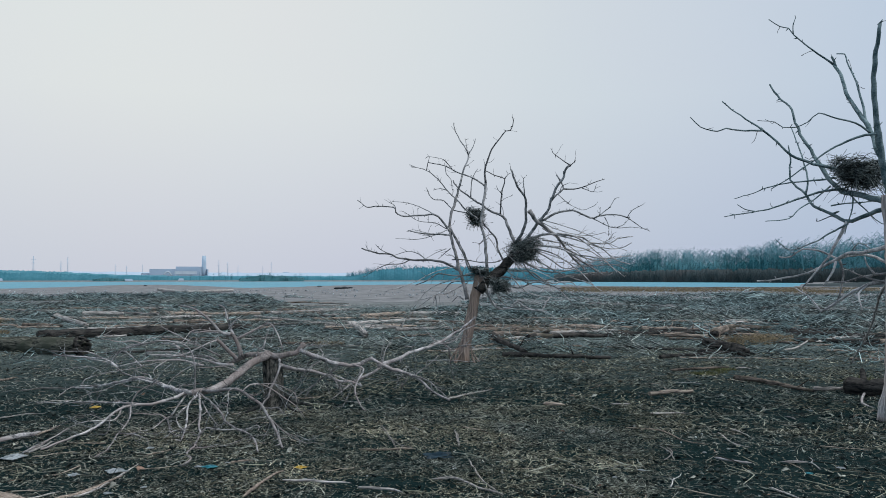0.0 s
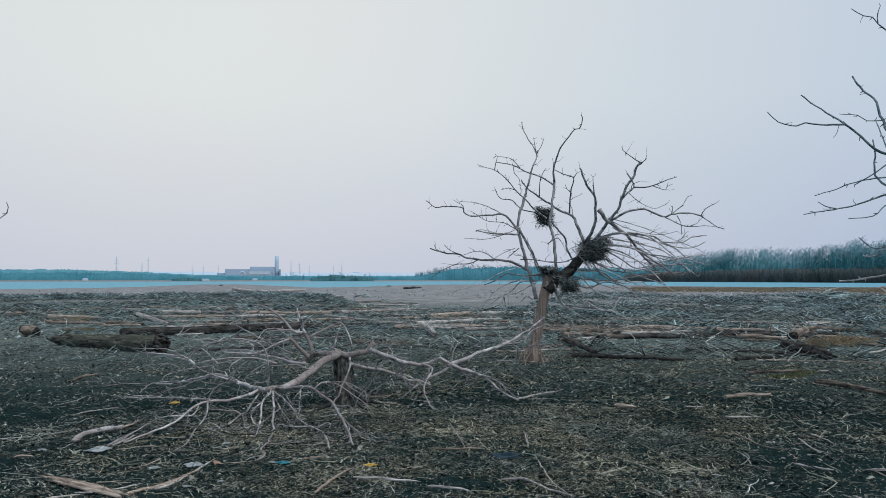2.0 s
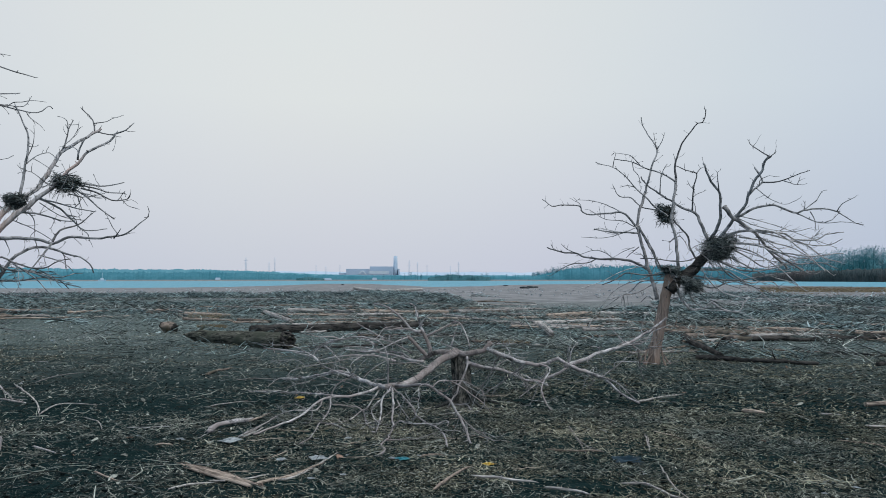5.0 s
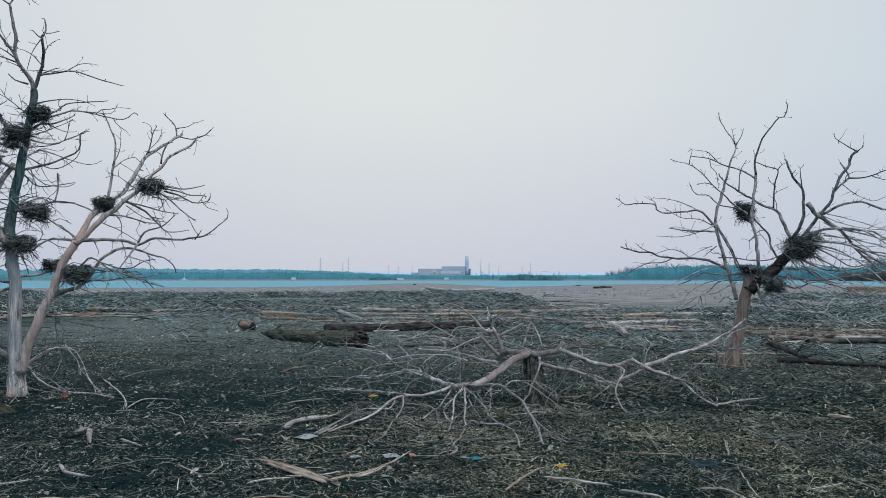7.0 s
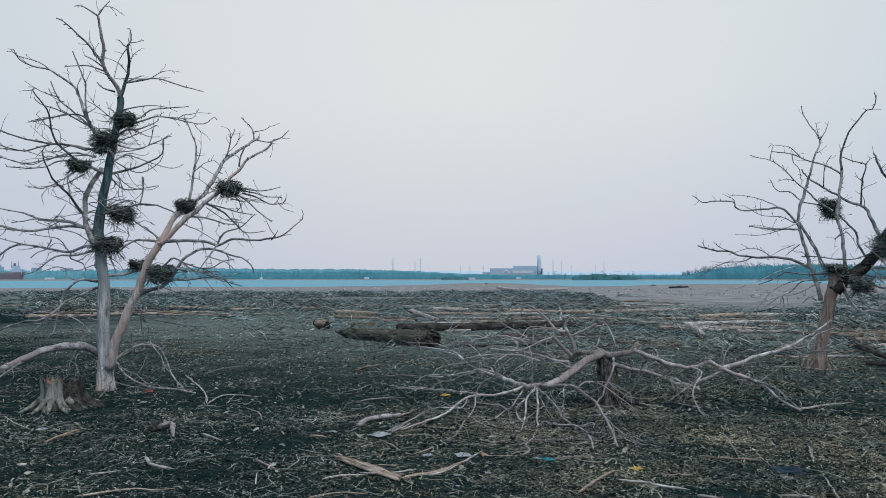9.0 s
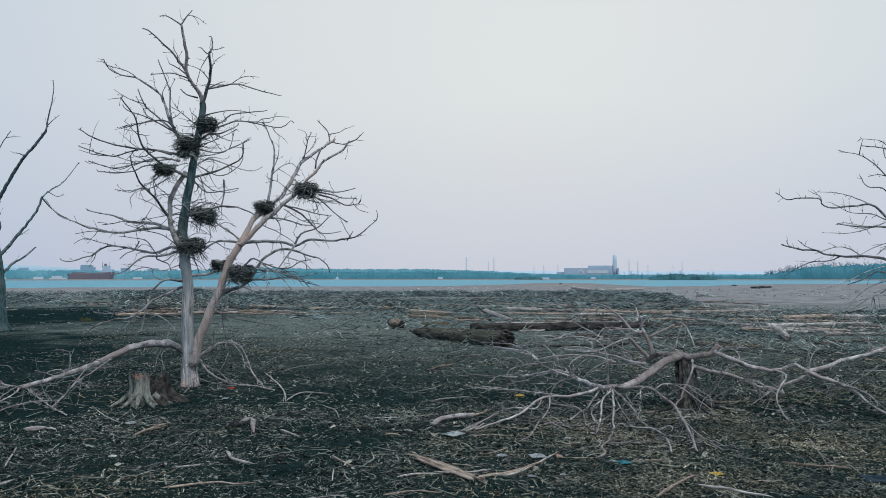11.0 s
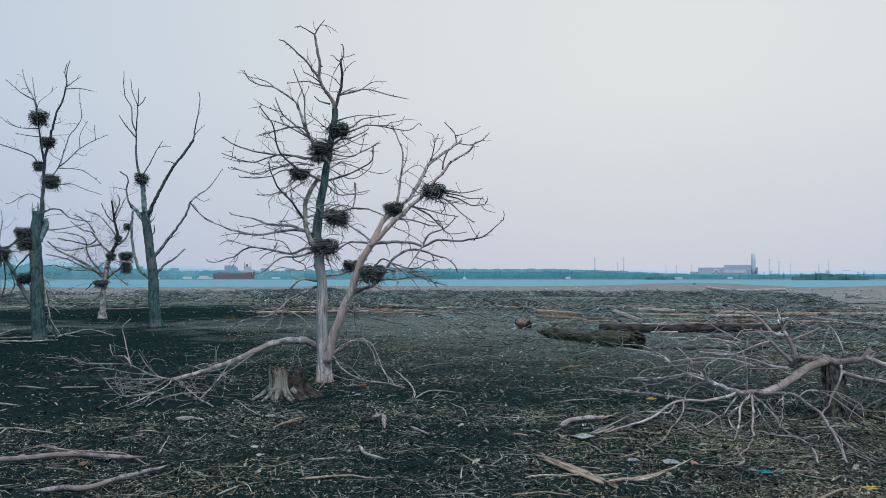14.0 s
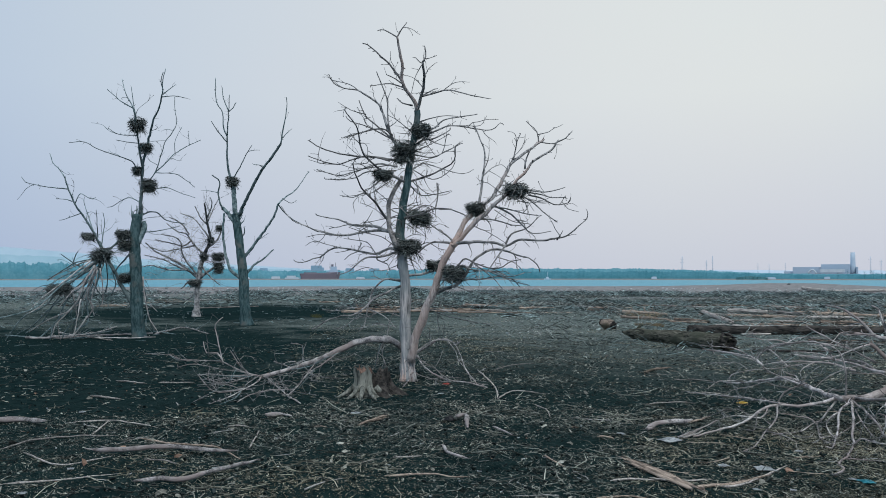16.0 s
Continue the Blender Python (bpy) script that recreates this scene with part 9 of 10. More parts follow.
scrap("rag", -5.25, 9.68, 0.23)
scrap("rag", -3.69, 8.96, 0.19)
scrap("rag", -4.09, 8.79, 0.11)
scrap("rag", -2.84, 9.20, 0.07)
scrap("blue", -2.69, 9.17, 0.14)
scrap("yellow", -5.87, 13.39, 0.16)
scrap("yellow", -1.67, 9.31, 0.12)
scrap("navy", -0.06, 9.87, 0.32)
scrap("rag", 2.27, 9.09, 0.07)
scrap("rag", 3.29, 9.99, 0.05)
scrap("blue", 4.15, 9.01, 0.07)
scrap("rag", 4.63, 9.23, 0.08)
scrap("rag", 1.90, 8.79, 0.05)
scrap("rag", -3.40, 8.06, 0.07)
scrap("rag", -3.15, 8.38, 0.06)
scrap("rag", -3.56, 17.57, 0.16)
scrap("rag", -5.29, 9.81, 0.14)
scrap("red", -11.28, 11.61, 0.14)
scrap("rag", -10.43, 10.59, 0.12)
scrap("black", -8.38, 8.71, 0.20)
scrap("rag", -9.79, 8.02, 0.14)
scrap("rag", -13.00, 5.01, 0.10)
scrap("rag", -9.38, 3.50, 0.07)
scrap("rag", -8.68, 2.77, 0.08)
scrap("rag", -8.32, 4.72, 0.07)
scrap("rag", -5.98, 9.67, 0.11)
scrap("rag", -3.75, 10.18, 0.08)


def tuft(x, y, wide, high, mat, blades, seed, label):
    """A clump of dry grass: many bent blades."""
    rng = random.Random(seed)
    h = Heap()
    for k in range(blades):
        a, d = rng.uniform(0, 2 * math.pi), wide * math.sqrt(rng.random()) * 0.5
        p = Vector((math.cos(a) * d, math.sin(a) * d * 0.6, 0))
        lean = Vector((rng.gauss(0, 0.5), rng.gauss(0, 0.5), 1)).normalized()
        t = high * rng.uniform(0.5, 1.0)
        q = p + lean * t * 0.6
        e = q + (lean + Vector((rng.gauss(0, 0.5), rng.gauss(0, 0.5), -0.5))) * t * 0.4
        h.tube([p, q, e], [0.006, 0.005, 0.002], 3, cap=False)
    ob = tagged(part("grass_tuft", h, mat), label, "grass", group="grass tufts")
    ob.location = (x, y, relief(x, y) - 0.01)


tuft(10.32, 26.65, 1.5, 0.55, "grass", 420, 1, "dry tan grass clump among drift logs")
tuft(11.27, 27.12, 1.4, 0.5, "grass", 380, 2, "dry tan grass clump among drift logs")
tuft(9.51, 25.76, 0.8, 0.25, "grass", 160, 3, "dry tan grass clump among drift logs")
tuft(5.99, 18.19, 0.8, 0.12, "moss", 260, 4, "low olive grass patch on the mud")
tuft(6.72, 18.97, 0.6, 0.10, "moss", 160, 5, "low olive grass patch on the mud")
tuft(8.29, 15.46, 0.5, 0.42, "moss", 260, 6, "olive grass growing against a sunken log")
tuft(-22.21, 38.24, 2.2, 0.35, "grass", 420, 7, "dry tan grass clump among drift logs")
tuft(-3.76, 25.76, 1.0, 0.25, "grass", 200, 8, "dry tan grass clump among drift logs")
tuft(-34.58, 25.56, 0.9, 0.3, "moss", 90, 9, "thin olive grass clump on the mud")
for k in range(16):
    tuft(-17.77 + 0.55 * math.sin(k * 2.3), 31.34 + 0.3 * math.cos(k * 1.7), 0.3, 0.22, "grass", 26, 60 + k, "low rusty-tan dry grass beside a drift log")
for k in range(6):
    tuft(6.20 + 0.4 * math.sin(k * 2.3), 18.29 + 0.25 * math.cos(k * 1.7), 0.2, 0.12, "moss", 20, 80 + k, "low olive grass on dark mud")


def stone(x, y, r, seed):
    h = Heap()
    n, rings = 12, 7
    for i in range(rings + 1):
        t = math.pi * (i + 0.05) / (rings + 0.1)
        for k in range(n):
            a = 2 * math.pi * k / n
            d = Vector((math.cos(a) * math.sin(t), math.sin(a) * math.sin(t), math.cos(t) * 0.6))
            h.v.append(d * r * (1 + 0.35 * noise.noise(d * 1.6 + Vector((seed * 3.0, 0, 0)))))
    for i in range(rings):
        for k in range(n):
            a, b = i * n + k, i * n + (k + 1) % n
            h.f.append((a + n, b + n, b, a))
    ob = tagged(part("shore_stone", h, "rock"), "dark stone at the lake edge", "stone", group="shore stones")
    ob.location, ob.rotation_euler, ob.scale = (x, y, r * 0.18), (0, 0, seed * 1.3), (1.7, 0.9, 0.7)


for k, (az, d, r) in enumerate(((7.5, 162, 0.6), (7.1, 166, 0.75), (6.75, 171, 0.5), (8.9, 205, 0.45), (20.7, 236, 0.5))):
    p = far(az, d)
    stone(p.x, p.y, r, k)


# ---- the far shore: distance haze is painted into its colours ----
def woods(name, label, az0, az1, dist, tops, count, mat, seed, r=0.16, spread=30.0, boughs=9):
    """A belt of bare trees beyond the water: upright stems with rounded crowns of rising branches. tops: heights in metres across the belt; dist: at its two ends."""
    rng = random.Random(seed)
    heap = Heap()
    for k in range(count):
        u = rng.random()
        az, d = az0 + (az1 - az0) * u, dist[0] + (dist[1] - dist[0]) * u + rng.uniform(0, spread)
        high = float(np.interp(u, np.linspace(0, 1, len(tops)), tops)) * rng.uniform(0.68, 1.0) * (1 + 0.14 * noise.noise(Vector((az * 1.3, seed, 0))))
        p = far(az, d, 0.2)
        lean = Vector((rng.gauss(0, 0.05), rng.gauss(0, 0.05), 1))
        bow = Vector((rng.gauss(0, 0.02), rng.gauss(0, 0.02), 0)) * high
        heap.tube([p, p + lean * high * 0.4 + bow, p + lean * high * 0.9], [r * 1.3, r, r * 0.25], 3, cap=False)
        for b in range(boughs):
            h = 0.30 + 0.58 * (b + rng.random()) / boughs
            a, up = b * 2.4 + rng.uniform(-0.5, 0.5), rng.uniform(0.6, 1.15)
            long = high * (0.34 - 0.24 * h) * rng.uniform(0.7, 1.2)
            q = p + lean * high * h + bow * (1 - abs(h - 0.4))
            e = q + Vector((math.cos(a), math.sin(a), up)) * long * 0.8
            m = q.lerp(e, 0.5) + Vector((math.cos(a), math.sin(a), -0.3)) * long * 0.12
            heap.tube([q, m, e], [r * 0.55, r * 0.4, r * 0.15], 3, cap=False)
            for c in range(6):
                f = q.lerp(m, rng.uniform(0.5, 1.0)) if c == 0 else m.lerp(e, rng.uniform(0, 0.9))
                g = a + rng.gauss(0, 0.9)
                heap.tube([f, f + Vector((math.cos(g), math.sin(g), rng.uniform(0.0, 0.9))) * long * rng.uniform(0.2, 0.42)], [r * 0.26, r * 0.12], 3, cap=False)
    tagged(part(name, heap, mat, smooth=False), label, "woods", kind="stuff")


def scrub(name, label, az0, az1, dist, high, count, mat, seed, stems=12, deep=8.0):
    """Dense low brush: fans of thin leaning stems."""
    rng = random.Random(seed)
    heap = Heap()
    for k in range(count):
        u = rng.random()
        p = far(az0 + (az1 - az0) * u, dist[0] + (dist[1] - dist[0]) * u + rng.uniform(-deep * 0.3, deep), -0.45)
        h = float(np.interp(u, np.linspace(0, 1, len(high)), high)) * rng.uniform(0.55, 1.05)
        for s in range(stems):
            a = rng.uniform(0, 2 * math.pi)
            q = p + Vector((math.cos(a), math.sin(a), 0)) * rng.uniform(0, 2.4)
            e = q + Vector((math.cos(a) * 0.4, math.sin(a) * 0.4, 1)) * h * rng.uniform(0.5, 1)
            w = rng.uniform(0.05, 0.13)
            heap.tube([q, (q + e) / 2 + Vector((rng.gauss(0, .3), rng.gauss(0, .3), 0)), e], [w, w, w * 0.4], 3, cap=False)
    tagged(part(name, heap, mat, smooth=False), label, "brush", kind="stuff")


def thicket(name, label, az0, az1, dist, high, mat, seed, deep=30.0, rough=0.16):
    """A dense belt of brush and small trees: a lumpy bank of crowns with an uneven crest, and stems standing out of it."""
    rng = random.Random(seed)
    h = Heap()
    n = int(abs(az1 - az0) * 22)
    for k in range(n + 1):
        u = k / n
        az, d = az0 + (az1 - az0) * u, dist[0] + (dist[1] - dist[0]) * u
        z = float(np.interp(u, np.linspace(0, 1, len(high)), high))
        z *= 1 + rough * (noise.noise(Vector((az * 1.7, seed, 0))) + 0.7 * noise.noise(Vector((az * 6.0, seed, 2))) + 0.5 * noise.noise(Vector((az * 15.0, seed, 4))) + 0.25 * rng.uniform(-1, 1))
        for f, dd in ((0.0, -3.0), (0.45, -2.0), (0.85, 1.0), (1.0, deep * 0.3), (0.8, deep), (0.0, deep)):
            h.v.append(far(az, d + dd + 1.6 * noise.noise(Vector((az * 1.1, f * 5, seed))), -0.5 + z * f))
    for k in range(n):
        for i in range(5):
            a = k * 6 + i
            h.f.append((a, a + 6, a + 7, a + 1))
    for k in range(n if mat == "islet" else 0):
        u = rng.random()
        az, d = az0 + (az1 - az0) * u, dist[0] + (dist[1] - dist[0]) * u
        z = float(np.interp(u, np.linspace(0, 1, len(high)), high)) * rng.uniform(0.7, 0.98 + rough * 0.3)
        p = far(az, d + rng.uniform(-3, 4), -0.4)
        h.tube([p, p + Vector((rng.gauss(0, .3), rng.gauss(0, .3), z * 0.6)), p + Vector((rng.gauss(0, .7), rng.gauss(0, .7), z))], [0.22, 0.2, 0.1], 3, cap=False)
    tagged(part(name, h, mat), label, "brush", kind="stuff")


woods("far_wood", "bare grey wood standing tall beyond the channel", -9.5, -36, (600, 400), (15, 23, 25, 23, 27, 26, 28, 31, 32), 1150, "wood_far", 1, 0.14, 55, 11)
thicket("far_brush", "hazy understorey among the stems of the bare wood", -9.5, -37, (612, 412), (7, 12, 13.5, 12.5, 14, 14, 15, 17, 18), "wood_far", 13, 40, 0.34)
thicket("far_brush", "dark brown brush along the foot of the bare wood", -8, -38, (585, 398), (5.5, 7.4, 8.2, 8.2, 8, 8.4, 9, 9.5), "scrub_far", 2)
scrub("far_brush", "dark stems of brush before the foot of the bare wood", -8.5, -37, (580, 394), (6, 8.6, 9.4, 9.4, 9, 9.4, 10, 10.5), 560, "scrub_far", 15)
woods("far_wood", "teal haze-tinted wood behind the channel", 7.0, -10, (640, 640), (7, 14, 14.5, 15, 14, 13.5, 12, 10), 420, "wood_mist", 3, 0.17, 40, 8)
thicket("far_brush", "haze-tinted brush below the wood behind the channel", 7.2, -10, (638, 640), (3, 10, 11.5, 12, 11, 10, 9), "wood_mist", 4)
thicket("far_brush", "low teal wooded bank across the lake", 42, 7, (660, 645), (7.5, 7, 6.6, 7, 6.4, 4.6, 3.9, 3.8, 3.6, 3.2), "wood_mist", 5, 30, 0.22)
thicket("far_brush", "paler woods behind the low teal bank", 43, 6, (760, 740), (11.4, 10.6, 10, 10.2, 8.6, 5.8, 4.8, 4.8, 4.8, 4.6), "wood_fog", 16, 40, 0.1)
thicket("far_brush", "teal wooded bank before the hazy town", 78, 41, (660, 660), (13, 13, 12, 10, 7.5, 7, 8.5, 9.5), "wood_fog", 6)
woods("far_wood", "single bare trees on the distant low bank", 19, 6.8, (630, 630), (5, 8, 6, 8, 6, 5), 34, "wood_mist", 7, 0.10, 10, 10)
thicket("far_brush", "dark brush islets before the distant bank", 14.5, 10, (624, 624), (2.5, 5, 4.5, 3), "islet", 8, 6)
thicket("far_brush", "dark brush islets before the distant bank", 24, 22, (628, 628), (2, 3, 2), "islet", 9, 6)


def works():
    """A long low plant with a stepped roof, a pale arched opening and a thick chimney."""
    az, d = 18.77, 900.0
    m = Matrix.Translation(far(az, d)) @ Matrix.Rotation(radians(az), 4, "Z")
    top = tagged(new("power_station"), "hazy blue-grey power station with a thick chimney", "power station")

    def add(name, mat, *boxes):
        h = Heap()
        for lo, hi in boxes:
            h.box(lo, hi, m)
        part(name, h, mat, top, smooth=False)
    add("hall", "works", ((-26.5, 0, 0), (0, 30, 11.6)))
    add("annex", "works", ((-35, 3, 0), (-26.6, 28, 7.6)))
    add("boiler_house", "works", ((0.2, -2, 0), (27, 30, 14.2)))
    add("roof", "works", ((-26.4, 0.1, 11.61), (0, 29.9, 12.0)))
    add("roof", "works", ((0.3, -1.9, 14.21), (26.9, 29.9, 14.7)))
    add("end_block", "works", ((32.6, 2, 0), (34.2, 26, 12)))
    add("pale_shed", "roof", ((-1, -12, 6.4), (22, -6, 9.6)))
    h = Heap()
    pts = [Vector((-12 + 0.9 * k, -4, 5 + 4.2 * math.sin(math.pi * k / 9))) for k in range(10)]
    h.tube([m @ p for p in pts], [0.8] * 10, 6)
    part("arch", h, "roof", top)
    h = Heap()
    h.tube([m @ Vector((29.9, 12, z)) for z in (0, 10, 20, 27)], [2.9, 2.6, 2.3, 2.1], 20)
    part("chimney", h, "mist", top)


works()


def mast(az, d, high, r):
    h = Heap()
    p = far(az, d)
    top = tagged(new("lattice_mast"), "thin hazy lattice mast on the distant bank", "mast", group="masts on the skyline")
    top.location = p
    for a in (0.0, 2.1, 4.2):
        leg = Heap()
        leg.tube([Vector((math.cos(a) * r * 2, math.sin(a) * r * 2, 0)), Vector((math.cos(a) * r * 0.4, math.sin(a) * r * 0.4, high))], [r * 0.3, r * 0.2], 4)
        part("leg", leg, "mist", top)
    for z in (0.86, 0.72):
        h = Heap()
        h.tube([Vector((-r * 4, 0, high * z)), Vector((r * 4, 0, high * z))], [r * 0.18, r * 0.18], 4)
        part("crossarm", h, "mist", top)


for az, high, r in ((27.5, 22, 0.55), (25.9, 18, 0.4), (25.5, 22, 0.4), (22.6, 15, 0.3), (21.9, 14, 0.35), (20.9, 15, 0.3), (15.9, 20, 0.4), (15.3, 18, 0.4), (14.6, 15, 0.3),
                    (12.9, 14, 0.3), (12.3, 18, 0.35), (46.2, 14, 0.3)):
    mast(az, 800, high, r)


def block(name, az, d, wide, high, mat, label, category="building"):
    """A distant plain block with its roof slab."""
    m = Matrix.Translation(far(az, d)) @ Matrix.Rotation(radians(az), 4, "Z")
    top = tagged(new(name), label, category)
    h = Heap()
    h.box((-wide / 2, 0, 0), (wide / 2, 12, high), m)
    part("wall", h, mat, top, smooth=False)
    h = Heap()
    h.box((-wide / 2 + 0.4, 0.4, high + 0.01), (wide / 2 - 0.4, 11.6, high + 0.5), m)
    part("roof", h, mat, top, smooth=False)


block("far_tower", 11.3, 1400, 11, 12, "works", "hazy pale office block on the skyline")
block("shore_shed", 29.4, 640, 4, 1.6, "mist", "low white shed on the distant bank", "shed")
block("shore_shed", 21.9, 630, 9, 1.1, "mist", "low white shed on the distant bank", "shed")
block("shore_shed", 18.4, 640, 4, 1.5, "mist", "low white shed on the distant bank", "shed")
rng_far = random.Random(11)
for k in range(26):
    block("town_block", 48.8 + k * 0.5 + rng_far.uniform(-0.25, 0.25), rng_far.uniform(1000, 1250), rng_far.uniform(7, 15), rng_far.uniform(5, 11) + 9 * rng_far.random() ** 4, "town",
          "hazy blue town block across the lake")
for az in (58.4, 56.4, 50.4, 55.2):
    block("shore_shed", az, 645, rng_far.uniform(4, 9), rng_far.uniform(1.0, 1.8), "roof", "low white shed on the distant bank", "shed")


def hill(name, az0, az1, d, heights, mat, label):
    """A long distant rise with an uneven crest."""
    h = Heap()
    n = 120
    for k in range(n + 1):
        u = k / n
        az = az0 + (az1 - az0) * u
        z = float(np.interp(u, np.linspace(0, 1, len(heights)), heights)) + 1.6 * noise.noise(Vector((az * 3, 0, d))) + 0.8 * noise.noise(Vector((az * 11, 0, d)))
        h.v += [far(az, d, -2), far(az, d + 20, max(1, z)), far(az, d + 260, -2)]
    for k in range(n):
        a = k * 3
        h.f += [(a, a + 3, a + 4, a + 1), (a + 1, a + 4, a + 5, a + 2)]
    tagged(part(name, h, mat), label, "hill", kind="structure")


thicket("near_brush", "dark brush on the point beside the channel", -24.6, -40, (235, 215), (1.0, 2.0, 2.6, 3.0), "scrub_far", 12, 20)

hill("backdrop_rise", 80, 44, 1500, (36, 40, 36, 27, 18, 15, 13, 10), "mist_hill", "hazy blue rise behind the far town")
hill("backdrop_ridge", 84, 50, 2100, (78, 84, 74, 60, 44, 34, 24, 12), "mist_ridge", "ridge in a pale painted haze colour far behind the town")
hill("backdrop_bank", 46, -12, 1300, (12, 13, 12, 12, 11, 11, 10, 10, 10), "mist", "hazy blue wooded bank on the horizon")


def ship():
    az, d = 53.35, 640.0
    m = Matrix.Translation(far(az, d, -0.45)) @ Matrix.Rotation(radians(az), 4, "Z")
    top = tagged(new("cargo_ship"), "haze-paled red cargo ship moored across the lake", "ship")
    h = Heap()
    prof = ((-15, 0.4), (-14.4, -1.8), (8, -2.2), (14, -1.4), (16.5, 0.4))
    for z, k in ((0, 0.94), (3.6, 1.0), (5.0, 1.03)):
        for x, y in prof:
            h.v.append(m @ Vector((x * k, y, z + (1.2 if z > 4 and x > 10 else 0))))
        for x, y in reversed(prof):
            h.v.append(m @ Vector((x * k, 4.5 - y, z + (1.2 if z > 4 and x > 10 else 0))))
    n = len(prof) * 2
    for lv in range(2):
        for k in range(n):
            h.f.append((lv * n + k, lv * n + (k + 1) % n, (lv + 1) * n + (k + 1) % n, (lv + 1) * n + k))
    h.f.append(tuple(2 * n + k for k in range(n)))
    part("hull", h, "hull", top, smooth=False)
    for lo, hi, mat, name in (((8, -1.2, 5), (15, 4, 8.2), "works", "deckhouse"), ((9, -0.8, 7.6), (14, 3.5, 10.6), "works", "bridge"), ((9.6, 1.2, 10.61), (11.4, 2.4, 12.4), "hull", "funnel"),
                              ((-12, 1, 5), (-2, 3.5, 5.9), "hull", "hatch")):
        h = Heap()
        h.box(lo, hi, m)
        part(name, h, mat, top, smooth=False)
    for x in (8.6, 13.0):
        h = Heap()
        h.tube([m @ Vector((x, 2, 9)), m @ Vector((x, 2, 14))], [0.22, 0.12], 5)
        part("mast", h, "scrub_far", top)
    h = Heap()
    for k in range(2):
        h.box((-27 + k * 1.5, -2, 0.2 + k * 1.6), (-15.6 - k * 3, 3, 1.8 + k * 1.5), m)
    tagged(part("white_barge", h, "roof", smooth=False), "white covered barge beside the red ship", "barge")


ship()


def moored_boat(az, d, long):
    """A small white cabin boat with a mast."""
    m = Matrix.Translation(far(az, d, -0.45)) @ Matrix.Rotation(radians(az), 4, "Z")
    top = tagged(new("moored_boat"), "small white cabin boat moored off the wooded bank", "boat")
    h = Heap()
    half = long / 2
    for z, k in ((0.0, 0.8), (0.7, 0.95), (1.1, 1.0)):
        for x, y in ((-1, -0.5), (0.3, -0.6), (0.8, -0.35), (1.0, 0.0), (0.8, 0.35), (0.3, 0.6), (-1, 0.5)):
            h.v.append(m @ Vector((x * half * k, y * long * 0.25 * k, z)))
    for lv in range(2):
        for k in range(7):
            h.f.append((lv * 7 + k, lv * 7 + (k + 1) % 7, lv * 7 + 7 + (k + 1) % 7, lv * 7 + 7 + k))
    h.f.append(tuple(14 + k for k in range(7)))
    part("hull", h, "roof", top, smooth=False)
    h = Heap()
    h.box((-half * 0.4, -0.6, 1.11), (half * 0.35, 0.6, 2.3), m)
    part("cabin", h, "roof", top, smooth=False)
    h = Heap()
    h.tube([m @ Vector((0.1, 0, 2.3)), m @ Vector((0.1, 0, 6.0))], [0.14, 0.08], 5)
    part("mast", h, "roof", top)


moored_boat(36.85, 610, 5.5)


# ---- loose litter on the mud: straw, sticks, clods and pale bits ----
def prisms(name, at, heading, tilt, long, wide, bend, mat, label, category, lift=0.006, cuts=3):
    """Many thin three-sided stems in one mesh; three cuts give each a bend, two leave it straight."""
    n = len(at)
    d = np.stack([np.cos(heading) * np.cos(tilt), np.sin(heading) * np.cos(tilt), np.sin(tilt)], 1)
    s = np.stack([-np.sin(heading), np.cos(heading), np.zeros(n)], 1)
    up = np.cross(d, s)
    verts = np.zeros((n, cuts, 3, 3))
    for i, t in enumerate((-0.5, 0.05, 0.5) if cuts == 3 else (-0.5, 0.5)):
        c = at + d * (long * t)[:, None] + s * (bend * long * (1 if i == 1 else 0))[:, None]
        w = wide * (0.7 if i == 2 else 1.0)
        for k in range(3):
            a = 2 * math.pi * k / 3 + 0.5
            verts[:, i, k] = c + s * (w * math.cos(a))[:, None] + up * (w * math.sin(a))[:, None]
    low = verts[:, :, :, 2].min(axis=(1, 2))
    verts[:, :, :, 2] += (np.maximum(0, at[:, 2] - lift - low))[:, None, None]
    base = np.arange(n) * cuts * 3
    quads = []
    for i in range(cuts - 1):
        for k in range(3):
            quads.append(np.stack([base + i * 3 + k, base + i * 3 + (k + 1) % 3, base + i * 3 + 3 + (k + 1) % 3, base + i * 3 + 3 + k], 1))
    ob = quads_object(name, verts.reshape(-1, 3), np.concatenate(quads), mat)
    return tagged(ob, label, category, kind="stuff")


NR = np.random.RandomState(4)


def bare(x, y, r, az):
    """The open tongue of silt between the two fields of wrack, and the clean strip along the lake."""
    w = 3.5 * noise.noise(Vector((x / 14, y / 14, 9))) + 1.5 * noise.noise(Vector((x / 4, y / 4, 2)))
    if az < -27:
        return False
    if r > float(np.interp(az, (-12, -6, 6, 12, 40, 48), (104, 118, 118, 104, 104, 122))) + 5 * w:
        return True
    half = float(np.interp(r, (44, 52, 62, 100, 140), (0, 4.2, 7.0, 9.0, 11.0)))
    return r > 45 and abs(az - 4.6 + w * 0.6) < half + w


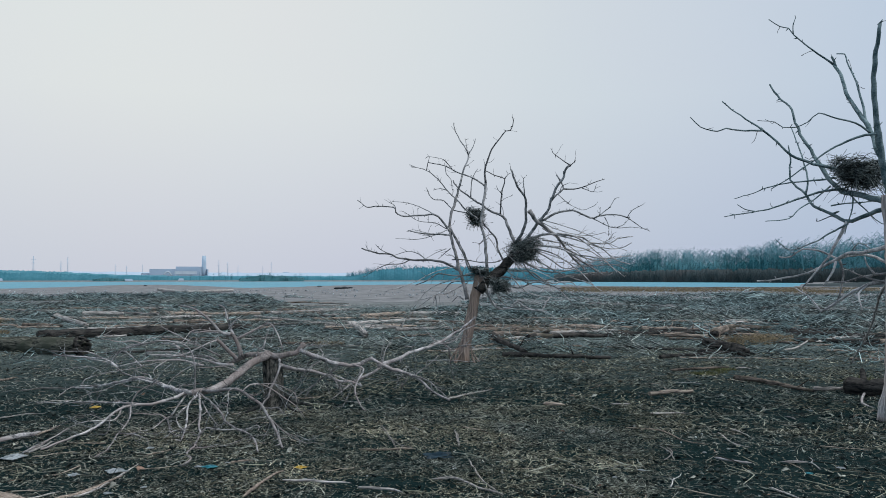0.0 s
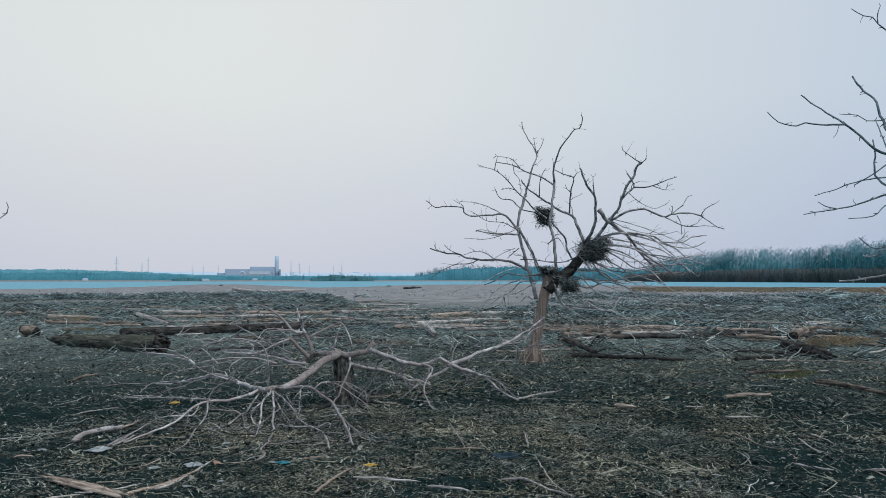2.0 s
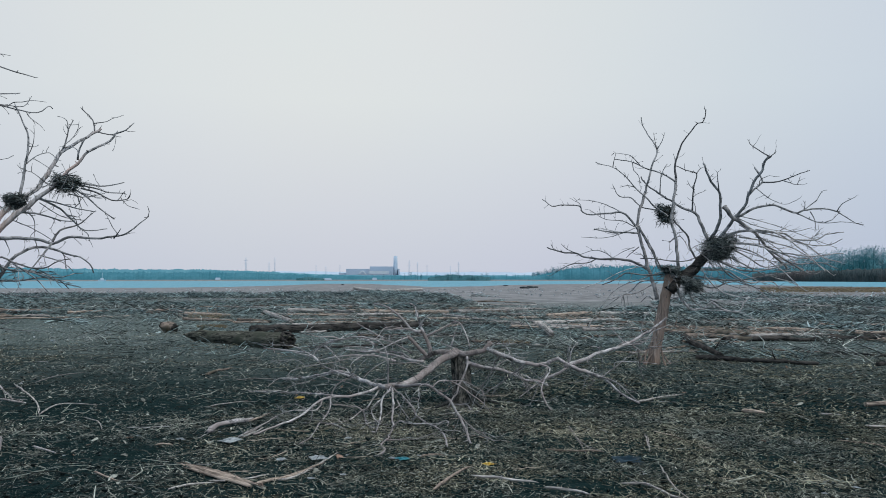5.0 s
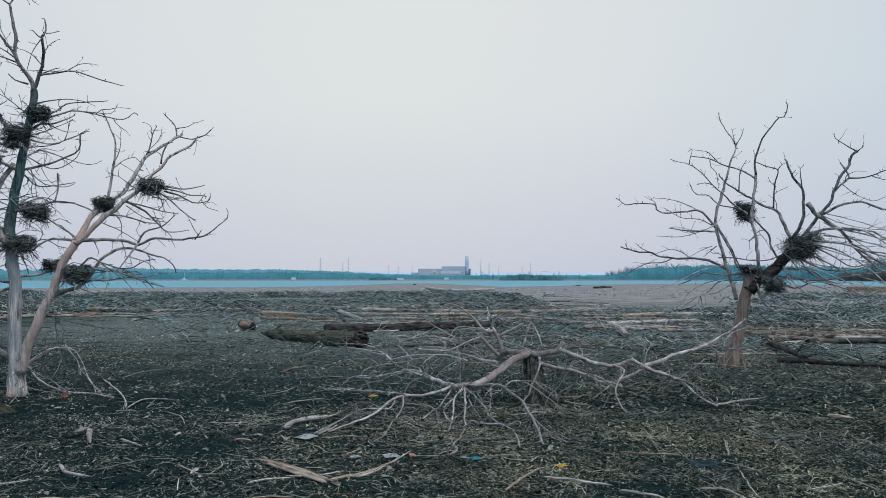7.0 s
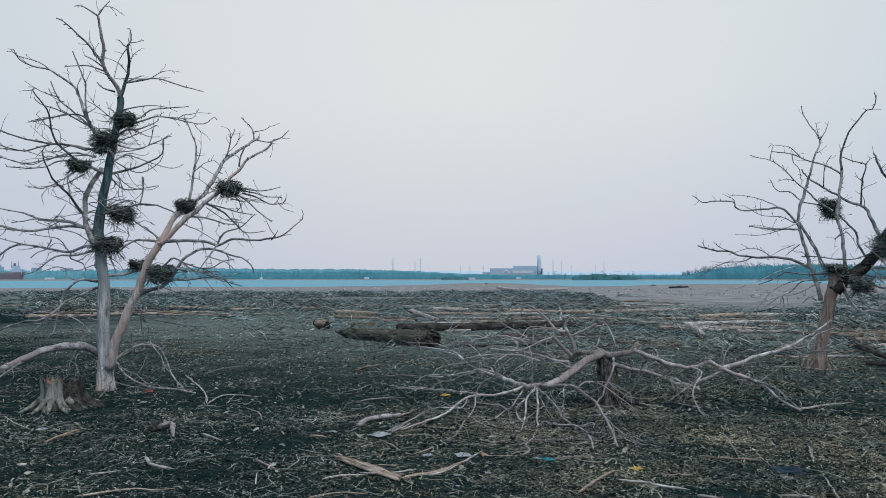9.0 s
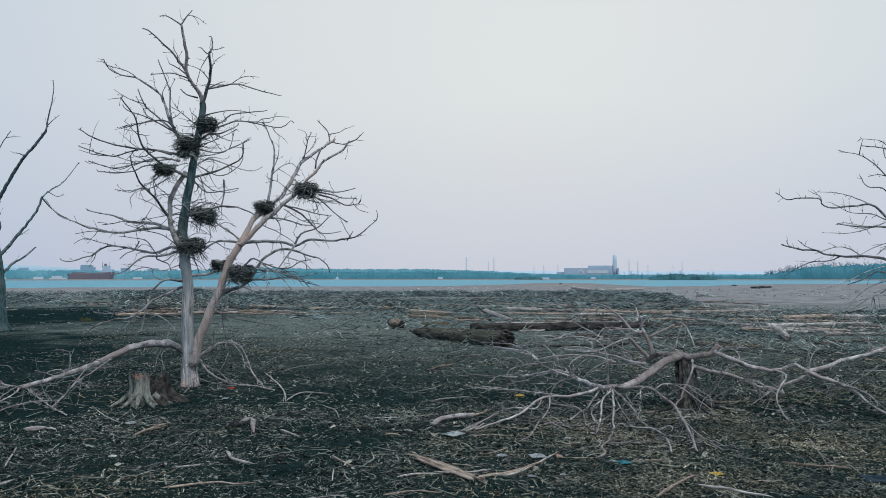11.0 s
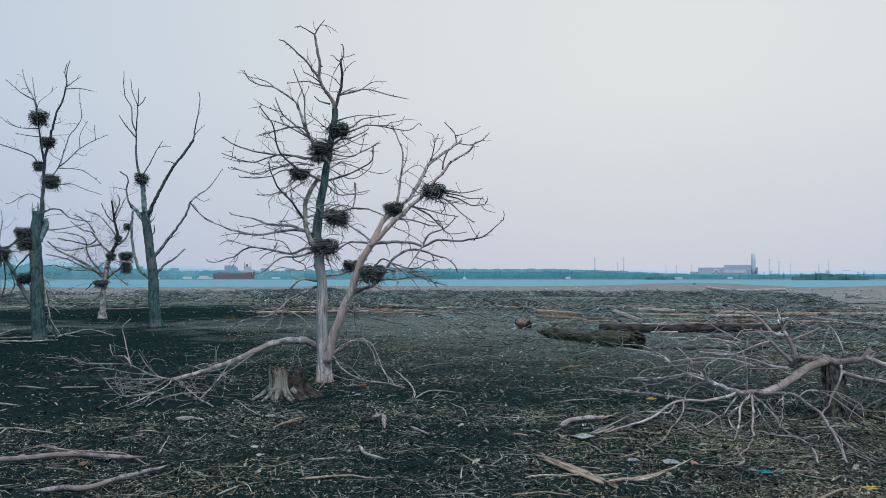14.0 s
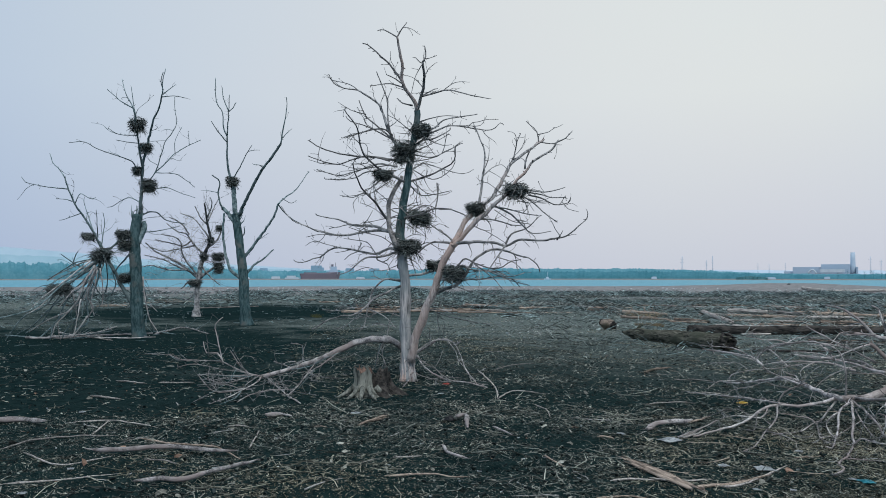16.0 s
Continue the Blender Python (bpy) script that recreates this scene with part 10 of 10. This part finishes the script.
def spots(n, az0, az1, r0, r1, power=1.0, clump=0.0, cell=1.4, soft=False, keep=0.34):
    """n places in a sector, thinned by noise where clump > 0 and on the open mud before the wrack, with the ground's height."""
    out = []
    rr = random.Random(n * 7 + int(r0 * 13))
    while len(out) < n:
        r = r0 + (r1 - r0) * rr.random() ** power
        az = rr.uniform(az0, az1)
        edge = min(az - az0, az1 - az) / 5.0 + 0.9 * noise.noise(Vector((r / 9, az / 5, 1)))
        if soft and r < 40 and edge < rr.random():
            continue
        x, y = -math.sin(radians(az)) * r, math.cos(radians(az)) * r
        if soft and bare(x, y, r, az):
            continue
        if r > 13 and az > 16 and r < float(np.interp(az, (16, 26, 40, 78), (26, 40, 46, 66))) + 5 * noise.noise(Vector((x / 9, y / 9, 4))) and rr.random() > keep:
            continue
        if soft and r > 26:
            lane = noise.noise(Vector((radians(az) * r / 16, r / 3.2, 6))) + 0.6 * noise.noise(Vector((radians(az) * r / 6, r / 1.3, 8)))
            if lane < rr.uniform(-0.25, 0.4):
                continue
        if clump and noise.noise(Vector((x / cell, y / cell, r0))) + 0.5 * noise.noise(Vector((x / cell * 3, y / cell * 3, r0))) < rr.uniform(-0.5, 0.5) * (2 - clump):
            continue
        out.append((x, y, relief(x, y) + 0.004))
    return np.array(out)


def litter(name, n, az0, az1, r0, r1, long, wide, mat, label, power=1.0, clump=0.0, tilt=0.12, lift=0.0, cell=1.4, cuts=3, soft=False, bend=0.10, lay=0.0):
    """lay: spread in radians about the line of the shore; 0 leaves every heading open."""
    at = spots(n, az0, az1, r0, r1, power, clump, cell, soft)
    at[:, 2] += lift * NR.rand(n)
    turn = np.arctan2(-at[:, 0], at[:, 1]) + NR.normal(0, lay, n) + math.pi * NR.randint(0, 2, n) if lay else NR.uniform(0, 2 * math.pi, n)
    prisms(name, at, turn, np.abs(NR.normal(0, tilt, n)), long[0] + (long[1] - long[0]) * NR.rand(n) ** 2.5, NR.uniform(*wide, n), NR.normal(0, bend, n), mat,
           label, "litter", cuts=cuts)


def flakes(n, az0, az1, r0, r1, size, mat, label, power=0.75, clump=0.7, soft=False, broad=(0.12, 0.36)):
    """Curled scraps of bark and leaf: small crooked four-cornered shells, one mesh."""
    at = spots(n, az0, az1, r0, r1, power, clump, 1.1, soft, 1.0)
    turn, k = NR.uniform(0, 2 * math.pi, n), size[0] + (size[1] - size[0]) * NR.rand(n) ** 3
    long, wide = k, k * NR.uniform(*broad, n)
    d = np.stack([np.cos(turn), np.sin(turn), NR.normal(0, 0.25, n)], 1)
    e = np.stack([-np.sin(turn), np.cos(turn), NR.normal(0, 0.45, n)], 1)
    verts = np.zeros((n, 6, 3))
    for i, (u, v) in enumerate(((-0.5, -0.5), (0.0, -0.6), (0.5, -0.3), (0.5, 0.4), (0.0, 0.6), (-0.5, 0.3))):
        verts[:, i] = at + d * (long * (u + NR.normal(0, 0.1, n)))[:, None] + e * (wide * (v + NR.normal(0, 0.12, n)))[:, None]
    verts[:, (1, 4), 2] += (wide * NR.uniform(0.0, 0.4, n))[:, None]
    verts[:, :, 2] += (np.maximum(0, at[:, 2] - verts[:, :, 2].min(axis=1)))[:, None]
    base = np.arange(n) * 6
    quads = np.concatenate([np.stack([base, base + 1, base + 4, base + 5], 1), np.stack([base + 1, base + 2, base + 3, base + 4], 1)])
    tagged(quads_object("bark_litter", verts.reshape(-1, 3), quads, mat), label, "litter", kind="stuff")


flakes(96000, -20, 22, 6.8, 14, (0.010, 0.042), "flake", "tan flakes of bark and leaf strewn on the mud", soft=True)
flakes(11000, -36, -12, 6.8, 14, (0.010, 0.042), "flake_grey", "grey flakes of bark and leaf strewn on the mud")
flakes(96000, 10, 78, 6.8, 14, (0.010, 0.042), "flake_grey", "grey flakes of bark and leaf strewn on dark mud")
flakes(64000, -36, 18, 11.5, 32, (0.015, 0.07), "flake", "tan flakes of bark and leaf strewn on the mud", soft=True)
flakes(80000, 8, 54, 11.5, 36, (0.015, 0.065), "flake_grey", "grey flakes of bark and leaf strewn on dark mud")
flakes(28000, 0, 46, 19, 48, (0.02, 0.09), "flake_grey", "grey bark flakes scattered over the open mud", 1.0, 0.8)
flakes(9000, 46, 78, 13, 40, (0.015, 0.06), "flake_grey", "thin scatter of grey flakes on black mud")
flakes(26000, -36, 40, 28, 66, (0.03, 0.16), "wrack_tan", "brown bark flakes between drift logs")
flakes(1700, -36, 78, 6.8, 22, (0.04, 0.13), "bark_piece", "larger tan pieces of bark lying on the litter", 0.9, 0.4, broad=(0.2, 0.5))
flakes(260, -36, 78, 6.8, 24, (0.035, 0.09), "rust", "rusty leaves and bark pieces on the litter", 0.9, 0.4, broad=(0.3, 0.7))
litter("reed_litter", 24000, -18, 20, 6.8, 13.5, (0.018, 0.12), (0.002, 0.0044), "straw", "short broken tan reed straw matted on the mud", 0.75, 0.7, 0.3, soft=True)
litter("reed_litter", 5000, -36, -10, 6.8, 13.5, (0.018, 0.11), (0.002, 0.0044), "straw_grey", "short broken grey reed straw on dark mud", 0.7, 0.9, 0.3)
litter("reed_litter", 15000, 8, 78, 6.8, 13.5, (0.018, 0.11), (0.002, 0.0044), "straw_grey", "short broken grey reed straw on dark mud", 0.75, 1.0, 0.3)
litter("reed_litter", 6000, 0, 360, 1.2, 7.2, (0.03, 0.2), (0.0026, 0.005), "straw_grey", "short broken grey reed straw on dark mud", 0.7, 1.0, 0.25, cuts=2)
litter("reed_litter", 8000, 76, 324, 6.8, 24, (0.05, 0.35), (0.0035, 0.007), "straw_grey", "short broken grey reed straw on dark mud", 0.7, 1.0, 0.25, cuts=2)
litter("reed_stem_litter", 900, -34, 30, 6.8, 14, (0.15, 0.5), (0.0024, 0.0055), "straw", "longer bent tan reed stems on the litter", 0.8, 0.8, 0.12, bend=0.16)
litter("reed_stem_litter", 1000, 20, 78, 6.8, 14, (0.15, 0.5), (0.0024, 0.0055), "straw_grey", "longer bent grey reed stems on dark mud", 0.8, 0.9, 0.12, bend=0.16)
litter("reed_litter", 20000, -34, 14, 11.5, 27, (0.04, 0.25), (0.003, 0.0066), "straw", "broken tan reed straw and twigs on the mud", 0.75, 0.8, 0.25, soft=True)
litter("reed_litter", 12000, 8, 52, 11.5, 28, (0.04, 0.25), (0.003, 0.0066), "straw_grey", "broken grey reed straw and twigs on the mud", 0.75, 1.0, 0.25)
litter("reed_litter", 2500, 45, 78, 13, 26, (0.05, 0.3), (0.003, 0.0066), "straw_grey", "thin scatter of reed straw on black mud", 0.7, 1.4, 0.12)
litter("twig_litter", 1300, -34, 78, 6.8, 26, (0.15, 0.7), (0.0035, 0.008), "straw_grey", "scattered grey twigs on the mud", 0.9, 0.6, 0.1, bend=0.16)
litter("twig_litter", 24000, -36, 38, 22, 56, (0.1, 0.8), (0.006, 0.014), "wrack_tan", "scattered brown drift twigs between logs", 0.8, 0.9, 0.3, 0.08, 3, bend=0.18, lay=0.8)
litter("twig_litter", 1500, 36, 78, 26, 62, (0.1, 0.6), (0.007, 0.012), "wrack", "scattered grey drift twigs on black mud", 0.7, 1.4, 0.08, cell=4)
litter("stick_wrack", 20800, -2, 52, 50, 92, (0.15, 0.9), (0.010, 0.028), "wrack_tan", "flattened brown wrack of drift sticks", 0.9, 1.2, 0.25, 0.2, 5, soft=True, bend=0.18, lay=0.8)
litter("stick_wrack", 28600, -2, 52, 84, 150, (0.15, 0.85), (0.012, 0.028), "wrack", "flattened grey wrack of drift sticks", 0.9, 1.2, 0.3, 0.3, 7, soft=True, bend=0.18, lay=0.8)
litter("stick_wrack", 15600, 45, 82, 62, 150, (0.15, 0.85), (0.011, 0.028), "wrack", "flattened grey wrack of drift sticks", 0.8, 1.3, 0.25, 0.2, 7, soft=True, bend=0.18, lay=0.8)
litter("stick_wrack", 18200, -38, 1, 32, 75, (0.15, 0.9), (0.009, 0.026), "wrack_tan", "flattened brown wrack of drift sticks", 0.8, 1.2, 0.25, 0.18, 5, soft=True, bend=0.18, lay=0.8)
litter("stick_wrack", 20800, -38, 1, 68, 135, (0.15, 0.85), (0.010, 0.026), "wrack", "flattened grey wrack of drift sticks", 0.8, 1.2, 0.3, 0.25, 6, soft=True, bend=0.18, lay=0.8)
litter("pale_bits", 500, -34, 78, 6.8, 26, (0.02, 0.06), (0.005, 0.010), "chips", "pale bits of shell and feather on the mud", 0.9, 0.3, 0.1)
litter("pale_bits", 700, -34, 78, 26, 140, (0.06, 0.16), (0.02, 0.04), "chips", "pale bits of shell and feather on the mud", 0.9, 0.6, 0.1)
# added pale specks stand in for resting gulls, which are not modelled
litter("pale_bits", 800, -30, 74, 84, 150, (0.18, 0.45), (0.06, 0.12), "chips", "pale specks standing in for gulls on the far wrack", 0.9, 0.6, 0.2)
litter("mud_clods", 4000, -34, 78, 6.8, 22, (0.03, 0.07), (0.008, 0.02), "clod", "dark crumbled mud clods between straw", 0.8, 0.3, 0.3, cuts=2)
litter("shore_grass", 17000, -29, -8.5, 132, 200, (0.15, 0.5), (0.02, 0.04), "grass", "orange-tan dry grass strip at the lake edge", 1.0, 1.0, 0.25, cell=14)
litter("shore_grass", 3500, -29, -9.5, 112, 150, (0.12, 0.4), (0.02, 0.035), "grass", "sparse tan grass running out over the silt", 0.7, 1.3, 0.2, cell=18)


def stray_sticks(count, seed):
    """Single broken sticks and forked twigs lying about on the mud, each one a thing, cut from ten shapes."""
    rng = random.Random(seed)
    shapes = []
    for k in range(10):
        h = Heap()
        pts = [Vector((-0.5, 0, 0.012))]
        for i in range(4):
            pts.append(pts[-1] + Vector((0.25, rng.gauss(0, 0.055), rng.uniform(-0.004, 0.012))))
        path, ts = smooth_path(pts, 0.05)
        h.tube(path, [0.017 * (1 - 0.55 * t) for t in ts], 6, 0.3)
        for f in range(k % 3):
            i = rng.randrange(len(path) // 3, len(path) - 2)
            side = rng.choice((-1, 1))
            q = path[i]
            h.tube([q, q + Vector((0.10, 0.07 * side, 0.01)), q + Vector((0.2, 0.17 * side, 0.0))], [0.009, 0.007, 0.003], 5)
        shapes.append([h.mesh("stray_stick", M[m]) for m in ("drift_bit", "drift_bit_tan")])
    for k in range(count):
        r, az = 6.9 + 19 * rng.random() ** 1.25, rng.uniform(-33, 76)
        if az > 46 and r > 15 and rng.random() < 0.6:
            continue
        p = far(az, r)
        tan = az < 30 and rng.random() < 0.6
        ob = tagged(new("stray_stick", shapes[rng.randrange(10)][int(tan)]), "short tan broken stick lying on the mud" if tan else "short grey broken stick lying on the mud", "stick", group="stray sticks")
        ob.location = (p.x, p.y, relief(p.x, p.y) + 0.004)
        ob.rotation_euler = (0, rng.gauss(0, 0.03), rng.uniform(0, 2 * math.pi))
        size = 0.16 + 0.5 * rng.random() ** 2
        ob.scale = (size, size, size * rng.uniform(0.6, 1.0))


stray_sticks(330, 44)


STICKS = []
for k in range(6):
    rng_stick = random.Random(70 + k)
    h = Heap()
    h.tube([Vector((-1, 0, 0)), Vector((-0.3, rng_stick.gauss(0, 0.08), 0.03)), Vector((0.4, rng_stick.gauss(0, 0.1), 0.02)), Vector((1, rng_stick.gauss(0, 0.05), 0))], [0.028, 0.026, 0.02, 0.01], 4)
    STICKS.append(h.mesh("stick", M["wrack_piece"]))


def heap_of_sticks(az, r, wide, high, seed, count=34):
    """A small mound of tangled drift sticks, each one a piece of its own."""
    rng = random.Random(seed)
    top = tagged(new("stick_pile"), "low tangled pile of grey drift sticks", "stick pile", group="stick piles")
    at = far(az, r)
    top.location = (at.x, at.y, relief(at.x, at.y))
    top.rotation_euler = (0, 0, radians(az))
    for k in range(count):
        a, d = rng.uniform(0, 2 * math.pi), rng.random() ** 0.6
        ob = new("stick", rng.choice(STICKS))
        ob.parent = top
        ob.location = (math.cos(a) * d * wide, math.sin(a) * d * wide * 0.7, 0.03 + high * (1 - d) * rng.random())
        ob.rotation_euler = (0, rng.gauss(0, 0.22), rng.uniform(0, 2 * math.pi))
        size = rng.uniform(0.3, 0.75) * wide
        ob.scale = (size, size * rng.uniform(0.6, 1.3), size * rng.uniform(0.6, 1.3))


rng_pile = random.Random(21)
for k in range(60):
    az = rng_pile.choice((rng_pile.uniform(-34, -4), rng_pile.uniform(8, 70)))
    heap_of_sticks(az, rng_pile.uniform(38, 110), rng_pile.uniform(0.5, 1.4), rng_pile.uniform(0.15, 0.4), k)
for k, (az, r, wide, high) in enumerate(((-13.1, 41, 0.8, 0.75), (-21.5, 38, 0.7, 0.6), (-21.0, 86, 2.6, 0.9), (-24.0, 76, 2.2, 0.8), (-9.0, 64, 1.6, 0.5), (-17.5, 58, 1.4, 0.5))):
    heap_of_sticks(az, r, wide, high, 90 + k, 90)
